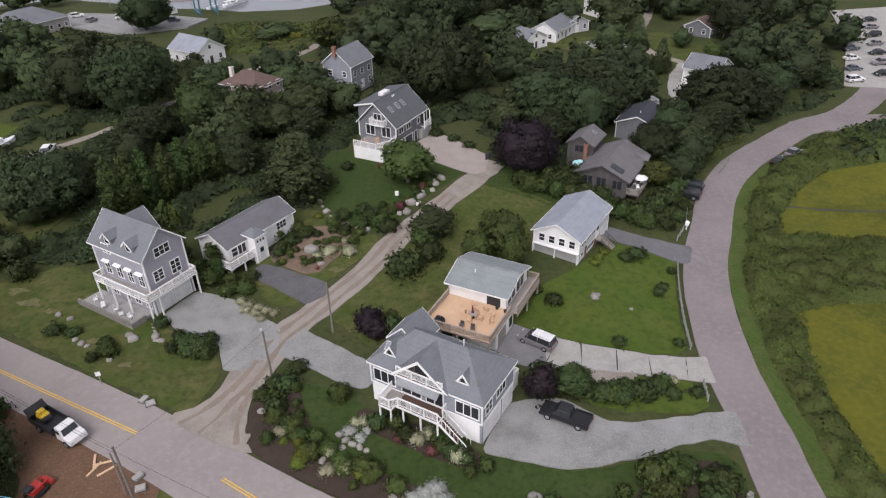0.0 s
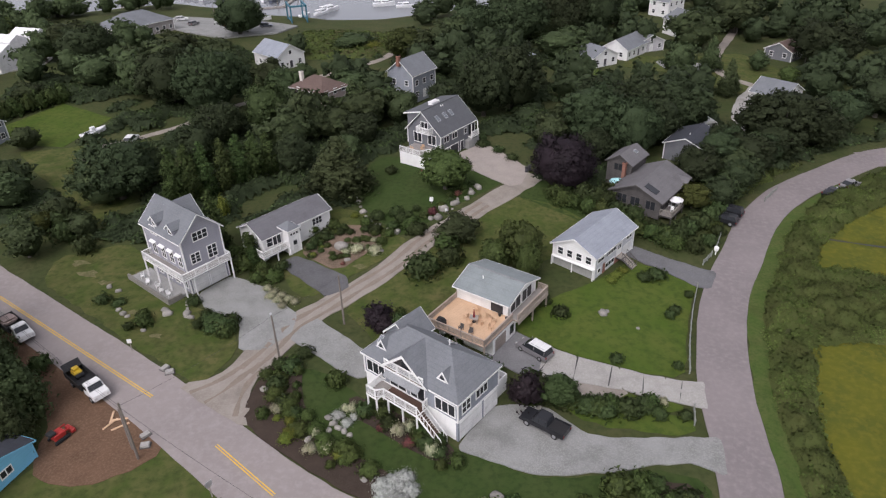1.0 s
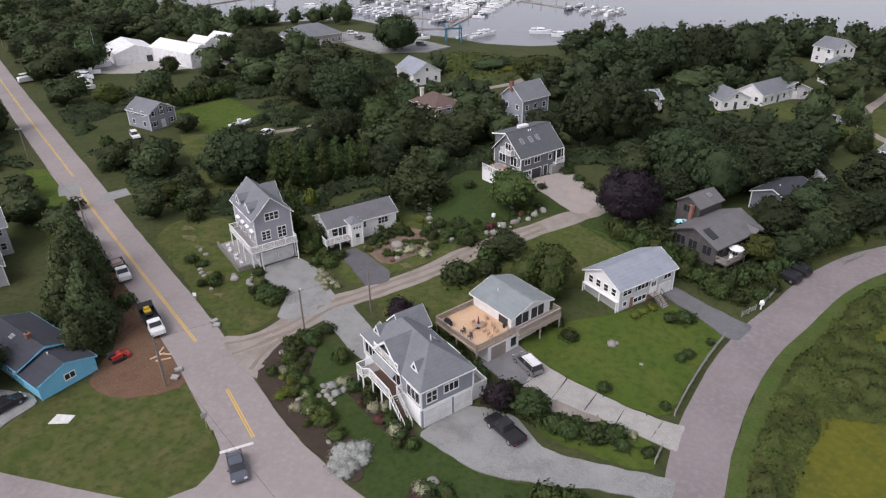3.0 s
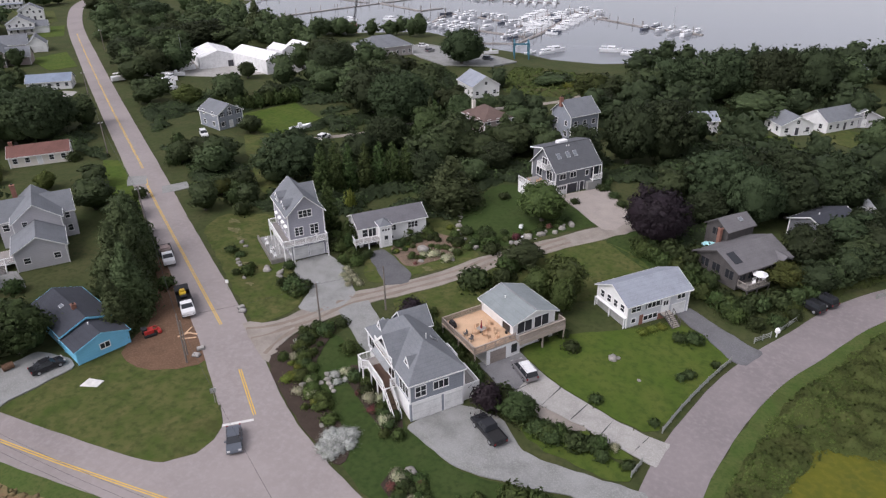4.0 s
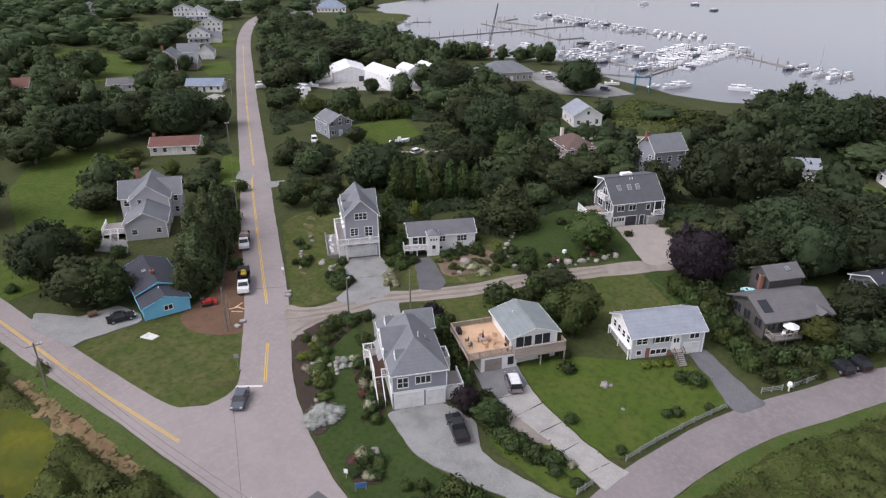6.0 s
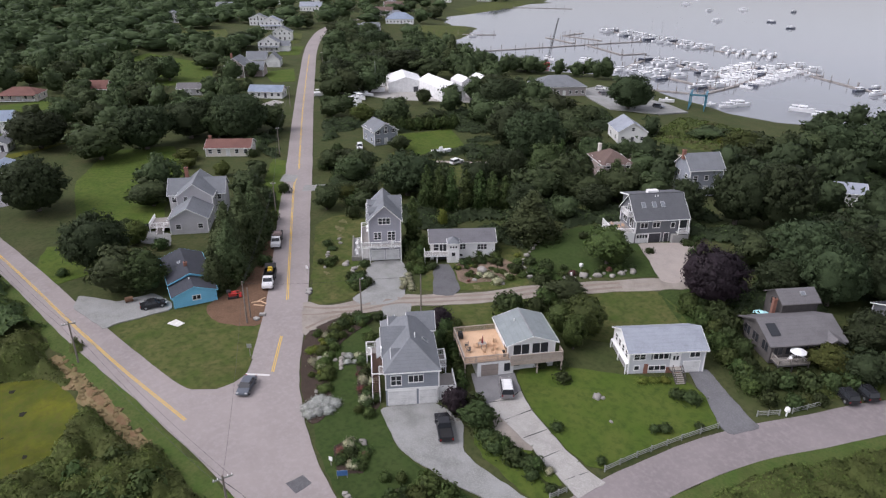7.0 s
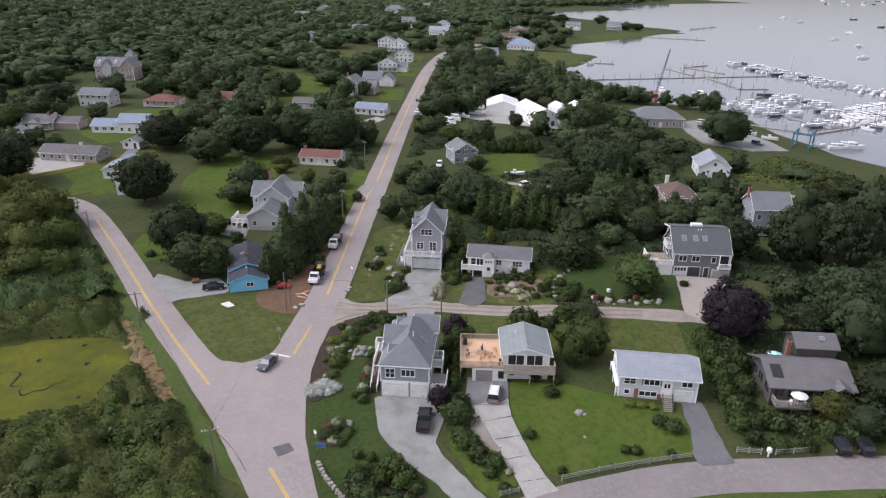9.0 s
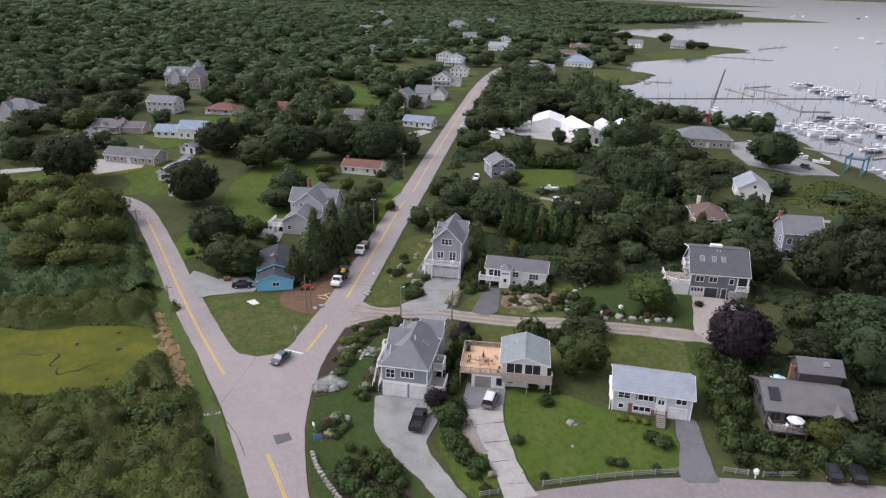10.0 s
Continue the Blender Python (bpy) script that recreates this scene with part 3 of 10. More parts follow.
drape("lawn", [(-470, 440), (-492, 500), (-535, 590), (-560, 630), (-590, 600), (-540, 520), (-500, 440)], LAWN_DRY, 0.06, "grassy spit beside the harbour", "lawn")
drape("lawn", [(-440, 150), (-436, 184), (-364, 164), (-374, 134)], LAWN_DRY, 0.08, "far yellowish meadow", "meadow", step=8)
drape("lawn", [(-405, 206), (-388, 222), (-346, 201), (-341, 183)], LAWN_DRY, 0.08, "yellowish meadow beside the road", "meadow", step=8)
drape("lawn", [(-281, 90), (-279, 120), (-248, 111), (-250, 86)], LAWN, 0.08, "mown green lawn among trees", "lawn", step=6)
drape("lawn", [(-259, 139), (-261, 157), (-229, 143), (-231, 133)], LAWN, 0.08, "mown front lawn beside the road", "lawn", step=6)
drape("lawn", [(-336, 181), (-330, 196), (-300, 178), (-306, 168)], LAWN, 0.08, "green lawn beside the road", "lawn", step=6)
drape("lawn", [(-122, -2), (-147, 2), (-150, 11), (-126, 12)], LAWN, 0.085, "mown lawn beside the road", "lawn", step=5)
drape("lawn", [(-135, -38), (-126, -20), (-154, -17), (-156, -32)], LAWN, 0.085, "green lawn behind the thicket", "lawn", step=5)
drape("lawn", [(-212, -4), (-205, 22), (-190, 30), (-184, 8)], LAWN, 0.085, "front lawn of a white house", "lawn", step=5)
drape("lawn", [(-246, 16), (-246, 42), (-228, 40), (-226, 18)], LAWN, 0.085, "front lawn of a bungalow", "lawn", step=5)
drape("driveway", [(-150, -12), (-156, 2), (-166, 4), (-172, -14), (-160, -16)], CONCRETE, 0.13, "white shell yard in front of a bungalow", "driveway")
drape("driveway", [(-158, -43), (-160, -30), (-165, -30), (-164, -44)], CONCRETE, 0.13, "pale stone terrace", "driveway")
ribbon("driveway", [(-118, 14), (-132, 13.5), (-146, 12), (-161, 15), (-180, 19.6), (-204, 24)], 4, ASPHALT_GREY, 0.12, "narrow grey side lane", "lane", wave=0.3)
drape("driveway", [(-172, 98), (-176, 104), (-190, 120), (-196, 118), (-188, 106), (-178, 96)], CONCRETE, 0.13, "pale concrete yard of a cottage", "driveway")
drape("lawn", [(10, 192), (24, 193), (32, 178), (22, 178)], LAWN, 0.08, "sloping lawn behind the woods", "lawn", step=5)
drape("planting_bed", [(-21.0, 49.4), (-19.2, 47.2), (-12.6, 43.5), (-7.1, 40.9), (-2, 39.0), (1.1, 37.9), (2.4, 38.4), (1.8, 40.4), (-1.2, 43.0), (-6.4, 45.2), (-12.0, 48.6), (-15, 53), (-17.2, 60.0), (-19.6, 59.8), (-21.2, 56)],
      MULCH, 0.137, "mulched planting bed round the corner lawn", "planting bed")
drape("planting_bed", [(5.3, 45.2), (1.2, 46), (-8.5, 51), (-9.4, 54.2), (-5, 53), (4, 48.2)], MULCH, 0.09, "mulched bed below the deck", "planting bed")
drape("planting_bed", [(7.7, 38.4), (12.6, 36.6), (14.3, 39.2), (11.2, 42.2), (7.6, 41.4)], MULCH, 0.09, "flower bed in the lawn", "planting bed")
drape("planting_bed", [(20.2, 37.2), (26.4, 37.8), (30, 41), (30.2, 47.2), (24.5, 46.8), (20.6, 44.2), (18.6, 41)], MULCH, 0.09, "mulched shrub bed beside a low stone wall", "planting bed")
drape("planting_bed", [(-25.4, 83.2), (-26.6, 86.8), (-23.2, 93.2), (-17, 93.4), (-13.8, 90), (-15, 86), (-18.5, 79.6)], CHIPS, 0.09, "rock garden bed of brown chippings", "planting bed")
drape("gravel_strip", [(14.5, 61.8), (17, 60), (21.5, 59.7), (24, 59.6), (22, 57.8), (17.6, 57.5), (14.6, 59.4)], LANE, 0.08, "pale stony strip between shrubs and driveway", "gravel")
drape("marsh", [(52, 90), (54.2, 97), (61.3, 107), (70.2, 115.5), (84, 118), (140, 112), (150, 92), (110, 84), (69, 89)], MARSH, 0.05, "yellow-green salt marsh flat", "marsh")
drape("marsh", [(47.6, 72.4), (54, 75), (61, 75.5), (110, 80), (150, 76), (140, 46), (85, 39), (52, 42.5), (43.8, 45), (43.4, 52), (43.8, 59), (46, 67.5)], MARSH, 0.05, "yellow-green salt marsh flat", "marsh")
drape("marsh", [(-44, -26), (-41, -16), (-37, -9.7), (-37.2, -0.9), (-35, 6), (-32.5, 10.6), (-25.4, 13), (-18, 13), (-13, 8.2), (-11.6, 3), (-11.4, -1), (-10.6, -5), (-13, -12), (-20, -26)], MARSH_WET, 0.05, "yellow-green salt marsh pool edge", "marsh")
ribbon("bank", [(-38.5, 12.2), (-35.1, 13.0), (-29, 13.9), (-23.4, 14.9), (-17.3, 16.3), (-10.4, 17.4), (-5.2, 18.5)], 2.5, OCHRE, 0.06, "eroded tan bank of dry grass and soil beside the road", "bank", wave=1.5, step=0.6)
ribbon("bank", [(-27, 14.6), (-22, 15.6), (-16, 16.9), (-9.5, 17.9)], 0.7, SOIL_BROWN, 0.075, "bare brown soil on the eroded bank", "bank", wave=0.8, step=0.5)
drape("marsh", [(-175, 40), (-150, -40), (-120, -35), (-100, -8), (-118, 0), (-128, -6), (-140, -20)], MARSH, 0.05, "distant marsh grass", "marsh")
ribbon("creek", [(-20.9, 3.6), (-20.6, 1.8), (-19.4, 0.4), (-19.6, -1.2), (-18.9, -2.6), (-20.4, -3.2), (-21.9, -3.0), (-22.6, -4.6), (-24.6, -4.0), (-26.2, -3.6), (-27.4, -5.2), (-27.2, -7.4), (-28.4, -10.3), (-28.2, -13), (-29, -18)], 0.26, MUD, 0.09, "narrow muddy tidal creek", "creek", step=0.35, wave=0.3)
for x_, y_, r_ in ((-32, 5.7, 0.5), (-25.2, 6.3, 0.55), (-16.4, 10.2, 0.4), (-29.5, -1.2, 0.4), (-15, 5.4, 0.35)):
    drape("mud_hole", [(x_ + r_ * 1.5 * math.cos(k * 0.9) * (0.8 + 0.3 * math.sin(k * 4 + x_)), y_ + r_ * 1.1 * math.sin(k * 0.9) * (0.8 + 0.3 * math.cos(k * 3 + y_))) for k in range(7)], MUD, 0.085, "dark mud hole in the marsh", "mud", step=0.5)
ribbon("creek", [(-9.2, 0.6), (-10.0, -1.8), (-10.2, -4.2), (-11, -7.4), (-12, -10.5), (-12.6, -15), (-14, -20)], 0.9, WATER, 0.10, "narrow tidal creek with grey water", "creek", step=0.6, wave=0.7)
ribbon("creek", [(58, 101), (68, 99.5), (84, 99), (100, 97)], 0.5, TARLINE, 0.09, "narrow muddy tidal creek", "creek", step=0.8, wave=0.2)

# roads
MAIN = [(-16.2, 40.9), (-33, 50.4), (-55, 61.4), (-76, 71.8), (-97, 82.6), (-128, 98), (-158, 112.9), (-205, 136.5), (-248, 158.4), (-300, 185), (-345, 210), (-392, 240), (-425, 270), (-450, 300)]
LEFT = [(-14, 24.3), (-22, 22.1), (-45, 17.3), (-74, 12.0), (-100, 6.6), (-112, 2.6), (-121, -4), (-127, -14), (-131, -28), (-134, -60)]
RIGHT = [(35.4, 30), (34.8, 42.7), (35.1, 51), (35.1, 60.5), (35.8, 68), (37.3, 77), (39.7, 85.4), (43, 93.4), (47.8, 105), (54.7, 115.3), (64.9, 125.3), (76, 135), (88, 142), (104, 160), (120, 190), (132, 225)]
ribbon("road", MAIN, 7.6, ASPHALT, 0.10, "worn pale grey two-lane asphalt road", "road", wave=0.15)
ribbon("road", LEFT, 6.0, ASPHALT, 0.10, "worn pale grey side road", "road", wave=0.15)
ribbon("road", RIGHT, 6.3, ASPHALT_ROAD, 0.11, "curving worn pinkish-grey road without markings", "road", wave=0.12)
ribbon("road", [(74, 134), (88, 137), (110, 138), (150, 134)], 7, ASPHALT_ROAD, 0.13, "branch of the worn road", "road", wave=0.12)
drape("road", [(-19.2, 46.9), (-12.5, 43.2), (-7.1, 40.6), (1.1, 37.6), (9.9, 35.3), (18.9, 34.2), (24.4, 33.8), (36, 35), (60, 38), (140, 50), (140, 41.5), (60, 30), (36, 27.5), (22.2, 26.3), (6.5, 24.4), (-0.7, 23.4), (-10, 21.4),
                (-21.7, 19.4), (-25, 24.1), (-18.2, 25.6), (-15.4, 27.3), (-13.4, 30.3), (-13.5, 33), (-14.6, 35.4), (-21, 39.9)], ASPHALT, 0.125, "broad worn asphalt road junction", "road")
LANE_LINE = [(-24.6, 52.6), (-23.4, 56.2), (-21.7, 60.6), (-20.6, 66.2), (-16.3, 72.5), (-12.1, 79.0), (-8.3, 86.8), (-6.3, 90.4), (1.6, 102.2), (6.4, 109.4), (9.6, 114.6)]
ribbon("lane", LANE_LINE, 4.1, LANE, 0.13, "narrow dusty lane with worn wheel tracks", "lane", wave=0.6)
drape("lane", [(-30.6, 52.6), (-28, 51.0), (-19.2, 46.9), (-20.2, 49.6), (-21.2, 52.2), (-21.7, 56), (-20, 60), (-25.2, 62), (-25.6, 58), (-26.6, 54.8)], LANE, 0.137, "dusty gravel mouth of the lane", "lane")
for off in (-0.85, 0.85):
    line = curve_points(LANE_LINE[1:9], 2.0)
    track = []
    for i, q in enumerate(line):
        d = line[min(i + 1, len(line) - 1)] - line[max(i - 1, 0)]
        track.append(tuple(q + np.array((-d[1], d[0])) / np.linalg.norm(d) * (off + 0.2 * math.sin(i * 0.9))))
    ribbon("wheel_track", track, 0.7, TRACK, 0.15, "worn darker wheel track in the dusty lane", "wheel track", wave=0.3)
for pts in ([(-28.6, 51.6), (-26.6, 53.4), (-25, 55.6), (-23.6, 58.6)], [(-26, 50.2), (-24.6, 52.4), (-23.4, 55.2), (-22.2, 58)], [(-21.4, 48.6), (-22, 51.2), (-22.2, 54), (-21.6, 57)]):
    ribbon("wheel_track", pts, 0.6, TRACK, 0.155, "curving worn rut in the dusty lane", "wheel track", wave=0.35)
drape("driveway", [(-37.6, 71.4), (-34.6, 76.6), (-28.5, 74.4), (-25, 71.4), (-21.2, 68.6), (-20.4, 64.2), (-22.6, 60.4), (-26.2, 60.0), (-28.1, 65.1), (-35, 68.2)], GRAVEL, 0.15, "pale grey gravel driveway", "driveway")
drape("driveway", [(-28.46, 80.44), (-27.6, 82.0), (-26.62, 83.26), (-16.6, 78.2), (-15.6, 75.4), (-18.4, 73.0)], ASPHALT_DARK, 0.148, "dark asphalt driveway", "driveway")
drape("driveway", [(-8.6, 119.4), (-2, 129.2), (3.9, 122.4), (8.4, 117), (7.4, 110.4), (5.2, 109.2)], PAVER, 0.15, "pale paved parking court", "driveway")
drape("driveway", [(4.7, 47.6), (9.1, 46.1), (13, 45.3), (16, 45.6), (20.7, 46.7), (25.4, 48.8), (30, 50), (33, 48.6), (33.2, 54.2), (29.5, 53.6), (26.5, 52.9), (21.5, 51.6), (18.2, 51.8), (14, 55.2), (10.2, 55.2), (7.6, 54.4)],
      GRAVEL, 0.15, "curving pale gravel driveway", "driveway")
drape("driveway", [(5.8, 63.1), (10.1, 60.5), (12.7, 60.3), (13.4, 66.5), (8.5, 69)], ASPHALT_GREY, 0.145, "grey asphalt parking apron", "driveway")
for a, b in (((0, 0.26)), (0.26, 0.52), (0.52, 0.78), (0.78, 1)):
    lo, hi = curve_points([(12.7, 60.3), (16.5, 60.0), (20.9, 59.7), (24.6, 59.4), (29, 58.9), (32.6, 58.6)], 0.5), curve_points([(13.4, 66.5), (16.6, 65.0), (21.1, 63.9), (26, 63.2), (29.8, 63.0), (32.8, 63.2)], 0.5)
    cut = lambda q: [tuple(v) for v in q[int(a * (len(q) - 1)):int(b * (len(q) - 1)) + 1]]
    drape("driveway", cut(lo) + cut(hi)[::-1], CONCRETE, 0.145, "pale concrete driveway slab with a tarred joint", "driveway")
drape("driveway", [(24.6, 90.6), (26.0, 93.7), (31.3, 91.4), (36.4, 88.9), (38.6, 88.4), (36.8, 83.6), (34.8, 84.1), (30.2, 87.7)], ASPHALT_MID, 0.15, "grey asphalt driveway", "driveway")
drape("driveway", [(-18.6, 68.2), (-12.8, 64.5), (-8.9, 61.9), (-7.6, 58.6), (-8.6, 56.6), (-11.8, 58), (-17.3, 61.6), (-20.4, 63)], GRAVEL, 0.145, "pale gravel parking strip beside the house", "driveway")
drape("driveway", [(-52.5, 17.6), (-41.2, 20.6), (-42.2, 22.6), (-41.8, 26), (-41.6, 32), (-44, 32.6), (-50, 31), (-50, 25), (-57, 19.4)], GRAVEL, 0.16, "grey gravel driveway to a blue house", "driveway")
drape("driveway", [(-94, 80.2), (-99, 83.4), (-102, 80.6), (-97, 77)], GRAVEL, 0.13, "short pale gravel drive", "driveway")
drape("driveway", [(-86, 78.5), (-90, 81), (-87.6, 86), (-83.6, 84)], GRAVEL, 0.13, "short pale gravel drive", "driveway")
drape("driveway", [(-77, 42), (-70, 40), (-84, 28), (-92, 30)], GRAVEL, 0.13, "grey gravel yard beside the house", "driveway")
drape("car_park", [(-142, 258), (-138, 238), (-122, 228), (-104, 220), (-88, 230), (-86, 246), (-100, 252), (-122, 256)], GRAVEL, 0.5, "pale gravel boatyard beside the marina", "car park")
drape("car_park", [(-205, 162), (-190, 150), (-168, 160), (-146, 182), (-152, 200), (-180, 190)], CONCRETE, 0.10, "pale gravel storage yard for boats", "car park")
ribbon("lane", [(-60, 163), (-66, 156), (-70, 150), (-75, 138), (-81.5, 129), (-87, 123)], 2.2, LANE, 0.13, "pale lane between gardens", "lane", wave=0.5)
drape("lawn", [(30, 197), (48, 190), (55, 174), (68, 178), (74, 196), (66, 214), (50, 208), (34, 209)], LAWN_DRY, 0.08, "worn lawn between the houses", "lawn", step=5)
ribbon("lane", [(64, 180), (57, 192), (58, 208), (66, 232), (74, 256)], 2.7, LANE, 0.13, "pale lane between the houses", "lane", wave=0.4)
drape("driveway", [(42, 196), (40, 203), (46, 206), (52, 202), (58, 200), (57, 195), (50, 194)], GRAVEL, 0.12, "pale gravel yard beside a white cottage", "driveway")
ribbon("lane", [(57, 143), (55, 156), (59, 170), (64, 180)], 4.0, CONCRETE, 0.13, "white crushed-shell drive", "driveway", wave=0.5)
ribbon("verge", [(-74, 7.6), (-45, 13.2), (-36.8, 14.8), (-23.2, 17.8), (-11.5, 19.7), (-3.6, 20.9), (4.8, 22.3), (12.1, 24.4), (17, 26.6)], 2.6, VERGE, 0.075, "bright green grass verge beside the road", "verge", wave=0.9, step=1.0)
ribbon("verge", [(x_ + 4.5 * c_, y_ - 4.5 * s_) for x_, y_, c_, s_ in ((34.8, 42.7, 1, 0), (35.1, 51, 1, 0), (35.1, 60.5, 1, 0.05), (35.8, 68, 1, 0.14), (37.3, 77, 0.98, 0.22), (39.7, 85.4, 0.95, 0.3), (43, 93.4, 0.92, 0.38), (47.8, 105, 0.87, 0.5), (54.7, 115.3, 0.76, 0.65), (64.9, 125.3, 0.7, 0.72))], 2.8, VERGE, 0.075, "green mown verge between road and brush", "verge", wave=0.9, step=1.2)
for x_, y_, r_ in ((-57.5, 74.5, 1.3), (-61, 77.2, 1.1), (-53.2, 72.4, 0.9), (-49.4, 75.4, 1.0), (-44.6, 66, 0.8), (-38.6, 61.4, 0.7), (-17.4, 76.6, 0.9), (-15.6, 81.2, 0.8)):
    drape("worn_patch", [(x_ + r_ * 1.7 * math.cos(k * 0.785) * (0.75 + 0.4 * math.sin(k * 4 + x_)), y_ + r_ * math.sin(k * 0.785) * (0.75 + 0.4 * math.cos(k * 3 + y_))) for k in range(8)], WORN, 0.062, "worn dry patch in the lawn", "patch", step=0.6)
ribbon("lane", [(-58, 176), (-50, 186), (-42, 198), (-40, 206)], 2.6, LANE, 0.13, "pale lane beside the reeds", "lane", wave=0.4)
drape("reed_bank", [(-72, 212), (-64, 198), (-46, 201), (-40, 216), (-46, 230), (-64, 234), (-78, 230)], STRAW_GREEN, 0.3, "tall olive-brown reed field behind the houses", "reed", step=4)
drape("path", [(96, 160), (112, 156), (132, 190), (150, 240), (128, 236), (116, 200)], CONCRETE, 0.15, "car park beside the road", "car park")

# road paint
for off in (-0.14, 0.14):
    def beside(pts, o=off):
        p = curve_points(pts, 3.0)
        out = []
        for i, q in enumerate(p):
            d = p[min(i + 1, len(p) - 1)] - p[max(i - 1, 0)]
            out.append(tuple(q + np.array((-d[1], d[0])) / np.linalg.norm(d) * o))
        return out
    ribbon("yellow_line", beside([(-12.7, 38.8), (-17, 41.4), (-21.6, 44.2)]), 0.125, YELLOW, 0.14, "worn double yellow centre line", "road marking")
    ribbon("yellow_line", beside([(-32.8, 50.3), (-55, 61), (-89, 77.5), (-97, 82)]), 0.125, YELLOW, 0.12, "worn double yellow centre line", "road marking")
    ribbon("yellow_line", beside([(-104, 86), (-158, 112.6), (-205, 136.2), (-248, 158), (-300, 184.7)]), 0.125, YELLOW, 0.12, "worn double yellow centre line", "road marking")
    ribbon("yellow_line", beside([(-8.9, 24.4), (-22, 21.4), (-28, 20.1), (-45, 16.8), (-74, 11.6), (-98, 7.0)]), 0.125, YELLOW, 0.14, "worn double yellow centre line", "road marking")
    ribbon("yellow_line", beside([(14.5, 29.4), (23.5, 30.8), (36, 32.5)]), 0.125, YELLOW, 0.14, "worn double yellow centre line", "road marking")
ribbon("stop_line", [(-14.6, 35.2), (-12.1, 38.1)], 0.45, WHITE_PAINT, 0.14, "worn white stop line", "road marking")
drape("road_patch", [(10.4, 30.6), (10.3, 32.9), (12.2, 33.2), (12.7, 30.9)], ASPHALT_DARK, 0.14, "darker square patch in the asphalt", "road patch")
for pts in ([(4.6, 24.2), (9, 25.6), (14, 26.4)],):
    ribbon("tar_crack", pts, 0.09, TARLINE, 0.139, "thin dark tarred crack in the road", "road crack", wave=0.05)
for pts in ([(17, 60.2), (17.6, 64.6)], [(21.2, 59.9), (21.8, 63.6)], [(25.2, 59.5), (25.6, 63)], [(12.8, 61), (13.8, 63.6), (13.4, 66)], [(29.4, 59), (30.2, 62.8)]):
    ribbon("tar_crack", pts, 0.09, TARLINE, 0.157, "dark tarred joint between slabs", "road crack", wave=0.12, step=0.4)


# ---- houses: shared pieces ----
def frame_on(face, w, d):
    """A local frame on a house's face: x along it, y outwards, z up."""
    if face == "f":
        return Matrix(((1, 0, 0, 0), (0, -1, 0, 0), (0, 0, 1, 0), (0, 0, 0, 1))) @ Matrix.Identity(4)
    if face == "b":
        return Matrix.Translation((0, d, 0))
    if face == "l":
        return Matrix(((0, -1, 0, 0), (1, 0, 0, 0), (0, 0, 1, 0), (0, 0, 0, 1)))
    return Matrix(((0, 1, 0, w), (1, 0, 0, 0), (0, 0, 1, 0), (0, 0, 0, 1)))


def fix_normals(bm):
    bmesh.ops.recalc_face_normals(bm, faces=bm.faces[:])
    return bm


def lattice(xs, zs, solid, depth, m):
    """One connected frame: cells of a grid that are solid, drawn out by depth."""
    bm = bmesh.new()
    keep = {}

    def vert(i, j, k):
        if (i, j, k) not in keep:
            keep[(i, j, k)] = bm.verts.new(m @ Vector((xs[i], k * depth, zs[j])))
        return keep[(i, j, k)]

    cell = lambda i, j: 0 <= i < len(xs) - 1 and 0 <= j < len(zs) - 1 and solid(i, j)
    for i in range(len(xs) - 1):
        for j in range(len(zs) - 1):
            if not cell(i, j):
                continue
            for k in (0, 1):
                bm.faces.new([vert(i, j, k), vert(i + 1, j, k), vert(i + 1, j + 1, k), vert(i, j + 1, k)])
            for di, dj, p, q in ((-1, 0, (i, j), (i, j + 1)), (1, 0, (i + 1, j), (i + 1, j + 1)), (0, -1, (i, j), (i + 1, j)), (0, 1, (i, j + 1), (i + 1, j + 1))):
                if not cell(i + di, j + dj):
                    bm.faces.new([vert(*p, 0), vert(*q, 0), vert(*q, 1), vert(*p, 1)])
    return fix_normals(bm)


def window(house, face, a, z, w, h, cols=2, rows=1, glass=None, trim=None, off=(0, 0, 0), size=None):
    """A window on a face: a frame with mullions, and a pane in each light."""
    m = Matrix.Translation(off) @ frame_on(face, *(size or house["size"]))
    t = 0.11
    xs, zs = [a - w / 2 - t, a - w / 2], [z - t * 1.3, z]
    for c in range(1, cols):
        xs += [a - w / 2 + w * c / cols - 0.05, a - w / 2 + w * c / cols + 0.05]
    for r in range(1, rows):
        zs += [z + h * r / rows - 0.025, z + h * r / rows + 0.025]
    xs, zs = xs + [a + w / 2, a + w / 2 + t], zs + [z + h, z + h + t]
    ob = part("window", lattice(xs, zs, lambda i, j: i % 2 == 0 or j % 2 == 0, 0.07, m), trim or WHITE, house)
    for c in range(cols):
        x0, x1 = a - w / 2 + w * c / cols, a - w / 2 + w * (c + 1) / cols
        part("pane", fix_normals(box(bmesh.new(), x0, x1, 0.0, 0.03, z, z + h, m)), glass or GLASS, ob)
    return ob


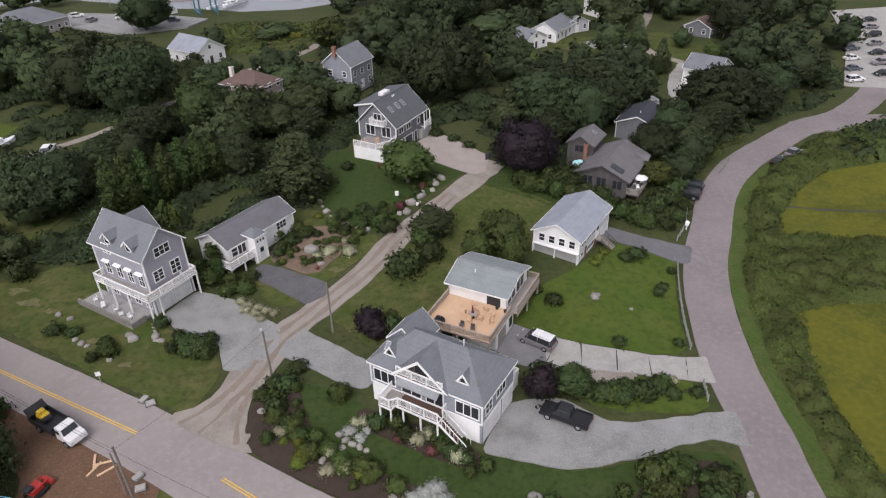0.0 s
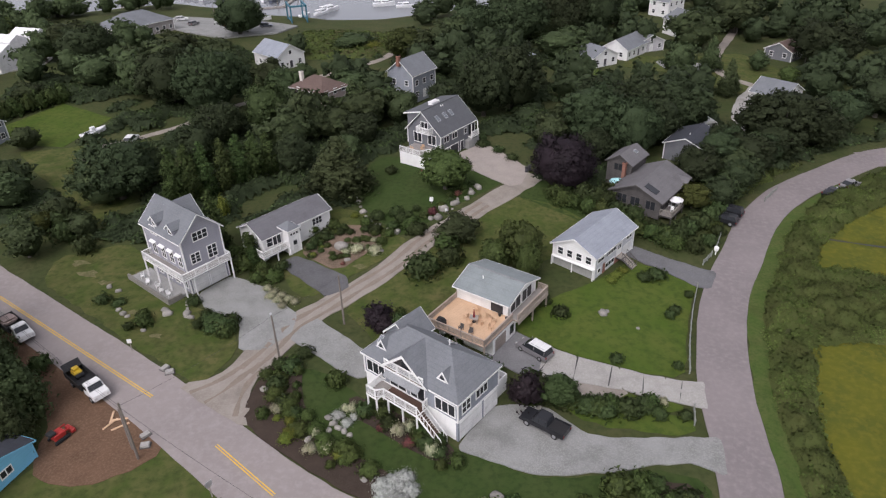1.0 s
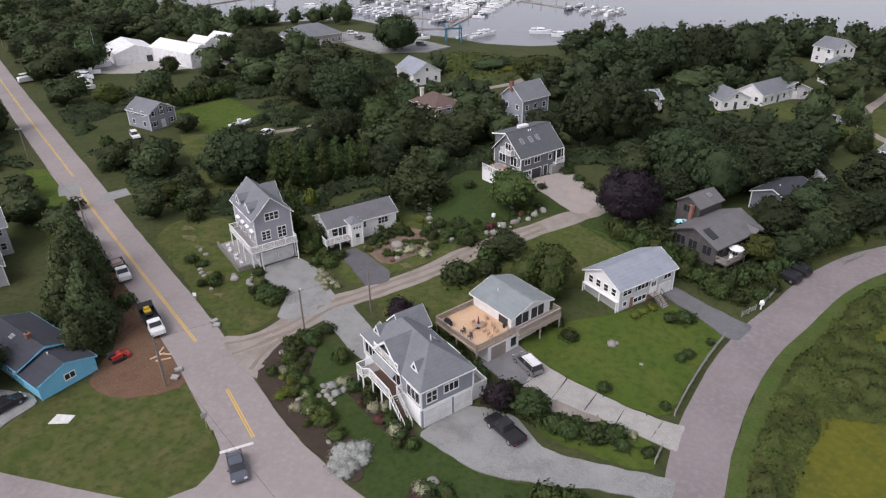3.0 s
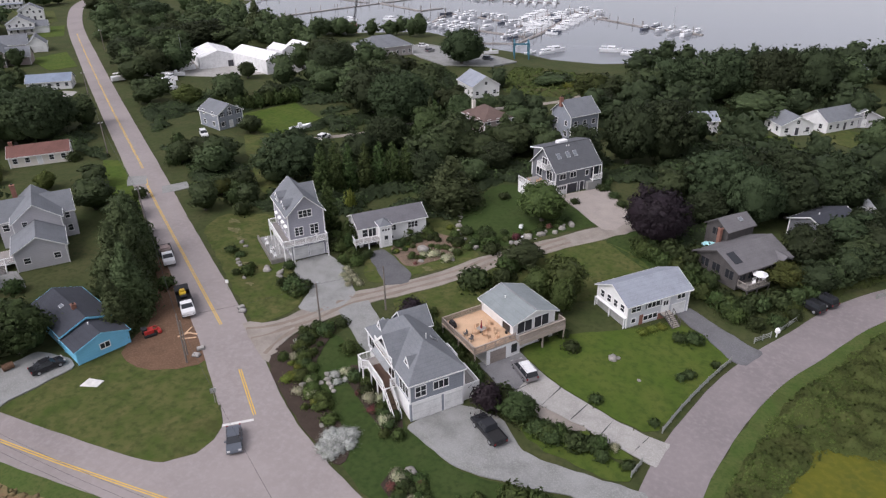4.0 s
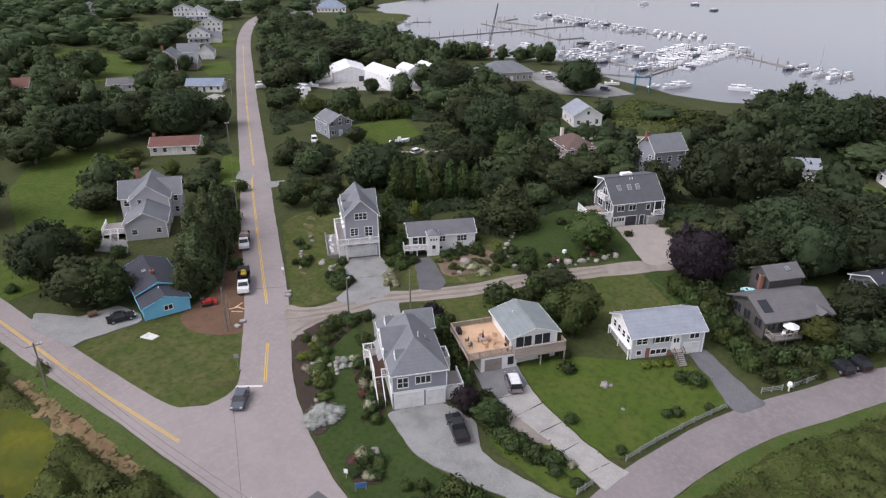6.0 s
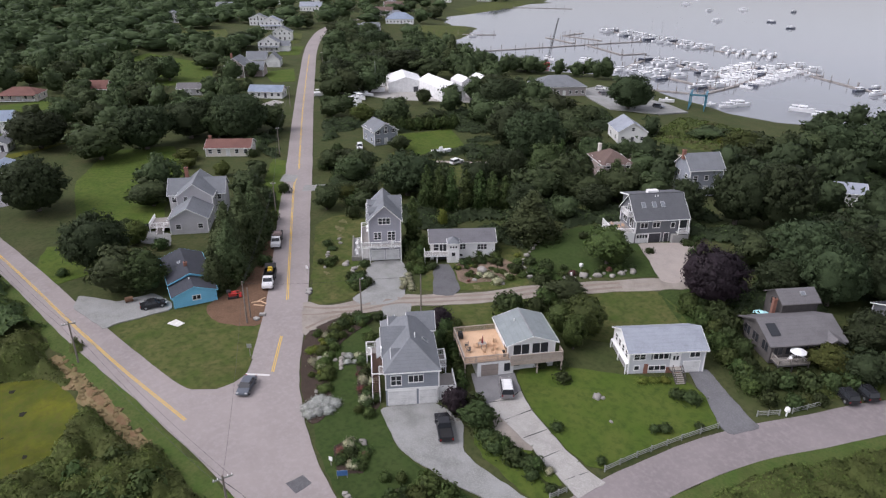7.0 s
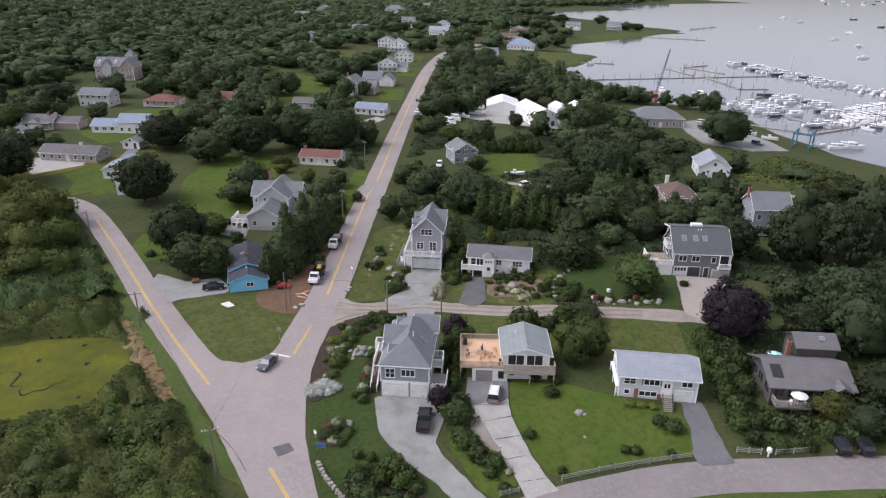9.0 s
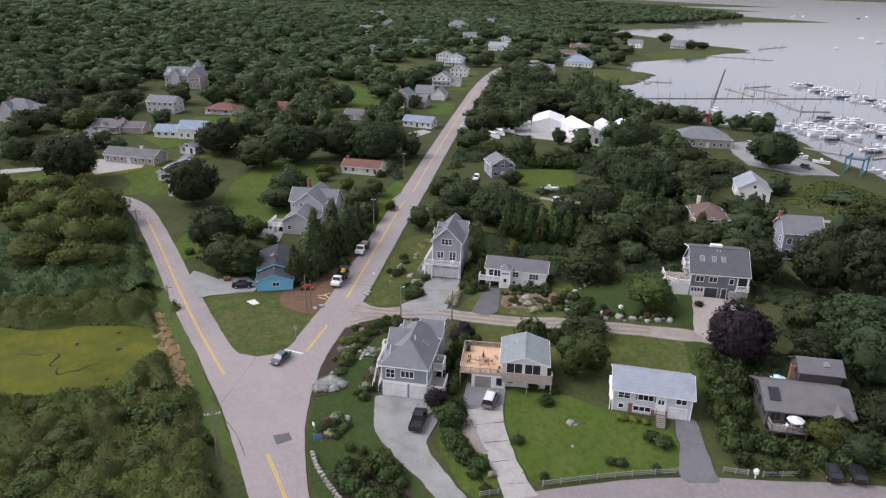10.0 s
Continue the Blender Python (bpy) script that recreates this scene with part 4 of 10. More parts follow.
def door(house, face, a, z, w, h, material, name="door", trim=None, lights=0, off=(0, 0, 0), size=None):
    """A door with its casing."""
    m = Matrix.Translation(off) @ frame_on(face, *(size or house["size"]))
    t = 0.12
    frame_ = part("door_frame", lattice([a - w / 2 - t, a - w / 2, a + w / 2, a + w / 2 + t], [z, z + h, z + h + t], lambda i, j: i != 1 or j == 1, 0.07, m), trim or WHITE, house)
    ob = part(name, fix_normals(box(bmesh.new(), a - w / 2, a + w / 2, 0.0, 0.03, z, z + h, m)), material, frame_)
    for i in range(4 if name == "garage_door" else 0):
        part("panel", fix_normals(box(bmesh.new(), a - w / 2 + 0.04, a + w / 2 - 0.04, 0.03, 0.05, z + h * i / 4 + 0.03, z + h * (i + 1) / 4 - 0.03, m)), material, frame_)
    for i in range(lights):
        x = a - w / 2 + w * (i + 0.5) / lights
        part("pane", fix_normals(box(bmesh.new(), x - w / lights * 0.36, x + w / lights * 0.36, 0.05, 0.065, z + h * 0.55, z + h * 0.9, m)), GLASS, frame_)
    return ob


BUILT = []


def house_body(name, label, x, y, rot, w, d, eave, ridge, kind, wall, roof, ov=0.4, z=None, category="house", trim=None, ridge_at=0.5, group="", lower=None, lower_top=0.0, corners=True):
    """A house: walls with gables, a roof with thickness, fascia and corner boards. Its x runs along the front, y into the depth."""
    z = ground_z(x, y) + 0.05 if z is None else z
    ob = root(name, pose(x, y, z, 0, 0, rot), label, category, group)
    ob["size"] = (w, d)
    q = pose(x, y, 0, 0, 0, rot) @ Vector((w / 2, d / 2, 0))
    BUILT.append((q.x, q.y, math.hypot(w, d) / 2))
    bm = bmesh.new()
    lowz = lower_top if lower else -0.6
    if kind == "y":
        c = w * ridge_at
        extrude(bm, [(0, 0, lowz), (w, 0, lowz), (w, 0, eave), (c, 0, ridge), (0, 0, eave)], (0, d, 0))
    elif kind == "x":
        c = d * ridge_at
        extrude(bm, [(0, 0, lowz), (0, d, lowz), (0, d, eave), (0, c, ridge), (0, 0, eave)], (w, 0, 0))
    else:
        box(bm, 0, w, 0, d, lowz, eave)
    part("wall", fix_normals(bm), wall, ob)
    if lower:
        part("foundation_wall", box(bmesh.new(), 0.04, w - 0.04, 0.04, d - 0.04, -0.6, lower_top), lower, ob)
    # roof
    th, lift = 0.17, 0.14
    bm = bmesh.new()
    boards = []
    if kind in "xy":
        run = (w if kind == "y" else d)
        c = run * ridge_at
        far = (d if kind == "y" else w) + ov
        for side in (0, 1):
            reach = c if side == 0 else run - c
            slope = (ridge - eave) / reach
            out = -ov if side == 0 else run + ov
            zo, zr = eave - slope * ov + lift, ridge + lift
            q = [(out, -ov, zo), (c, -ov, zr), (c, far, zr), (out, far, zo)]
            f = [(out, -ov - 0.03, zo - 0.02), (c, -ov - 0.03, zr - 0.02)], [(out, far + 0.03, zo - 0.02), (c, far + 0.03, zr - 0.02)]
            if kind == "x":
                q = [(b, a, k) for a, b, k in q]
            slab(bm, q, th)
            for (a0, b0, k0), (a1, b1, k1) in f:
                s = 0.05 if b0 > 0 else -0.05
                pts = [(a0, b0, k0), (a1, b1, k1), (a1, b1, k1 - 0.2), (a0, b0, k0 - 0.2)]
                vec = (0, s, 0)
                if kind == "x":
                    pts, vec = [(b, a, k) for a, b, k in pts], (s, 0, 0)
                boards.append(extrude(bmesh.new(), pts, vec))
            s = 0.06 if side else -0.06
            r = sorted((out + s * 0.3, out + s * 1.3))
            g = (r[0], r[1], -ov, far, zo - th - 0.03, zo - 0.03)
            boards.append(boxes(g if kind == "y" else (g[2], g[3], g[0], g[1], g[4], g[5])))
    else:
        long_y = d >= w
        half = min(w, d) / 2
        s = (ridge - eave) / half
        zo, zr = eave - s * ov + lift, ridge + lift
        x0, x1, y0, y1 = -ov, w + ov, -ov, d + ov
        r0, r1 = ((w / 2, half), (w / 2, d - half)) if long_y else ((half, d / 2), (w - half, d / 2))
        A, B = (*r0, zr), (*r1, zr)
        if long_y:
            for q in ([(x0, y0, zo), (x1, y0, zo), A], [(x1, y0, zo), (x1, y1, zo), B, A], [(x1, y1, zo), (x0, y1, zo), B], [(x0, y1, zo), (x0, y0, zo), A, B]):
                slab(bm, q, th)
        else:
            for q in ([(x0, y1, zo), (x0, y0, zo), A], [(x0, y0, zo), (x1, y0, zo), B, A], [(x1, y0, zo), (x1, y1, zo), B], [(x1, y1, zo), (x0, y1, zo), A, B]):
                slab(bm, q, th)
        for g in ((x0, x1, y0 - 0.06, y0 - 0.01), (x0, x1, y1 + 0.01, y1 + 0.06), (x0 - 0.06, x0 - 0.01, y0, y1), (x1 + 0.01, x1 + 0.06, y0, y1)):
            boards.append(boxes((*g, zo - th - 0.03, zo - 0.03)))
    part("roof", fix_normals(bm), roof, ob)
    for e in boards:
        part("fascia", fix_normals(e), trim or WHITE, ob)
    if corners:
        for cx in (0, w):
            for cy in (0, d):
                k = 0.09
                part("corner_board", box(bmesh.new(), cx - k, cx + k, cy - k, cy + k, max(lowz, -0.3), eave), trim or WHITE, ob)
    return ob


def chimney(house, x, y, z0, z1, size=0.7, material=None):
    c = part("chimney", boxes((x - size / 2, x + size / 2, y - size / 2, y + size / 2, z0, z1), (x - size / 2 - 0.07, x + size / 2 + 0.07, y - size / 2 - 0.07, y + size / 2 + 0.07, z1, z1 + 0.12)), material or BRICK, house)
    part("flue", tube(bmesh.new(), (x, y, z1 + 0.1), (x, y, z1 + 0.4), 0.14), BLACK, c)
    return c


def vent_pipe(house, x, y, z, h=0.5):
    return part("vent_pipe", tube(bmesh.new(), (x, y, z - 0.2), (x, y, z + h), 0.09), WHITE, house)


def railing(parent, pts, z, material, h=1.0, gap=0.16, infill=True, cap=0.09):
    """A railing along a line at floor height z: posts, rails and a thin balustrade."""
    rail = None
    for (ax, ay), (bx, by) in zip(pts, pts[1:]):
        L = math.hypot(bx - ax, by - ay)
        m = Matrix.Translation((ax, ay, z)) @ Matrix.Rotation(math.atan2(by - ay, bx - ax), 4, "Z")
        rail = part("rail", fix_normals(box(bmesh.new(), 0, L, -cap, cap, h - 0.05, h + 0.02, m)), material, parent)
        part("lower_rail", fix_normals(box(bmesh.new(), 0, L, -0.03, 0.03, 0.08, 0.15, m)), material, rail)
        n = max(1, round(L / 1.8))
        for i in range(n + 1):
            x = L * i / n
            part("post", box(bmesh.new(), x - 0.06, x + 0.06, -0.06, 0.06, 0, h + 0.08, m), material, rail)
        if infill:
            bm = bmesh.new()
            for i in range(1, int(L / gap)):
                x = i * gap
                box(bm, x - 0.025, x + 0.025, -0.02, 0.02, 0.1, h - 0.04, m)
            tagged(part("balustrade", bm, material, rail), kind="stuff")
    return rail


def deck(parent, x0, x1, y0, y1, z, material, edge=None, posts=(), low=0.0, th=0.25):
    d = part("deck", box(bmesh.new(), x0, x1, y0, y1, z - 0.06, z), material, parent)
    e = 0.04
    part("deck_edge", boxes((x0 - e, x1 + e, y0 - e, y0, z - th, z - 0.01), (x0 - e, x1 + e, y1, y1 + e, z - th, z - 0.01), (x0 - e, x0, y0, y1, z - th, z - 0.01), (x1, x1 + e, y0, y1, z - th, z - 0.01)), edge or WHITE, d)
    for x, y in posts:
        part("post", box(bmesh.new(), x - 0.09, x + 0.09, y - 0.09, y + 0.09, low - 0.5, z - 0.06), edge or WHITE, d)
    return d


def stairs(parent, x, y, z0, z1, w, direction, material, side=None, rise=0.18, going=0.26):
    """A straight flight that goes down from (x, y, z1) in a direction, with strings and handrails."""
    n = max(1, round((z1 - z0) / rise))
    m = Matrix.Translation((x, y, z1)) @ Matrix.Rotation(radians(direction), 4, "Z")
    step_h = (z1 - z0) / n
    s = part("staircase", fix_normals(box(bmesh.new(), 0, 0.1, -w / 2, w / 2, -0.2, 0, m)), side or WHITE, parent)
    for i in range(n):
        part("tread", fix_normals(box(bmesh.new(), i * going, i * going + going + 0.03, -w / 2, w / 2, -(i + 1) * step_h, -(i + 1) * step_h + 0.05, m)), material, s)
    L = n * going
    for sgn in (-1, 1):
        yy = sgn * (w / 2 + 0.03)
        bm = bmesh.new()
        extrude(bm, [m @ Vector((0, yy - 0.03, -0.3)), m @ Vector((0, yy - 0.03, 0.05)), m @ Vector((L, yy - 0.03, z0 - z1 + 0.1)), m @ Vector((L, yy - 0.03, z0 - z1 - 0.1))], m.to_3x3() @ Vector((0, 0.06, 0)))
        part("string", fix_normals(bm), side or WHITE, s)
        bm = bmesh.new()
        extrude(bm, [m @ Vector((0, yy - 0.04, 0.9)), m @ Vector((0, yy - 0.04, 1.0)), m @ Vector((L, yy - 0.04, z0 - z1 + 1.0)), m @ Vector((L, yy - 0.04, z0 - z1 + 0.9))], m.to_3x3() @ Vector((0, 0.08, 0)))
        k = max(2, int(L / 0.5))
        for i in range(k + 1):
            px = L * i / k
            pz = (z0 - z1) * i / k
            part("post", box(bmesh.new(), px - 0.03, px + 0.03, yy - 0.03, yy + 0.03, pz, pz + 0.92, m), side or WHITE, s)
        part("handrail", fix_normals(bm), side or WHITE, s)
    return s


def roof_prism(house, pts, th, material, name="dormer_roof"):
    bm = bmesh.new()
    for p in pts:
        slab(bm, p, th)
    return part(name, fix_normals(bm), material, house)


def wing(house, x0, y0, w, d, eave, ridge, kind, wall, roof, z0=0.0, **more):
    """A second volume of the same house: its walls and roof become parts of it."""
    other = house_body("wing", "", 0, 0, 0, w, d, eave, ridge, kind, wall, roof, z=0.0, **more)
    for o in other.children:
        o.parent = house
        o.matrix_basis = Matrix.Translation((x0, y0, z0)) @ o.matrix_basis
    bpy.data.objects.remove(other)


def skylight(house, x, y, z, slope, w=0.6, h=1.0, along="y"):
    """A roof window lying on a slope that rises along x or y by the angle slope."""
    m = Matrix.Translation((x, y, z)) @ Matrix.Rotation(radians(slope), 4, "X" if along == "y" else "Y")
    s = part("skylight", fix_normals(box(bmesh.new(), -w / 2 - 0.08, w / 2 + 0.08, -h / 2 - 0.08, h / 2 + 0.08, -0.05, 0.10, m)), METAL, house)
    part("pane", fix_normals(box(bmesh.new(), -w / 2, w / 2, -h / 2, h / 2, 0.05, 0.12, m)), SKYLIGHT, s)
    return s


def parasol(x, y, z, material, label, r=1.4, h=2.3, closed=False):
    ob = root("parasol", pose(x, y, z), label, "parasol")
    part("pole", tube(bmesh.new(), (0, 0, 0), (0, 0, h), 0.03), WHITE, ob)
    bm = bmesh.new()
    n, rr, top = 8, (0.16 if closed else r), h + 0.15
    low = h - (1.3 if closed else 0.35)
    c = bm.verts.new((0, 0, top))
    c2 = bm.verts.new((0, 0, top - 0.06))
    a = [bm.verts.new((rr * math.cos(6.283 * i / n), rr * math.sin(6.283 * i / n), low)) for i in range(n)]
    b = [bm.verts.new((rr * math.cos(6.283 * i / n), rr * math.sin(6.283 * i / n), low - 0.12)) for i in range(n)]
    for i in range(n):
        bm.faces.new((a[i - 1], a[i], c))
        bm.faces.new((b[i], b[i - 1], c2))
        bm.faces.new((b[i - 1], b[i], a[i], a[i - 1]))
    part("canopy", bm, material, ob)
    part("base", tube(bmesh.new(), (0, 0, 0), (0, 0, 0.08), 0.25), BLACK, ob)
    return ob


def garden_chair(x, y, z, rot, material, label):
    ob = root("garden_chair", pose(x, y, z, 0, 0, rot), label, "chair", "chairs on a deck")
    part("seat", boxes((-0.25, 0.25, -0.25, 0.25, 0.40, 0.45)), material, ob)
    part("backrest", boxes((-0.25, 0.25, 0.22, 0.27, 0.45, 0.95)), material, ob)
    for sx in (-0.23, 0.23):
        part("armrest", boxes((sx - 0.03, sx + 0.03, -0.25, 0.25, 0.62, 0.66)), material, ob)
        for sy in (-0.23, 0.23):
            part("leg", boxes((sx - 0.02, sx + 0.02, sy - 0.02, sy + 0.02, 0, 0.62)), material, ob)
    return ob


# ---- hip-roofed house with the decks ----
ha = house_body("house", "grey-blue shingled house with hipped roof, white trim and decks", 4.69, 48.61, 60.5, 8.2, 15.2, 5.15, 7.75, "hip", SHINGLE_BLUE, ROOF_GREY, ov=0.3, lower=WHITE, lower_top=2.45)
ha.matrix_basis = ha.matrix_basis @ Matrix.Diagonal((0.915, 0.915, 1.13, 1))
part("belt_board", boxes((-0.05, 8.25, -0.05, 0.02, 2.4, 2.62), (-0.05, 0.02, 0, 15.2, 2.4, 2.62)), WHITE, ha)
door(ha, "f", 2.45, 0.05, 4.2, 2.15, DOOR_WHITE, "garage_door")
door(ha, "f", 6.5, 0.05, 2.6, 2.15, DOOR_WHITE, "garage_door")
for a, b in ((4.72, 5.05), (-0.03, 0.25)):
    part("pier", boxes((a, b, -0.04, 0.3, 0, 2.4)), SHINGLE_BLUE, ha, "shingled pier beside the garage doors")
window(ha, "f", 1.6, 3.15, 1.5, 1.3, 2, 2)
window(ha, "f", 4.65, 3.45, 2.2, 0.95, 3, 1)
window(ha, "l", 1.9, 3.0, 2.9, 1.35, 3, 1)
window(ha, "l", 13.2, 3.0, 3.0, 1.35, 3, 1)
window(ha, "l", 6.2, 2.75, 2.2, 2.0, 2, 1)
window(ha, "l", 9.4, 2.75, 2.6, 2.0, 2, 1)
window(ha, "r", 3.0, 3.2, 1.4, 1.2, 2, 1)
window(ha, "b", 4, 3.2, 2.0, 1.2, 2, 1)
# deck along the side with stairs to the driveway
deck(ha, -2.1, 0, 4.6, 10.4, 2.5, DECK_BROWN, WHITE, [(-2.0, y) for y in (4.7, 7, 9.4)])
deck(ha, -2.9, 0, 10.44, 12.2, 2.5, DECK_GREY, WHITE, [(-2.8, 10.6), (-2.8, 12.1), (-0.2, 12.1)])
railing(ha, [(-2.05, 4.65), (-2.05, 10.0), (-2.85, 10.7), (-2.85, 12.15), (-0.1, 12.15)], 2.5, WHITE)
stairs(ha, -1.5, 4.6, 0.0, 2.5, 1.05, -90, DECK_BROWN, WHITE)
railing(ha, [(-0.9, 4.65), (-0.1, 4.65)], 2.5, WHITE)
# cross gable with a recessed balcony
y0, y1, yc = 4.4, 11.6, 8.0
roof_prism(ha, [[(-0.5, y0 - 0.3, 5.0), (-0.5, yc, 7.75), (4.1, yc, 7.75), (1.6, y0 - 0.3, 5.0)], [(-0.5, yc, 7.75), (-0.5, y1 + 0.3, 5.0), (1.6, y1 + 0.3, 5.0), (4.1, yc, 7.75)]], 0.2, ROOF_GREY, "gable_roof")
# Shallow back wall: the deep recess's shade is put into its dark colour.
part("gable_back_wall", fix_normals(extrude(bmesh.new(), [(0.3, y0 + 0.3, 5.0), (0.3, y1 - 0.3, 5.0), (0.3, yc, 7.6)], (0.1, 0, 0))), DARK_WOOD, ha, "gable recess wall with its shade painted in as dark wood")
part("balcony_door", boxes((0.25, 0.3, 7.1, 8.9, 5.15, 6.7)), GLASS, ha)
bm = bmesh.new()
for s, e in ((y0 - 0.3, yc), (y1 + 0.3, yc)):
    extrude(bm, [(-0.56, s, 4.97), (-0.56, e, 7.72), (-0.56, e, 7.35), (-0.56, s + (0.45 if s < e else -0.45), 4.97)], (0.1, 0, 0))
part("rake_board", fix_normals(bm), WHITE, ha)
deck(ha, -0.5, 0.29, y0 + 0.4, y1 - 0.4, 5.1, DECK_BROWN, WHITE)
railing(ha, [(-0.42, y0 + 0.5), (-0.42, y1 - 0.5)], 5.1, WHITE, h=0.95)
part("awning", fix_normals(slab(bmesh.new(), [(-0.5, 5.2, 4.85), (-1.25, 5.2, 4.42), (-1.25, 10.8, 4.42), (-0.5, 10.8, 4.85)], 0.05)), CANVAS_GREY, ha, "grey canvas awning")
for y in (3.0, 12.9):
    gb = part("gablet", fix_normals(extrude(bmesh.new(), [(0.95, y - 0.85, 5.95), (0.95, y + 0.85, 5.95), (0.95, y, 6.95)], (1.6, 0, 0))), ROOF_GREY, ha)
    t = bmesh.new()
    for a, b in ((-0.9, 0), (0.9, 0)):
        extrude(t, [(0.88, y + a, 5.92), (0.88, y + b, 7.02), (0.88, y + b, 6.78), (0.88, y + a * 0.72, 5.92)], (0.08, 0, 0))
    box(t, 0.88, 0.95, y - 0.85, y + 0.85, 5.90, 6.0)
    part("trim", fix_normals(t), WHITE, gb)
    part("pane", boxes((0.90, 0.94, y - 0.25, y + 0.25, 6.05, 6.45)), GLASS, gb)
# rear cross gable, vents, skylight
wing(ha, 4.4, 11.0, 4.1, 4.3, 5.6, 7.3, "x", SHINGLE_BLUE, ROOF_GREY, ov=0.3, corners=False)
vent_pipe(ha, 4.9, 5.0, 7.4, 0.7)
skylight(ha, 6.6, 6.0, 6.45, 34.5, 1.0, 0.5, "x")
skylight(ha, 1.7, 13.6, 6.4, -34.5, 0.9, 0.45, "x")
# side terrace
terrace = part("terrace", boxes((8.35, 11.0, 0.6, 5.2, -0.4, 1.45)), WHITE, ha, "white-walled side terrace")
part("terrace_floor", boxes((8.45, 10.9, 0.7, 5.1, 1.45, 1.5)), DECK_GREY, terrace)
part("parapet", boxes((8.35, 11.0, 0.55, 0.7, 1.45, 2.2), (10.88, 11.02, 0.6, 5.2, 1.45, 2.2)), WHITE, terrace)
deck(ha, 8.25, 10.0, 5.3, 8.5, 2.6, DECK_GREY, WHITE, [(9.9, 5.4), (9.9, 8.4)])
railing(ha, [(8.3, 5.35), (9.95, 5.35), (9.95, 8.45), (8.3, 8.45)], 2.6, WHITE)

# ---- white house with the wide deck ----
hb = house_body("house", "white house with green-grey roof beside a wide wooden deck", 8.3, 68.3, 64, 7.3, 7.9, 4.75, 5.95, "y", SIDING_WHITE, ROOF_GREEN, ov=0.5, lower=SIDING_WHITE, lower_top=2.3)
window(hb, "f", 2.0, 2.75, 2.5, 1.75, 2, 1)
window(hb, "f", 5.0, 2.75, 2.5, 1.75, 2, 1)
window(hb, "f", 1.4, 0.7, 0.9, 0.6, 1, 1)
window(hb, "f", 4.6, 0.7, 0.9, 0.6, 1, 1)
window(hb, "r", 3, 2.9, 1.2, 1.1, 1, 1)
door(hb, "l", 1.6, 2.75, 1.9, 1.95, GLASS)
vent_pipe(hb, 2.2, 5.2, 5.5)
part("ridge_cap", boxes((3.52, 3.78, -0.5, 8.4, 6.08, 6.16)), RIDGE_CAP, hb)
big = deck(hb, -7.0, -0.03, -0.9, 8.0, 2.72, DECK_WOOD, RAIL_TAN, [(-6.9, -0.8), (-6.9, 3.5), (-6.9, 7.9)], th=0.24)
tagged(big, "wide deck of fresh tan boards")
deck(hb, 0.0, 8.2, -1.6, -0.03, 2.65, DECK_GREY, RAIL_TAN, [(8.05, -1.5), (4.2, -1.5), (8.05, -0.2)], th=0.24)
railing(hb, [(-0.2, -0.85), (-6.95, -0.85), (-6.95, 7.95), (-0.2, 7.95)], 2.72, RAIL_TAN, h=0.95, gap=0.11)
railing(hb, [(0.0, -1.55), (8.15, -1.55), (8.15, -0.1)], 2.65, RAIL_TAN, h=0.95, gap=0.09)
part("deck_skirt", boxes((0.0, 8.2, -1.66, -1.62, 1.95, 2.62)), RAIL_TAN, hb)
part("garage_wall", boxes((-5.0, -4.45, -0.92, -0.77, -0.4, 2.46), (-4.45, -1.75, -0.92, -0.77, 2.1, 2.46), (-1.75, 0.6, -0.92, -0.77, -0.4, 2.46), (-5.0, -4.85, -0.77, 7.5, -0.4, 2.46), (0.45, 0.6, -0.77, 0.0, -0.4, 2.46)), SIDING_WHITE, hb)
part("garage_door", boxes(*[(-4.45, -1.75, -0.87 - 0.01 * (i % 2), -0.82, -0.3 + i * 0.6, 0.28 + i * 0.6) for i in range(4)]), DOOR_TAUPE, hb, "taupe panelled garage door")
window(hb, "f", -0.4, 0.8, 0.7, 1.1, 1, 1, off=(0, -0.92, 0), trim=BLACK)
B = pose(8.3, 68.3, ground_z(8.3, 68.3) + 0.05, 0, 0, 64)


def on_b(x, y, z=2.73):
    return B @ Vector((x, y, z))


table = root("garden_table", Matrix.Translation(on_b(-3.4, 3.0)), "small square wooden table on the deck", "table")
part("tabletop", boxes((-0.55, 0.55, -0.55, 0.55, 0.68, 0.73)), RAIL_GREY, table)
for sx in (-0.45, 0.45):
    for sy in (-0.45, 0.45):
        part("leg", boxes((sx - 0.04, sx + 0.04, sy - 0.04, sy + 0.04, 0, 0.68)), RAIL_GREY, table)
parasol(*on_b(-3.4, 3.0), CANVAS_RED, "closed dark red parasol through the deck table", closed=True, h=2.2)
for x, y, r in ((-3.4, 1.9, 64), (-3.4, 4.2, 244), (-4.5, 3.0, 334), (-2.3, 3.0, 154), (-1.6, 2.0, 120), (-2.2, 0.7, 80), (-1.2, 3.9, 150), (-5.8, 3.4, 330), (-5.8, 1.9, 350), (-3.6, 0.3, 70)):
    garden_chair(*on_b(x, y), r, DECK_WOOD if x > -5 else DARK_WOOD, "wooden garden armchair on the deck")
grill = root("grill", Matrix.Translation(on_b(-6.2, 6.2)) @ Matrix.Rotation(radians(64), 4, "Z"), "black covered gas grill in the deck corner", "grill")
part("body", bevelled(boxes((-0.35, 0.35, -0.6, 0.6, 0.15, 0.85)), 0.05), BLACK, grill)
part("lid", bevelled(boxes((-0.3, 0.3, -0.5, 0.5, 0.85, 1.12)), 0.12, 2), BLACK, grill)
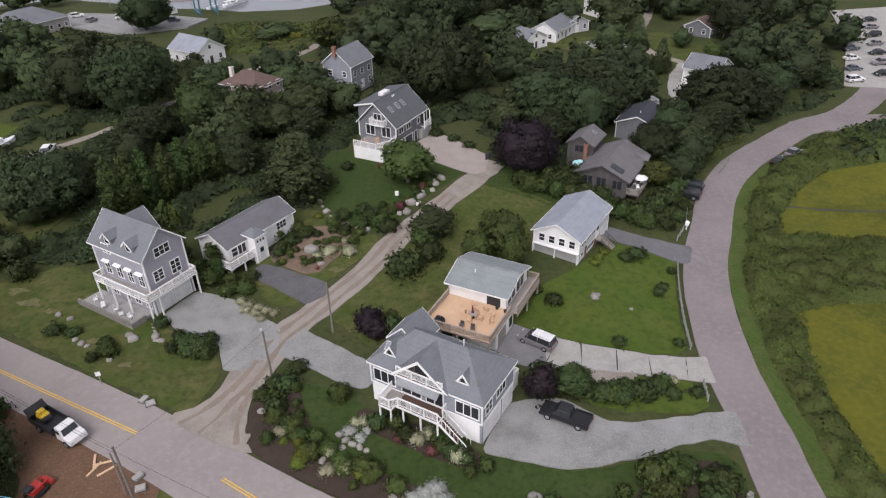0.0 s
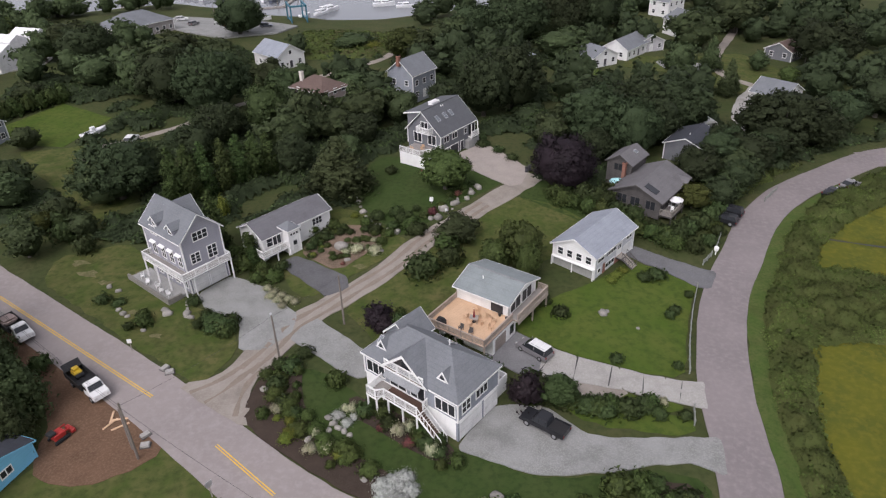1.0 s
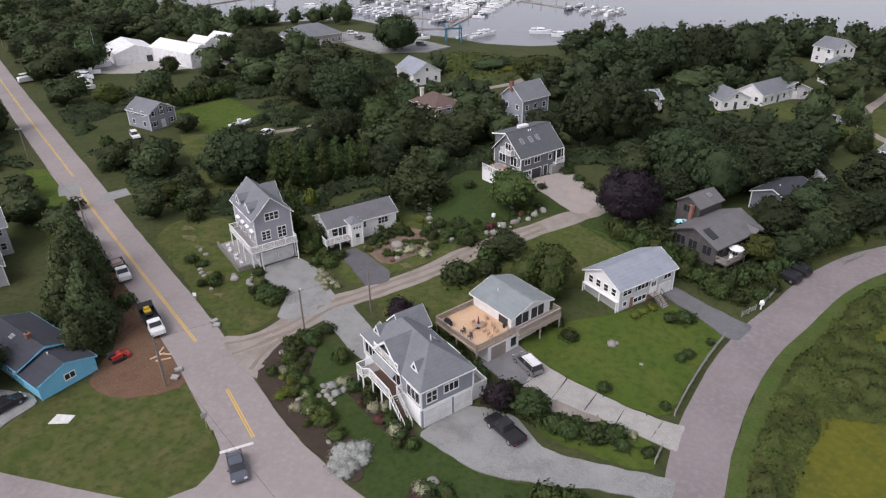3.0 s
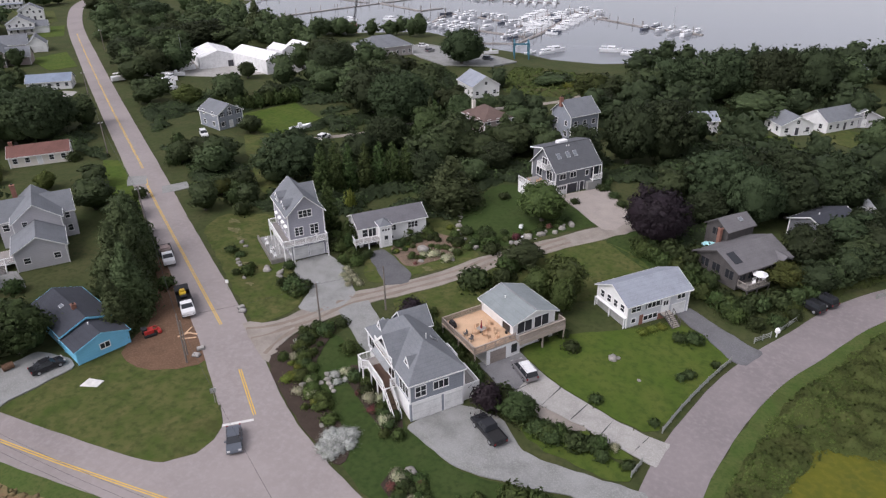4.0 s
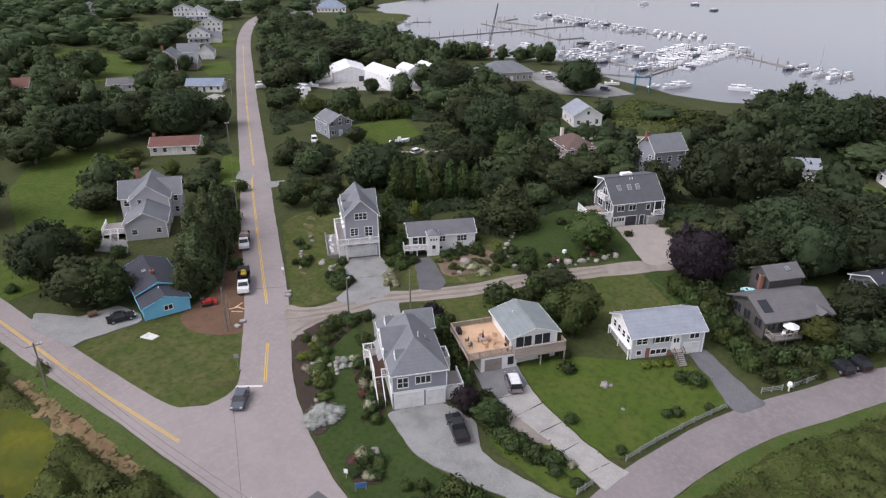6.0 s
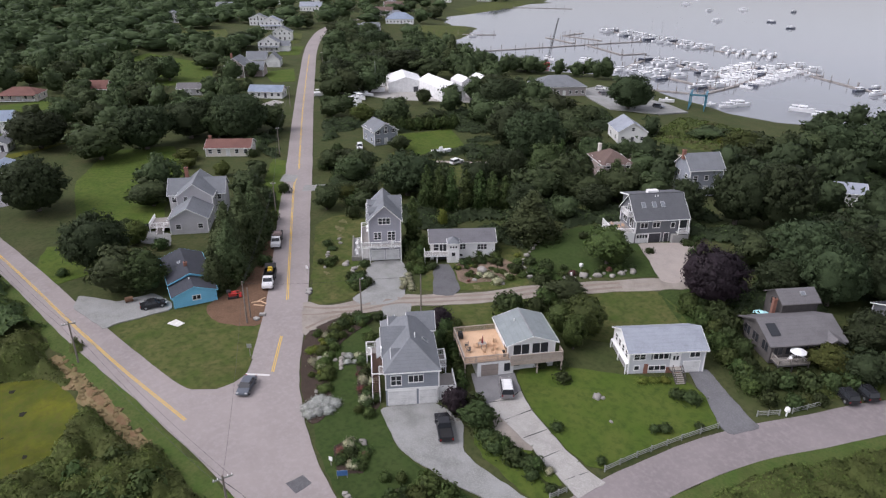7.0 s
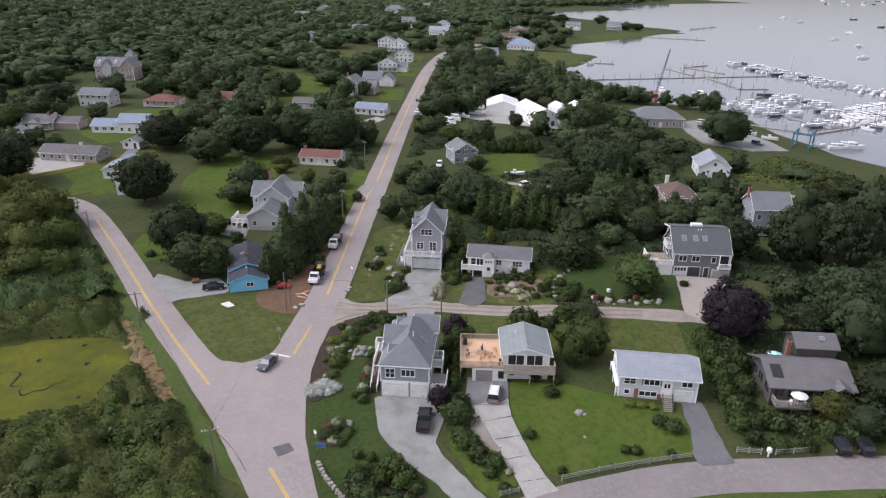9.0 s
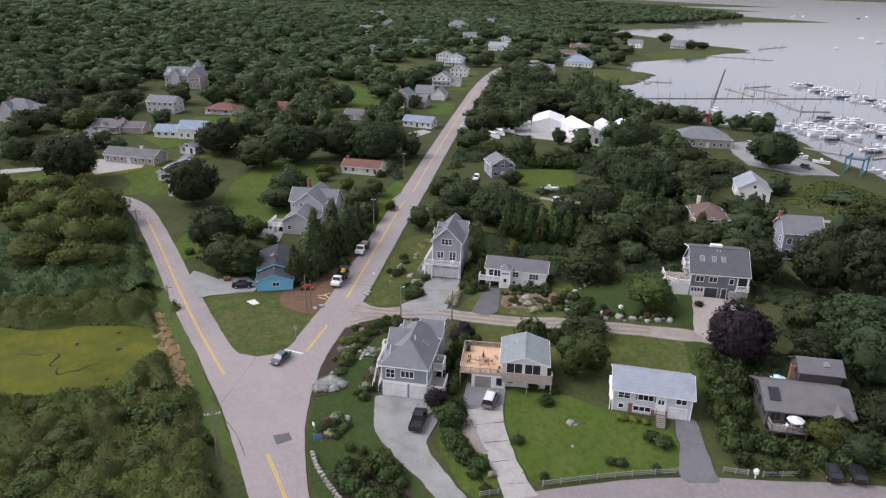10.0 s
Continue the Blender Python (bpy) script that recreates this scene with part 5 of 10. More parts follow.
for sx in (-0.3, 0.3):
    for sy in (-0.5, 0.5):
        part("leg", boxes((sx - 0.03, sx + 0.03, sy - 0.03, sy + 0.03, 0, 0.15)), BLACK, grill)
for x, y in ((-0.7, -0.3), (-0.5, 0.9)):
    pot = root("flower_pot", Matrix.Translation(on_b(x, y)), "dark flower pot with green plant on the deck", "flower pot")
    part("pot", tube(bmesh.new(), (0, 0, 0), (0, 0, 0.4), 0.16, 0.24), BLACK, pot)
    rng = np.random.default_rng(4)

# ---- raised ranch ----
hc = house_body("house", "pale grey raised ranch house with white gable end", 19.9, 82.4, 58.5, 11.8, 7.2, 4.2, 6.0, "x", SIDING_PALE, ROOF_PALE, z=0.3)
part("gable_cladding", fix_normals(extrude(bmesh.new(), [(-0.06, 0, 2.05), (-0.06, 7.2, 2.05), (-0.06, 7.2, 4.15), (-0.06, 3.6, 5.9), (-0.06, 0, 4.15)], (0.05, 0, 0))), SIDING_WHITE, hc, "white clapboard gable end")
# Grey panel in place of the lower recess, its shade put into the colour.
part("basement_cladding", boxes((-0.05, -0.01, 0.3, 7.0, -0.4, 2.03)), BLOCK, hc, "grey lower wall")
for y in (0.05, 3.6, 7.15):
    part("post", boxes((-0.5, -0.36, y - 0.07, y + 0.07, -0.4, 2.05)), WHITE, hc)
part("overhang", boxes((-0.52, -0.05, -0.02, 7.22, 2.0, 2.12)), WHITE, hc)
for y in (1.1, 2.7, 4.3, 5.9):
    window(hc, "l", y, 2.65, 0.85, 1.1, 1, 2, off=(-0.06, 0, 0))
window(hc, "f", 1.6, 2.75, 1.7, 1.0, 2, 2)
window(hc, "f", 4.9, 2.75, 2.3, 1.05, 3, 1)
for a in (3.55, 6.25):
    part("shutter", boxes((a - 0.17, a + 0.17, -0.06, 0, 2.7, 3.85)), SIDING_DARK, hc)
window(hc, "f", 10.2, 2.85, 1.5, 0.95, 2, 1)
window(hc, "f", 4.5, 0.75, 2.6, 0.75, 3, 1)
window(hc, "f", 1.3, 0.9, 0.7, 0.7, 1, 1)
part("brick_veneer", boxes((2.4, 3.05, -0.08, 0, -0.3, 1.9), (5.95, 8.35, -0.08, 0, -0.3, 1.2)), BRICK, hc)
door(hc, "f", 7.25, 1.25, 1.0, 2.1, DOOR_WHITE, "front_door", lights=2)
part("surround", boxes((6.45, 8.05, -0.05, -0.005, 1.2, 3.6)), WHITE, hc)
door(hc, "f", 9.9, 0.0, 2.5, 2.05, DOOR_WHITE, "garage_door")
stairs(hc, 7.25, -1.0, 0.0, 1.2, 1.4, -90, RAIL_GREY, DARK_WOOD)
deck(hc, 6.4, 8.1, -1.0, -0.09, 1.2, RAIL_GREY, DARK_WOOD)
part("porch_lamp", boxes((7.2, 7.32, -0.16, -0.05, 3.62, 3.85)), BLACK, hc)

# ---- tall gabled house ----
hd = house_body("house", "tall lilac-grey shingled house with gables and white balconies", -38.3, 71.2, 60, 6.5, 10.2, 9.0, 12.1, "y", SHINGLE_LILAC, ROOF_GREY)
wing(hd, 3.0, 5.2, 3.7, 4.4, 9.0, 11.5, "x", SHINGLE_LILAC, ROOF_GREY, ov=0.35, corners=False)
for a in (1.75, 4.7):
    door(hd, "f", a, 0.1, 2.6, 2.2, DOOR_WHITE, "garage_door")
for a in (1.8, 4.6):
    window(hd, "f", a, 2.75, 1.0, 0.7, 2, 1)
window(hd, "f", 1.8, 4.75, 1.4, 1.5, 2, 3)
window(hd, "f", 4.6, 4.5, 1.4, 1.9, 2, 3)
window(hd, "f", 3.2, 8.1, 2.3, 1.25, 3, 2)
for y in (1.2, 3.4, 5.6, 8.0):
    window(hd, "l", y, 4.4, 1.0, 1.7, 2, 2)
    part("window_hood", fix_normals(slab(bmesh.new(), [(-0.45, y - 0.7, 6.35), (0, y - 0.7, 6.55), (0, y + 0.7, 6.55), (-0.45, y + 0.7, 6.35)], 0.08)), WHITE, hd)
    window(hd, "l", y, 0.9, 1.0, 1.3, 2, 1)
for y in (2.2, 7.0):
    window(hd, "r", y, 4.6, 1.0, 1.4, 2, 1)
window(hd, "r", 7.2, 7.6, 1.4, 1.2, 2, 1)
window(hd, "l", 7.2, 7.9, 1.4, 1.3, 2, 1)
deck(hd, -1.6, 6.5, -1.5, -0.02, 3.75, DECK_GREY, WHITE, [(-1.5, -1.4), (6.4, -1.4), (0.1, -1.4)])
deck(hd, -1.6, -0.02, 0.02, 9.5, 3.75, DECK_GREY, WHITE, [(-1.5, y) for y in (3.0, 6.2, 9.4)])
railing(hd, [(-0.1, 9.45), (-1.55, 9.45), (-1.55, -1.45), (6.45, -1.45), (6.45, -0.1)], 3.75, WHITE)
part("satellite_dish", fix_normals(tube(bmesh.new(), (4.6, -0.5, 4.2), (4.75, -0.62, 4.3), 0.12, 0.42, 12)), WHITE, hd)
for y in (2.3, 6.6):
    dm = part("dormer", fix_normals(extrude(bmesh.new(), [(0.15, y - 0.75, 8.85), (0.15, y + 0.75, 8.85), (0.15, y + 0.75, 10.25), (0.15, y, 10.95), (0.15, y - 0.75, 10.25)], (2.4, 0, 0))), SHINGLE_LILAC, hd)
    part("pane", boxes((0.10, 0.14, y - 0.4, y + 0.4, 9.45, 10.25)), GLASS, dm)
    t = bmesh.new()
    for s in (-1, 1):
        slab(t, [(-0.15, y + s * 0.95, 10.17), (-0.15, y, 11.10), (2.6, y, 11.10), (2.6, y + s * 0.95, 10.17)], 0.1)
    part("dormer_roof", fix_normals(t), ROOF_GREY, dm)
    t = bmesh.new()
    for s in (-1, 1):
        extrude(t, [(-0.2, y + s * 0.98, 10.15), (-0.2, y, 11.10), (-0.2, y, 10.85), (-0.2, y + s * 0.98, 9.90)], (0.07, 0, 0))
    box(t, 0.08, 0.13, y - 0.5, y + 0.5, 9.30, 9.45)
    box(t, 0.08, 0.13, y - 0.5, y - 0.4, 9.30, 10.35)
    box(t, 0.08, 0.13, y + 0.4, y + 0.5, 9.30, 10.35)
    part("trim", fix_normals(t), WHITE, dm)
terrace = part("patio", boxes((-3.4, -0.1, 0.6, 11.6, -0.5, 0.35)), BLOCK, hd, "grey stone patio")
part("patio_wall", boxes((-3.7, -3.4, 0.3, 11.8, -0.5, 0.85), (-3.4, -1.4, 0.3, 0.6, -0.5, 0.85)), ROCK, terrace, "low stone wall")
D = pose(-38.3, 71.2, ground_z(-38.3, 71.2) + 0.05, 0, 0, 60)
for x, y, r in ((-2.6, 2.0, 60), (-2.8, 3.6, 200), (-2.4, 5.2, 100), (-2.8, 7.4, 20), (-2.4, 9.6, 300)):
    garden_chair(*(D @ Vector((x, y, 0.36))), r, WHITE, "white garden armchair on the stone patio")

# ---- long cottage with entrance tower ----
hf = house_body("house", "long white cottage with grey roof and entrance tower", -31.0, 81.5, 57.5, 13.2, 6.2, 3.75, 5.3, "x", SIDING_WHITE, ROOF_MAUVE, z=0.75)
wing(hf, 3.5, -1.9, 2.1, 2.4, 4.3, 5.1, "hip", SIDING_WHITE, ROOF_GREY, ov=0.2)
for a in (4.0, 4.55, 5.1):
    window(hf, "f", a, 3.2, 0.34, 0.42, 1, 1, off=(0, -1.9, 0))
door(hf, "f", 4.55, 0.3, 0.9, 2.1, DOOR_WHITE, "front_door", lights=1, off=(0, -1.9, 0))
window(hf, "f", 1.1, 1.9, 1.0, 1.4, 1, 2)
window(hf, "f", 2.5, 1.75, 1.4, 1.6, 2, 1)
window(hf, "f", 6.6, 2.1, 1.1, 1.1, 2, 2)
window(hf, "f", 6.3, 0.5, 0.6, 0.5, 1, 1)
window(hf, "f", 10.6, 2.0, 1.9, 1.1, 3, 2)
window(hf, "l", 3.0, 2.1, 1.6, 1.1, 2, 2)
deck(hf, -1.4, 3.45, -1.8, -0.02, 1.55, DECK_GREY, WHITE, [(-1.3, -1.7), (1.2, -1.7), (3.3, -1.7)], low=-0.6)
railing(hf, [(-1.35, -0.05), (-1.35, -1.75), (3.4, -1.75)], 1.55, WHITE, h=0.95)
# One solid dark panel fills the garage front.
part("garage_door", boxes((0.6, 3.2, -0.06, -0.01, -0.6, 1.4)), DOOR_DARK, hf, "flat dark panel at the garage below the balcony")

# ---- slate-grey house on the rise ----
he = house_body("house", "slate-grey house with skylights and white deck", -9.18, 118.89, 62, 11.4, 8.4, 5.45, 9.35, "x", SIDING_DARK, ROOF_DARK, z=2.4, ridge_at=0.53, lower=SIDING_DARK, lower_top=2.3)
door(he, "f", 1.6, 0.05, 2.5, 2.1, DOOR_WHITE, "garage_door", lights=4)
# The second garage stands open: a dark panel paints its inner shade.
door(he, "f", 4.4, 0.05, 2.6, 2.1, DOOR_DARK, "garage_door")
door(he, "f", 7.0, 0.1, 1.0, 2.0, DOOR_DARK, "door")
for a in (1.8, 4.5):
    window(he, "f", a, 3.5, 1.5, 1.1, 2, 1)
window(he, "f", 8.2, 3.3, 0.8, 1.1, 1, 1)
for i, a in enumerate((2.2, 4.6, 6.5)):
    skylight(he, a, 2.4, 7.70, 41, 0.75, 1.2)
# No real recess: flat dark glass stands for the shade inside the porch.
part("porch_recess", boxes((9.3, 11.3, -0.05, 0.0, 2.6, 5.0)), GLASS, he)
part("porch_post", boxes((9.1, 9.25, -0.9, -0.75, 0, 5.1), (11.3, 11.45, -0.9, -0.75, 0, 5.1)), WHITE, he)
deck(he, 9.1, 11.6, -1.0, -0.06, 2.4, DECK_GREY, WHITE)
railing(he, [(9.15, -0.95), (11.55, -0.95)], 2.4, WHITE)
part("porch_base", boxes((8.0, 11.6, -1.0, -0.06, -0.3, 1.9)), BLOCK, he)
for y in (2.2, 5.8):
    window(he, "l", y, 3.0, 1.9, 1.9, 2, 1)
window(he, "l", 4.0, 6.0, 1.6, 1.3, 2, 1)
deck(he, -1.2, -0.02, 1.9, 5.2, 5.6, DECK_GREY, WHITE)
railing(he, [(-0.1, 1.95), (-1.15, 1.95), (-1.15, 5.15), (-0.1, 5.15)], 5.6, WHITE)
part("terrace_wall", boxes((-4.8, -0.02, 0.1, 6.6, -1.0, 2.3)), WHITE, he, "white-boarded base of the side deck")
deck(he, -4.8, -0.02, 0.1, 6.6, 2.45, DECK_GREY, WHITE)
railing(he, [(-0.1, 0.15), (-2.4, 0.15), (-4.75, 1.6), (-4.75, 6.55)], 2.45, WHITE)
for x in (5.9, 6.5):
    vent_pipe(he, x - 0.6, 3.9, 8.9, 0.4)
E5 = pose(-9.18, 118.89, 2.4, 0, 0, 62)
for x, y, r in ((-2.6, 2.6, 60), (-1.4, 3.4, 200), (-3.4, 4.6, 120)):
    garden_chair(*(E5 @ Vector((x, y, 2.46))), r, DECK_WOOD, "tan garden chair on the white deck")
part("rear_dormer_wall", fix_normals(extrude(bmesh.new(), [(0.1, 4.6, 6.0), (0.1, 8.38, 6.0), (0.1, 8.38, 8.3), (0.1, 4.6, 9.2)], (11.2, 0, 0))), SIDING_DARK, he)
part("rear_dormer_roof", fix_normals(slab(bmesh.new(), [(-0.45, 4.4, 9.6), (11.85, 4.4, 9.6), (11.85, 8.9, 8.55), (-0.45, 8.9, 8.55)], 0.2)), ROOF_DARK, he)
part("rake_board", fix_normals(extrude(bmesh.new(), [(-0.5, 4.4, 9.6), (-0.5, 8.9, 8.55), (-0.5, 8.9, 8.28), (-0.5, 4.4, 9.33)], (0.05, 0, 0))), WHITE, he)
part("roof_hatch", bevelled(boxes((4.2, 6.6, 5.2, 6.4, 9.1, 9.85)), 0.05), CANVAS_WHITE, he, "pale box on the rear roof")

# ---- dark weathered house in the trees ----
hg = house_body("house", "dark weathered wood house with faded brown-grey roof", 31.0, 102.5, 61, 11.6, 8.6, 3.0, 4.9, "x", DARK_WOOD, ROOF_BROWNGREY, z=1.2, trim=DARK_WOOD, ov=0.7)
wing(hg, 6.6, 8.5, 6.2, 4.6, 5.0, 6.4, "x", DARK_WOOD, ROOF_BROWNGREY, ov=0.4, trim=DARK_WOOD)
for a in (1.2, 3.2, 5.4, 7.9, 10.0):
    window(hg, "f", a, 0.9, 1.4, 1.5, 2, 1, trim=DARK_WOOD)
for y in (1.6, 4.4, 6.8):
    window(hg, "l", y, 0.9, 1.6, 1.5, 2, 1, trim=DARK_WOOD)
window(hg, "l", 2.5, 3.4, 1.5, 1.2, 2, 1, off=(6.6, 8.5, 0), trim=DARK_WOOD)
deck(hg, 0.2, 5.4, -2.2, -0.02, 0.35, DECK_GREY, DARK_WOOD, [(0.3, -2.1), (2.6, -2.1), (5.3, -2.1)], low=-1.5)
railing(hg, [(0.25, -0.1), (0.25, -2.15), (5.35, -2.15), (5.35, -0.1)], 0.35, RAIL_GREY, gap=0.2)
chimney(hg, 5.6, 9.4, 0.0, 5.4, 0.6)
skylight(hg, 10.6, 9.7, 5.95, 26, 0.7, 0.7)
# Dark glass slab added in place of the small raised dormer.
part("solar_panel", fix_normals(slab(bmesh.new(), [(0.3, 1.0, 3.75), (1.9, 1.0, 3.75), (1.9, 3.2, 4.7), (0.3, 3.2, 4.7)], 0.06)), GLASS, hg)
roof_prism(hg, [[(8.6, -1.1, 2.7), (10.1, -1.1, 3.55), (10.1, 2.2, 3.9), (8.6, 0.5, 3.2)], [(10.1, -1.1, 3.55), (11.6, -1.1, 2.7), (11.6, 0.5, 3.2), (10.1, 2.2, 3.9)]], 0.15, ROOF_BROWNGREY, "porch_roof")
G = pose(31.0, 102.5, 1.2, 0, 0, 61)
parasol(*(G @ Vector((3.6, -1.4, 0.36))), CANVAS_WHITE, "open white parasol on a grey deck", r=1.25, h=2.2)
parasol(*(G @ Vector((3.9, 9.6, 0.6))), CANVAS_AQUA, "open aqua-blue parasol in the garden", r=1.5, h=2.3)
for x, y, r in ((2.4, -1.4, 0), (4.8, -1.4, 180), (3.6, -0.5, 260)):
    garden_chair(*(G @ Vector((x, y, 0.36))), r, WHITE, "white garden chair beside the parasol")

# ---- dark-roofed house further back ----
hn = house_body("house", "dark grey house with charcoal roof and glazed porch", 41.5, 124.5, 62, 9.5, 8.0, 3.4, 5.0, "x", SIDING_DARK, ROOF_NAVY, z=1.2)
for a in (0.9, 2.4, 3.9, 5.4):
    window(hn, "f", a, 1.7, 1.2, 1.2, 1, 2)
deck(hn, 6.5, 9.8, -2.2, -0.02, 1.3, DECK_GREY, RAIL_GREY, [(6.6, -2.1), (9.7, -2.1)], low=-0.6)
railing(hn, [(6.55, -2.15), (9.75, -2.15), (9.75, -0.1)], 1.3, RAIL_GREY)
vent_pipe(hn, 2, 4, 5.0)
tent = root("boat_tent", pose(46.5, 146, ground_z(46.5, 146), 0, 0, 20), "white rounded tarpaulin shelter", "shelter")
bm = bmesh.new()
extrude(bm, [(2.2 * math.cos(a), 0, 2.6 * math.sin(a)) for a in np.linspace(0, math.pi, 11)], (0, 9, 0))
part("cover", fix_normals(bm), CANVAS_WHITE, tent)
part("end_flap", boxes((-1.0, 1.0, -0.05, 0.0, 0, 1.9)), CANVAS_GREY, tent)

# ---- sky-blue house ----
hblue = house_body("house", "sky-blue single-storey house with dark two-tier roof", -46.2, 33.3, 81, 7.3, 11.8, 2.9, 4.3, "y", SIDING_BLUE, ROOF_NAVY, trim=SIDING_BLUE)
wing(hblue, -0.05, -4.7, 7.4, 4.7, 2.35, 3.65, "y", SIDING_BLUE, ROOF_NAVY, trim=SIDING_BLUE, ov=0.35)
window(hblue, "f", 3.9, 1.0, 1.3, 0.8, 2, 1, off=(0, -4.7, 0), size=(7.4, 4.7))
window(hblue, "r", 3.0, 1.0, 1.2, 1.0, 2, 1)
door(hblue, "r", -2.2, 0.1, 1.0, 2.0, DOOR_DARK, "door", off=(0.05, 0, 0))
window(hblue, "l", 3.0, 1.0, 1.4, 1.0, 2, 1)
chimney(hblue, 3.5, 3.4, 3.6, 5.0, 0.6)
skylight(hblue, 2.6, 6.2, 4.0, -20, 0.5, 0.8, "x")
vent_pipe(hblue, 3.4, -1.4, 3.6, 0.45)
bin_ = root("oil_tank", pose(-49, 25.8, 0, 0, 0, 81), "rusty tank beside the blue house", "tank")
part("body", tube(bmesh.new(), (0, 0, 0.9), (1.4, 0, 0.9), 0.5, 0.5, 12), DIRT, bin_)
for x in (0.2, 1.2):
    part("leg", boxes((x - 0.05, x + 0.05, -0.3, 0.3, 0, 0.5)), BLACK, bin_)

# ---- larger grey house behind the pines ----
hk = house_body("house", "large pale grey house with white trim and several gables", -76.4, 41.9, 63, 8.2, 8.2, 3.7, 6.0, "y", SIDING_GREY, ROOF_GREY)
wing(hk, 0.4, 8.2, 8.0, 11.0, 6.0, 9.0, "y", SIDING_GREY, ROOF_GREY)
wing(hk, -2.2, 12.0, 12.8, 7.0, 5.4, 8.2, "x", SIDING_GREY, ROOF_GREY, ov=0.35, corners=False)
for a in (1.8, 6.6):
    window(hk, "f", a, 1.3, 1.0, 1.0, 1, 2)
window(hk, "f", 2.4, 5.0, 0.8, 0.9, 1, 2, off=(0, 8.2, 0))
for a in (8.1, 9.4):
    window(hk, "f", a, 3.8, 0.8, 1.2, 1, 2, off=(0, 12.0, 0))
    window(hk, "f", a, 1.1, 0.8, 1.2, 1, 2, off=(0, 12.0, 0))
window(hk, "f", -1.0, 3.4, 1.0, 1.2, 1, 2, off=(0, 12.0, 0))
window(hk, "r", 3.0, 1.2, 1.0, 1.2, 1, 2)
chimney(hk, 1.4, 18.0, 6.0, 10.0, 0.8)
deck(hk, -5.0, -0.1, 2.0, 8.0, 1.2, DECK_GREY, WHITE, [(-4.9, 2.1), (-4.9, 7.9)])
railing(hk, [(-0.2, 2.05), (-4.95, 2.05), (-4.95, 7.95)], 1.2, WHITE)
stairs(hk, -2.5, 2.0, 0, 1.2, 1.4, -90, DECK_GREY, WHITE)


# ---- plainer houses further off ----
def far_house(x, y, rot, w, d, eave, ridge, kind, wall, roof, label, chim=None, floors=None, z=None, porch=False, chim_of=None, shutters=False):
    h = house_body("house", label, x, y, rot, w, d, eave, ridge, kind, wall, roof, z=z)
    n = max(2, int(w / 2.6))
    for f in range(floors or max(1, round(eave / 3))):
        for i in range(n):
            a = w * (i + 0.5) / n
            if f == 0 and i == n // 2:
                door(h, "f", a, 0.1, 1.0, 2.05, DOOR_WHITE if wall is not SIDING_WHITE else DOOR_DARK)
            else:
                window(h, "f", a, 0.95 + f * 2.8, 1.0, 1.2, 1, 2)
                if shutters:
                    for k in (-0.72, 0.72):
                        part("shutter", boxes((a + k - 0.17, a + k + 0.17, -0.06, -0.01, 0.95 + f * 2.8, 2.15 + f * 2.8)), ROOF_NAVY, h)
        for i in range(2):
            window(h, "l", d * (i + 0.5) / 2, 0.95 + f * 2.8, 1.0, 1.2, 1, 2)
            window(h, "r", d * (i + 0.5) / 2, 0.95 + f * 2.8, 1.0, 1.2, 1, 2)
    if kind == "y":
        window(h, "f", w / 2, eave + 0.2, 0.9, 1.0, 1, 2)
    if chim:
        chimney(h, *chim, ridge - 1.4, ridge + 0.9, 0.8, chim_of or BRICK)
    if porch:
        deck(h, 0.3, w - 0.3, -1.8, -0.02, 0.5, DECK_GREY, WHITE)
        for i in range(4):
            x_ = 0.5 + (w - 1) * i / 3
            part("porch_post", boxes((x_ - 0.08, x_ + 0.08, -1.75, -1.6, 0.5, 2.6)), WHITE, h)
        part("porch_roof", fix_normals(slab(bmesh.new(), [(0.1, -2.1, 2.65), (w - 0.1, -2.1, 2.65), (w - 0.1, 0, 3.3), (0.1, 0, 3.3)], 0.15)), roof, h)
    return h


far_house(-132, 68.4, 57, 13.4, 7.6, 2.7, 4.4, "x", SIDING_CREAM, ROOF_RED, "cream bungalow with red-brown roof", chim=(0.7, 4))
far_house(-112.6, 116.8, 82, 8.0, 9.6, 4.6, 6.9, "y", SHINGLE_BLUE, ROOF_GREY, "two-storey grey house with white-framed windows", shutters=True)
tan_house = far_house(-42.5, 146.2, 63, 8.5, 11, 4.8, 7.2, "hip", SIDING_ROSE, ROOF_BROWN, "rosy-taupe house with brown hipped roof", chim=(2.2, 9.0), z=1.6, chim_of=SIDING_CREAM)
wing(tan_house, 8.4, 3.6, 4.6, 5.4, 2.9, 4.1, "hip", SIDING_ROSE, ROOF_BROWN, ov=0.3, corners=False)
far_house(-69.2, 184, 56, 9.5, 12, 3.9, 6.8, "y", SIDING_WHITE, ROOF_PALE, "white gabled house near the boatyard")
far_house(-22.6, 156.4, 63, 9.0, 8, 6.6, 9.8, "x", SHINGLE_BLUE, ROOF_GREY, "grey-blue house with brick chimney", chim=(-0.4, 4.0), z=1.6)
far_house(1.4, 183.8, 38, 7, 7, 3.4, 5.0, "x", SIDING_GREY, ROOF_PALE, "small grey cottage between trees")
far_house(22, 194, 40, 9, 8, 3.0, 5.2, "y", SIDING_WHITE, ROOF_GREY, "white cottage with grey gable roof")
far_house(32, 203, 58, 14, 8, 3.2, 5.6, "x", SIDING_WHITE, ROOF_GREY, "white house with long grey roof")
far_house(36, 212, 30, 9, 7, 3.0, 5.0, "y", SIDING_GREY, ROOF_GREY, "grey garage beside a white house")
far_house(28, 256, 50, 12, 9, 5.6, 8.4, "x", SIDING_WHITE, ROOF_GREY, "white two-storey house with dormers", chim=(6, 4))
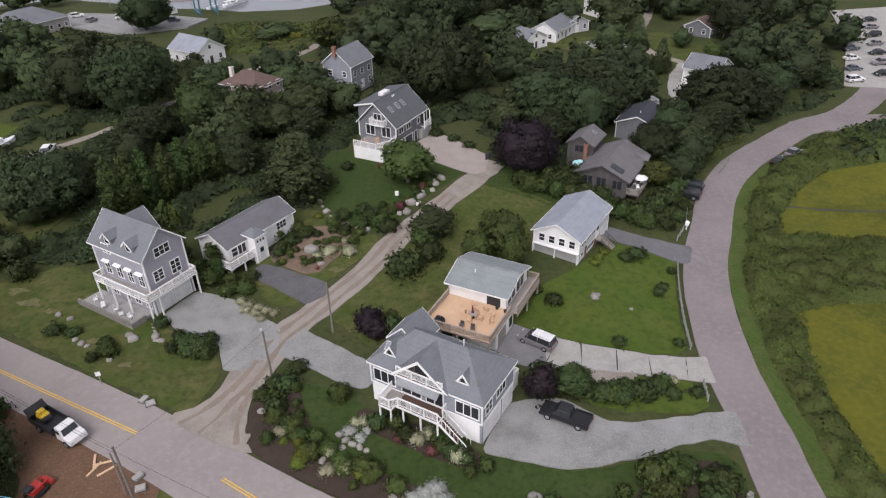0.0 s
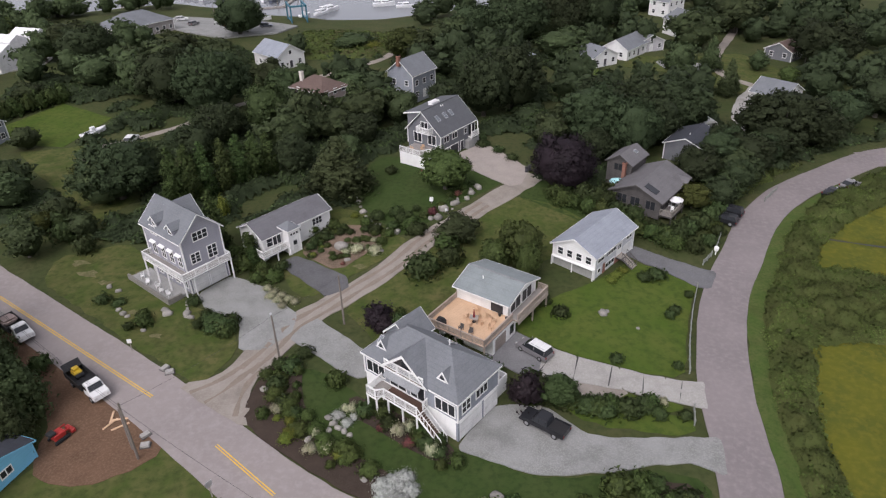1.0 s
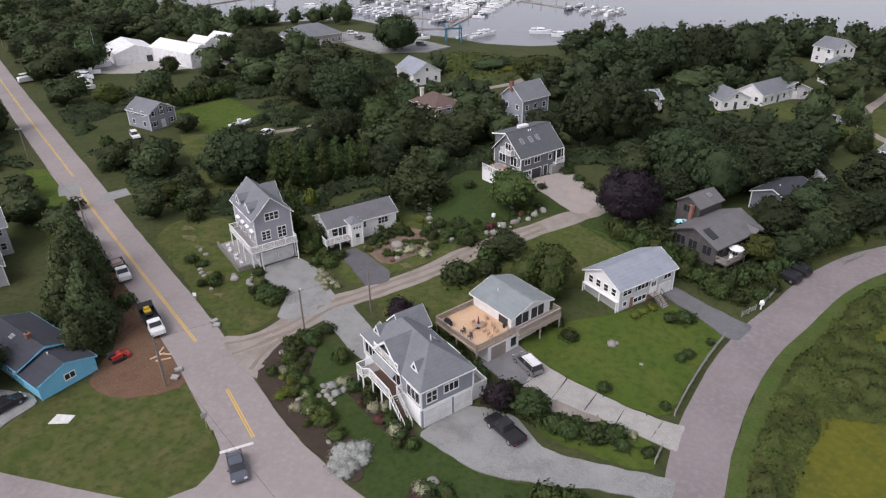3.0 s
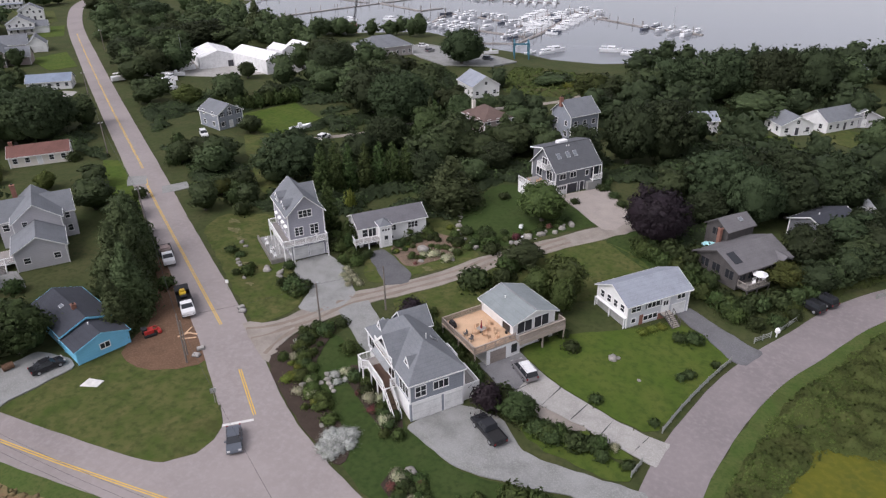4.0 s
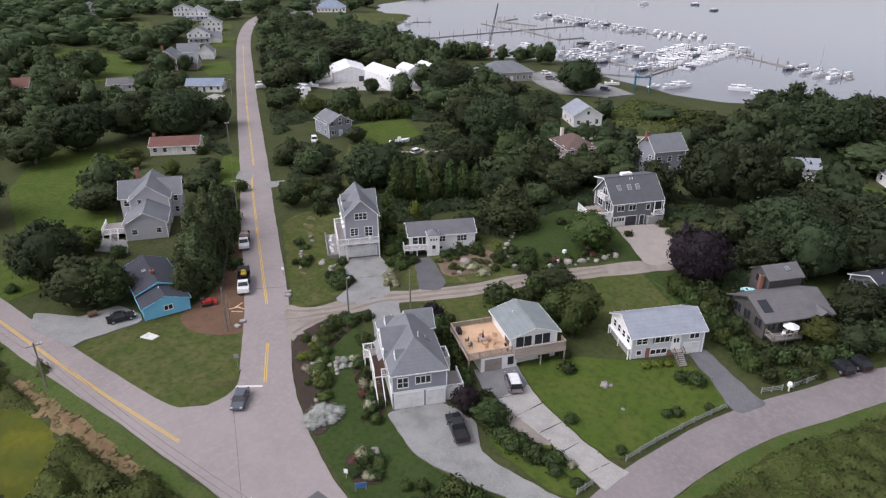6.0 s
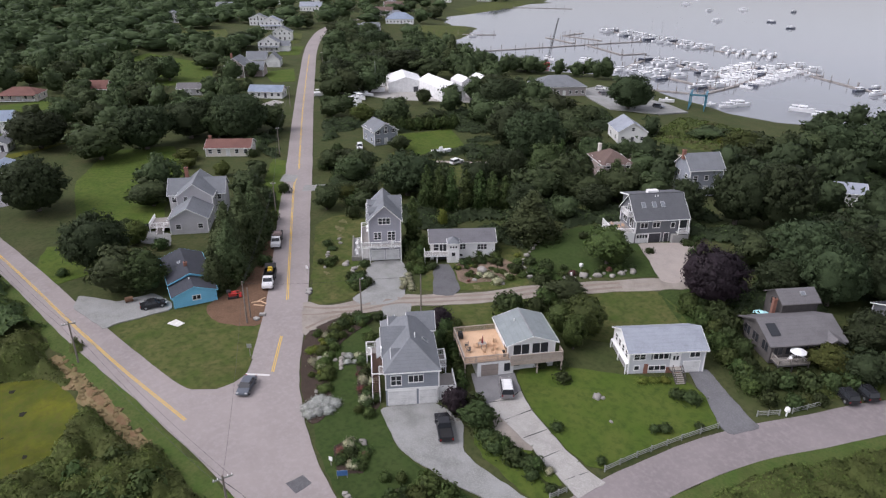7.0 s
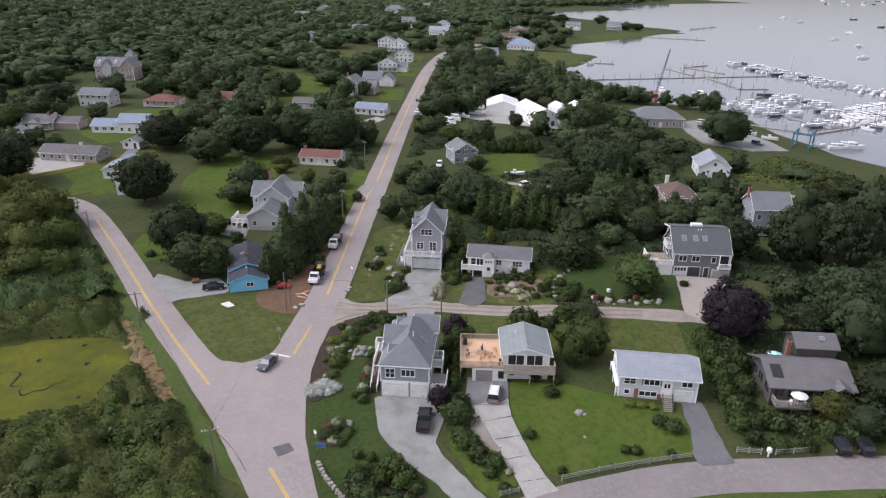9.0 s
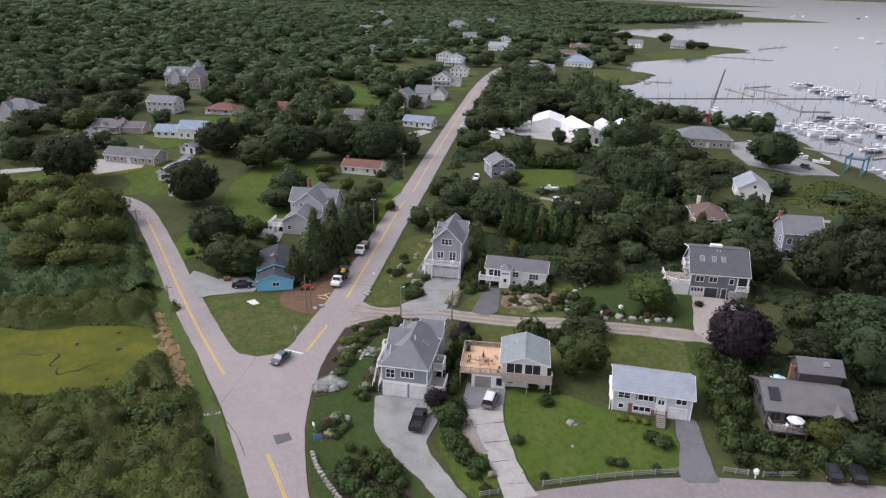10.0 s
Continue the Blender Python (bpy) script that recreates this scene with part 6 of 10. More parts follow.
far_house(50, 262, 50, 10, 8, 5.4, 8.0, "y", SIDING_WHITE, ROOF_GREY, "white gabled house beyond the trees")
far_house(64, 158, 50, 9, 8, 4.4, 6.8, "y", SIDING_WHITE, ROOF_GREY, "white house with grey gabled roof")
far_house(78, 205, 50, 11, 8, 2.8, 4.8, "x", SIDING_DARK, ROOF_BROWN, "low dark cottage with brown roof")
far_house(50, 232, 30, 10, 8, 5.0, 7.6, "y", SIDING_WHITE, ROOF_GREY, "white house behind tall trees")
far_house(-137, 8.5, 70, 12, 9, 3.2, 5.6, "y", SIDING_WHITE, ROOF_BLUE, "white house with blue-grey roof")
far_house(-168, -11, 58, 20, 8, 2.8, 4.8, "x", SIDING_TAN, ROOF_BROWNGREY, "long tan bungalow with faded roof", chim=(13, 4), chim_of=SIDING_CREAM)
far_house(-174.5, 14.5, 62, 6, 5, 2.6, 3.9, "y", SIDING_WHITE, ROOF_GREY, "small white garden shed")
ranch = far_house(-200.6, 13.4, 65, 11.4, 9, 4.4, 6.9, "x", SIDING_WHITE, ROOF_BLUE, "white split-level house with blue-grey roof")
wing(ranch, -10.6, 0.4, 10.6, 8, 2.8, 4.9, "x", SIDING_WHITE, ROOF_BLUE, ov=0.4)
for a in (-8.6, -5.6, -2.6):
    window(ranch, "f", a, 1.1, 1.3, 1.1, 2, 1, off=(0, 0.4, 0))
brown = far_house(-220.7, -21.1, 65, 12, 9, 2.9, 5.2, "x", SIDING_ROSE, ROOF_BROWNGREY, "long rosy-brown bungalow with porch and two chimneys", porch=True, chim=(9, 4))
wing(brown, 11.8, 1.4, 9.6, 6.6, 2.6, 4.4, "x", SIDING_ROSE, ROOF_BROWNGREY, ov=0.35)
wing(brown, 3.4, -1.6, 4.6, 3.4, 2.7, 4.4, "y", SIDING_WHITE, ROOF_BROWNGREY, ov=0.3, corners=False)
chimney(brown, 12.4, 3.2, 3.4, 6.0, 0.9, SIDING_ROSE)
far_house(-192.4, -26.2, 62, 9, 8, 4.5, 6.4, "y", SIDING_WHITE, ROOF_GREY, "white gabled house beside trees")
far_house(-263, -2, 60, 14, 9, 5.4, 7.8, "x", SIDING_GREY, ROOF_GREY, "grey two-storey house with dormers")
far_house(-254, 25, 60, 15, 9, 2.8, 4.9, "hip", SIDING_CREAM, ROOF_RED, "cream house with orange-brown hipped roof", porch=True)
far_house(-248, 50, 60, 15, 8, 3.2, 6.0, "x", SIDING_TAN, ROOF_RED, "long house with red-brown roof")
grand = far_house(-253.7, -62.9, 66, 15, 11, 6.0, 9.6, "hip", SIDING_GREY, ROOF_GREY, "large grey two-storey house with white trim", chim=(4, 5))
wing(grand, 2.2, -1.6, 5.4, 4.0, 6.2, 9.0, "y", SIDING_GREY, ROOF_GREY, ov=0.35, corners=False)
wing(grand, 14.6, 2.0, 6.0, 7.0, 4.6, 7.2, "x", SIDING_GREY, ROOF_GREY, ov=0.35)
manor = far_house(-340, 3.8, 67, 16, 12, 7.4, 11.4, "x", SIDING_ROSE, ROOF_GREY, "large rosy shingled house on a wooded rise", chim=(12, 6), floors=2)
wing(manor, 14.8, -2.4, 7.0, 12, 7.4, 11.0, "y", SIDING_ROSE, ROOF_GREY, ov=0.4)
wing(manor, 4.4, -1.6, 5.0, 4.6, 7.6, 10.6, "y", SIDING_GREY, ROOF_GREY, ov=0.35, corners=False)
wing(manor, 13.6, 9.0, 5.0, 5.0, 12.0, 15.2, "hip", SIDING_ROSE, ROOF_GREY, ov=0.3, corners=False)
for a in (16.4, 18.3, 20.2):
    for b in (1.2, 4.4):
        window(manor, "f", a, b, 1.1, 1.5, 2, 2, off=(0, -2.4, 0))
for a in (2.0, 6.9, 11.0):
    part("dormer", fix_normals(extrude(bmesh.new(), [(a - 0.9, 1.2, 7.6), (a + 0.9, 1.2, 7.6), (a + 0.9, 1.2, 9.4), (a, 1.2, 10.3), (a - 0.9, 1.2, 9.4)], (0, 3.4, 0))), SIDING_WHITE, manor)
far_house(-205.5, 111.1, 50, 14, 7, 2.8, 4.8, "x", SIDING_WHITE, ROOF_BLUE, "white cottage with blue-grey roof")
far_house(-227, 88, 60, 10, 7, 2.8, 4.6, "x", SIDING_GREY, ROOF_BROWNGREY, "low grey cottage behind trees")
pink = far_house(-256.2, 119.4, 54, 9, 12, 5.6, 9.0, "y", SIDING_ROSE, ROOF_GREY, "rosy two-storey gabled house with white trim", chim=(1.4, 8))
wing(pink, 8.8, 3.0, 8.4, 8.4, 3.2, 6.4, "x", SIDING_ROSE, ROOF_GREY, ov=0.4)
wing(pink, 2.2, -1.4, 4.6, 3.0, 5.2, 7.4, "y", SIDING_WHITE, ROOF_GREY, ov=0.3, corners=False)
twin = far_house(-279, 139, 60, 10, 9, 3.6, 7.0, "x", SIDING_GREY, ROOF_GREY, "pale grey house with garage wing")
wing(twin, 9.8, -1.8, 7.4, 9, 3.4, 6.6, "y", SIDING_WHITE, ROOF_GREY, ov=0.4)
part("garage_door", boxes((11.2, 15.8, -1.9, -1.82, 0.1, 2.3)), DOOR_WHITE, twin)
gab = far_house(-323.7, 163.6, 58, 12, 9, 5.2, 8.6, "y", SIDING_WHITE, ROOF_GREY, "white gabled house beside the road", porch=True)
wing(gab, 11.8, 2.0, 6.0, 6.0, 3.2, 5.6, "x", SIDING_WHITE, ROOF_GREY, ov=0.35)
far_house(-364, 190, 60, 12, 9, 5.2, 8.4, "y", SIDING_WHITE, ROOF_GREY, "white gabled house near the crest")

far_house(-372, 252, 50, 20, 10, 3.4, 6.2, "x", SIDING_GREY, ROOF_GREY, "long grey shingled house at the shore")
far_house(-384, 268, 50, 12, 9, 3.2, 5.6, "x", SIDING_WHITE, ROOF_GREY, "white boathouse at the shore")
far_house(-432, 318, 50, 16, 11, 4.0, 7.6, "hip", SIDING_TAN, ROOF_GREY, "grey-roofed house on the point")
far_house(-470, 330, 50, 16, 10, 4.4, 7.0, "x", SIDING_TAN, ROOF_BROWN, "brown-roofed house on the point")
far_house(-530, 376, 50, 14, 10, 5.0, 8.0, "y", SIDING_GREY, ROOF_GREY, "grey house among shore trees")
far_house(-565, 466, 45, 15, 10, 5.0, 8.4, "x", SIDING_WHITE, ROOF_GREY, "white waterside house with grey roof")
far_house(-560, 518, 45, 16, 10, 5.4, 8.6, "x", SIDING_WHITE, ROOF_GREY, "white waterside house with porch", porch=True)
far_house(-600, 326, 60, 14, 10, 5.2, 8.2, "y", SIDING_WHITE, ROOF_GREY, "white house beyond the road")
far_house(-640, 302, 60, 14, 10, 5.2, 8.2, "x", SIDING_GREY, ROOF_GREY, "grey house beyond the road")
far_house(-545, 216, 60, 14, 10, 5.6, 8.6, "x", SIDING_WHITE, ROOF_GREY, "white house in the woods")
far_house(-450, 208, 60, 13, 9, 5.2, 8.0, "y", SIDING_WHITE, ROOF_GREY, "white house beside the far road")
far_house(-690, 196, 60, 14, 10, 6.0, 9.0, "x", SIDING_WHITE, ROOF_GREY, "white house among far woods")
far_house(-800, 250, 60, 16, 11, 6.0, 9.4, "y", SIDING_GREY, ROOF_GREY, "grey house among far woods")
far_house(-752, 400, 55, 18, 11, 5.4, 8.6, "x", SIDING_GREY, ROOF_GREY, "grey waterside house far off")
far_house(-800, 472, 55, 18, 11, 5.4, 8.6, "x", SIDING_WHITE, ROOF_GREY, "white waterside house far off")
far_house(-930, 440, 55, 20, 12, 6.0, 9.4, "x", SIDING_WHITE, ROOF_GREY, "white house far across the inlet")
far_house(-1040, 290, 55, 20, 12, 7.0, 10.4, "x", SIDING_GREY, ROOF_GREY, "grey house on the far rise")
far_house(-139, 213, 62, 22, 14, 4.0, 7.6, "hip", SIDING_TAN, ROOF_GREY, "broad grey-roofed boatyard building")

far_house(-421, 205, 58, 15, 10, 5.6, 9.0, "y", SIDING_WHITE, ROOF_PALE, "white house with a deep front porch", porch=True)
far_house(-772, 330, 50, 24, 14, 8.0, 13.0, "hip", SIDING_GREY, ROOF_GREY, "large grey shingled house above the inlet", chim=(6, 7))
far_house(-610, 290, 55, 20, 11, 4.0, 8.0, "y", SIDING_WHITE, ROOF_GREY, "wide white gabled house far up the road")
far_house(-536, 290, 55, 22, 11, 4.0, 7.6, "x", SIDING_WHITE, ROOF_PALE, "white house with a pale roof near the inlet")
far_house(-492, 158, 60, 9, 8, 6.0, 8.4, "y", SIDING_GREY, ROOF_GREY, "grey house at the wood's edge")
far_house(-412, 306, 55, 22, 14, 3.6, 8.0, "hip", SIDING_WHITE, ROOF_BLUE, "white house with a large blue-grey hipped roof")
far_house(-508, 364, 55, 24, 11, 4.4, 7.6, "x", SIDING_WHITE, ROOF_BROWN, "white house with a pinkish-brown roof")

# ---- white boat sheds ----
def boat_shed(x, y, rot, w, d, eave, ridge, round_=False):
    s = root("boat_shed", pose(x, y, ground_z(x, y), 0, 0, rot), "white fabric boat storage shed with a bright roof", "shed", "boat sheds")
    if round_:
        prof = [(w / 2 + w / 2 * math.cos(a), 0, ridge * math.sin(a) ** 0.8) for a in np.linspace(0, math.pi, 13)]
    else:
        prof = [(0, 0, 0), (w, 0, 0), (w, 0, eave), (w / 2, 0, ridge), (0, 0, eave)]
    part("shell", fix_normals(extrude(bmesh.new(), prof, (0, d, 0))), CANVAS_WHITE, s)
    part("door", boxes((w * 0.72, w * 0.86, -0.06, 0, 0.1, 2.4)), DOOR_DARK if not round_ else CANVAS_GREY, s)
    part("end_frame", fix_normals(extrude(bmesh.new(), [(a, -0.05, c) for a, b, c in prof], (0, 0.04, 0))), CANVAS_WHITE, s)


boat_shed(-182, 165.5, 62, 15, 20, 4.2, 6.6)
boat_shed(-153, 173.3, 80, 10.5, 25, 5.2, 7.6)
boat_shed(-163.4, 191.5, 80, 7, 11, 4.6, 6.4)
boat_shed(-161.5, 200.5, 80, 7, 11, 4.6, 6.4)


# ---- trees and shrubs ----
def ico(n=1):
    bm = bmesh.new()
    bmesh.ops.create_icosphere(bm, subdivisions=n, radius=1.0)
    v = np.array([p.co[:] for p in bm.verts])
    f = np.array([[q.index for q in p.verts] for p in bm.faces])
    bm.free()
    return v, f


ICO1, ICO2 = ico(1), ico(2)


def foliage(rng, lobes, cards, card, shape, base=ICO1, jag=0.22, core=0.62, reach=(0.45, 1.5), ruffle=0.5, swell=1.25, solid=0, heart_ball=None):
    """Leaf clumps and many loose leaf sprays. shape(rng, n) gives a clump's middle and its radii."""
    spots = [shape(rng, n) for n in range(lobes)]
    mids, sizes = np.array([c for c, r in spots]), np.array([r for c, r in spots])
    heart = np.array([mids[:, 0].mean(), mids[:, 1].mean(), mids[:, 2].min() * 0.6 + mids[:, 2].max() * 0.4])

    def lean(p, m):
        """Normals of a clump, leaning towards those of the whole crown."""
        o = p - heart
        o /= np.linalg.norm(o, axis=1)[:, None] + 1e-6
        q = m + o * swell
        return q / (np.linalg.norm(q, axis=1)[:, None] + 1e-6)

    verts, faces, normals, k = [], [], [], 0
    for n, (c, r) in enumerate(zip(mids, sizes)):
        ball = (heart_ball or ICO2) if n < solid else base
        v = ball[0].copy()
        v *= (0.97 if n < solid else core) * (1 + rng.uniform(-jag, jag, (len(v), 1)))
        q = Euler(rng.uniform(0, 6.28, 3)).to_matrix()
        v = v @ np.array(q)
        normals.append(lean(v * r + c, v / np.linalg.norm(v, axis=1)[:, None]))
        verts.append(v * r + c)
        faces += (ball[1] + k).tolist()
        k += len(v)
    pick = rng.choice(lobes, size=cards, p=sizes[:, 0] ** 1.5 / (sizes[:, 0] ** 1.5).sum())
    c, r = mids[pick], sizes[pick]
    d = rng.normal(size=(cards, 3))
    d[:, 2] = d[:, 2] * 0.75 + 0.2
    d /= np.linalg.norm(d, axis=1)[:, None]
    p = c + d * r * np.where(pick < solid, rng.uniform(0.92, 1.12, cards), rng.uniform(*reach, cards) * np.where(rng.random(cards) < 0.12, 1.22, 1.0))[:, None]
    a = np.cross(d, rng.normal(size=(cards, 3)))
    a /= np.linalg.norm(a, axis=1)[:, None] + 1e-6
    b = np.cross(d, a) + d * rng.uniform(-0.8, 0.8, (cards, 1))
    s = card * rng.uniform(0.55, 1.45, (cards, 1))
    verts.append(np.stack([p - a * s, p + a * s * 0.9, p + b * s * 1.25], 1).reshape(-1, 3))
    m = lean(p, d + rng.normal(size=(cards, 3)) * ruffle)
    normals.append(np.repeat(m, 3, axis=0))
    faces += (np.arange(cards * 3).reshape(-1, 3) + k).tolist()
    return np.concatenate(verts), faces, np.concatenate(normals)


def oak_shape(w, h, lobe=0.1, spread=0.93):
    """A broad crown: a solid heart and many clumps over an uneven dome."""
    def shape(rng, n=99):
        if n == 0:
            shape.seed = rng.uniform(0, 50, 3)
        if n < 6:
            u = rng.normal(size=3)
            u /= np.linalg.norm(u)
            r = w * rng.uniform(0.24, 0.29)
            return np.array([u[0] * w * 0.12, u[1] * w * 0.12, h * (0.29 + 0.065 * n)]), np.array([r, r, h * 0.23])
        k = (n * 0.61803 + rng.uniform(-0.03, 0.03)) % 1.0
        z = 1 - 1.86 * ((n * 0.7548 + rng.uniform(-0.04, 0.04)) % 1.0)
        q = math.sqrt(max(0.0, 1 - z * z))
        u = np.array([math.cos(k * 6.283) * q, math.sin(k * 6.283) * q, z])
        t = spread * (0.82 + 0.34 * noise.noise(Vector(u * 1.6 + shape.seed))) * rng.uniform(0.86, 1.0)
        r = w * lobe * rng.uniform(0.65, 1.35)
        up = h * 0.5 + u[2] * h * 0.46 * t
        return np.array([u[0] * w / 2 * t, u[1] * w / 2 * t, max(up, r * 0.8 + h * 0.06)]), np.array([r, r, r * 0.8])
    return shape


def cone_shape(w, h, low=0.08, power=0.9):
    def shape(rng, n=99):
        z = n / 9 if n < 9 else rng.random() ** 1.3
        rad = (1 - z) ** power * w / 2
        if n < 9:
            return np.array([0, 0, h * (low + 0.03 + z * (0.88 - low))]), np.array([max(rad * 0.82, 0.2), max(rad * 0.82, 0.2), h * 0.09])
        a = rng.uniform(0, 6.283)
        c = np.array([math.cos(a) * rad * 0.85, math.sin(a) * rad * 0.85, h * (low + z * (0.96 - low))])
        r = (w * 0.06 + rad * 0.14) * rng.uniform(0.8, 1.2)
        return c, np.array([r, r, r * 1.3])
    return shape


def mound_shape(w, h):
    def shape(rng, n=99):
        a, t = rng.uniform(0, 6.283), rng.random() ** 0.5 * 0.72
        if n < 2:
            return np.array([0, 0, h * (0.34 + 0.1 * n)]), np.array([w * (0.44 - 0.08 * n), w * (0.44 - 0.08 * n), h * 0.44])
        r = w * 0.15 * rng.uniform(0.7, 1.2)
        z = h * (1 - t * t) * rng.uniform(0.5, 0.88)
        return np.array([math.cos(a) * t * w / 2, math.sin(a) * t * w / 2, z]), np.array([r, r, min(r, h * 0.45)])
    return shape


def trunk_mesh(h, w, rng, limbs=6):
    bm = bmesh.new()
    tube(bm, (0, 0, -0.4), (0.1, 0.05, h * 0.45), w * 0.035 + 0.08, w * 0.022 + 0.05, 8)
    for i in range(limbs):
        a = 6.283 * i / limbs + rng.uniform(-0.4, 0.4)
        s = Vector((0.1, 0.05, h * rng.uniform(0.25, 0.44)))
        e = Vector((math.cos(a) * w * 0.3, math.sin(a) * w * 0.3, h * rng.uniform(0.55, 0.8)))
        tube(bm, s, e, w * 0.015 + 0.03, 0.03, 5)
    return bm


TREES = {}


def tree_kind(key, name, material, w, h, lobes, cards, card, shape, label, category="tree", trunk=True, base=ICO2, count=3):
    """Some variants of one kind of plant, standing far below ground until they are copied and then removed."""
    TREES[key] = []
    for i in range(count):
        rng = np.random.default_rng(sum(map(ord, key)) * 10 + i)
        v, f, m = foliage(rng, lobes, cards, card, shape, base, solid=0 if key in ("spruce", "cedar") else 6) if trunk else foliage(rng, lobes, cards, card, shape, base, 0.25, 0.75, (0.65, 1.5), 0.42)
        ob = root(name, pose(0, 0, 0), label, category)
        if trunk:
            part("trunk", trunk_mesh(h, w, rng, 0 if key in ("spruce", "cedar") else 6), BARK, ob)
        raw_mesh("crown" if trunk else "foliage", v.tolist(), f, material, ob, smooth=True, normals=m)
        TREES[key].append((ob, w, h))


tree_kind("oak", "tree", LEAF, 9, 10, 76, 4500, 0.22, oak_shape(9, 10, 0.09), "broad dark green deciduous tree with uneven crown", base=ICO1)
tree_kind("big", "tree", LEAF, 19, 15, 150, 8600, 0.33, oak_shape(19, 15, 0.066), "very broad old dark green deciduous tree", base=ICO1, count=2)
tree_kind("far", "tree", WOODS_HAZE, 9, 10, 40, 1700, 0.38, oak_shape(9, 10, 0.115), "dark green deciduous tree among the houses", base=ICO1)
tree_kind("mid", "tree", LEAF_MID, 9, 10, 76, 4500, 0.22, oak_shape(9, 10, 0.09), "mid-green deciduous tree with uneven crown", base=ICO1)
tree_kind("light", "tree", LEAF_LIGHT, 8, 9, 90, 4600, 0.21, oak_shape(8, 9, 0.08), "bright green deciduous tree with loose crown", base=ICO1, count=2)
tree_kind("olive_tree", "tree", LEAF_TAWNY, 9, 9, 60, 4600, 0.24, oak_shape(9, 9, 0.1), "loose olive-green tree beside the marsh", base=ICO1, count=3)
tree_kind("spruce", "conifer", NEEDLE, 7, 12, 80, 6000, 0.195, cone_shape(7, 12), "dark green conical evergreen tree", base=ICO1, count=2)
tree_kind("cedar", "arborvitae", LEAF_THUJA, 3.4, 11, 70, 3600, 0.15, cone_shape(3.4, 11, 0.04, 0.5), "tall dense arborvitae evergreen", base=ICO1, count=2)
tree_kind("beech", "copper_beech", LEAF_PURPLE, 12, 11, 120, 9500, 0.2, oak_shape(12, 11, 0.08), "dark purple copper beech tree", base=ICO1, count=1)
tree_kind("shrub", "shrub", LEAF_SHRUB, 3.0, 2.0, 16, 600, 0.22, mound_shape(3, 2), "rounded dark green shrub", "shrub", False, base=ICO1, count=3)
tree_kind("hedge", "hedge_bush", LEAF_THUJA, 3.0, 2.0, 16, 600, 0.22, mound_shape(3, 2), "dense mid-green hedge shrub", "shrub", False, base=ICO1, count=2)
tree_kind("bright", "shrub", LEAF_LIGHT, 2.4, 1.8, 16, 780, 0.18, mound_shape(2.4, 1.8), "rounded bright green shrub", "shrub", False, base=ICO1, count=2)
tree_kind("purple", "purple_shrub", LEAF_PURPLE, 4, 4, 26, 1300, 0.170, mound_shape(4, 4), "dark purple-leaved shrub beside the house", "shrub", False, base=ICO1, count=2)
tree_kind("olive", "shrub", LEAF_OLIVE, 3.6, 2.4, 20, 900, 0.21, mound_shape(3.6, 2.4), "low grey-olive shrub near the marsh", "shrub", False, base=ICO1, count=3)
tree_kind("gold", "golden_shrub", LEAF_GOLD, 2.4, 2.0, 20, 800, 0.128, mound_shape(2.4, 2.0), "small bright yellow-green garden shrub", "shrub", False, base=ICO1, count=1)
tree_kind("silver", "flowering_shrub", LEAF_SILVER, 3, 1.6, 26, 1300, 0.093, mound_shape(3, 1.6), "silvery white flowering shrub", "shrub", False, base=ICO1, count=1)
tree_kind("rose", "flowering_shrub", PETAL_RED, 2.2, 1.1, 18, 800, 0.085, mound_shape(2.2, 1.1), "red and pink flowering shrub", "shrub", False, base=ICO1, count=1)
tree_kind("cream", "flowering_shrub", PETAL_CREAM, 2.6, 1.3, 22, 1050, 0.102, mound_shape(2.6, 1.3), "cream flowering hydrangea shrub", "shrub", False, base=ICO1, count=1)
planted = []
ROADS = np.array([(*q, half) for line, half in ((MAIN, 3.8), (LEFT, 3.0), (RIGHT, 3.2)) for q in curve_points(line, 3.0)])


def plant(key, rows, group="", label=""):
    """Copies of a kind: x, y, height, width."""
    for i, (x, y, h, w) in enumerate(rows):
        if h > 4.5:
            for _ in range(2):
                d = np.hypot(ROADS[:, 0] - x, ROADS[:, 1] - y) - ROADS[:, 2]
                k = int(d.argmin())
                need = w * 0.5 + 0.6 - float(d[k])
                if need > 0:
                    v = np.array((x, y)) - ROADS[k, :2]
                    v = v / (np.linalg.norm(v) + 1e-6)
                    x, y = float(x + v[0] * need), float(y + v[1] * need)
        if key in ("oak", "mid") and math.hypot(x - 10, y - 60) > 140:
            key = "far"
        ob, w0, h0 = TREES[key][(len(planted) * 7 + i) % len(TREES[key])]
        t = copy_thing(ob, Matrix.Translation((x, y, ground_z(x, y))) @ Matrix.Rotation(len(planted) * 2.4, 4, "Z"))
        t.scale = (w / w0, w / w0, h / h0)
        if label:
            tagged(t, label)
        if group:
            tagged(t, group=group)
        planted.append((x, y, w))


def grove(rows):
    """Broad masses of foliage: each is three trees that grow into one another."""
    for x, y, h, w in rows:
        kind = "far" if math.hypot(x + 10, y - 70) > 120 else "oak"
        if w <= 15:
            plant(kind, [(x, y, min(h, 13), w)])
        else:
            a = (x * 7 + y * 3) % 6.28
            plant(kind, [(x + math.cos(a + k * 2.1) * w * 0.27, y + math.sin(a + k * 2.1) * w * 0.27, min(h, 13.5) - k, w * 0.64) for k in range(3)])


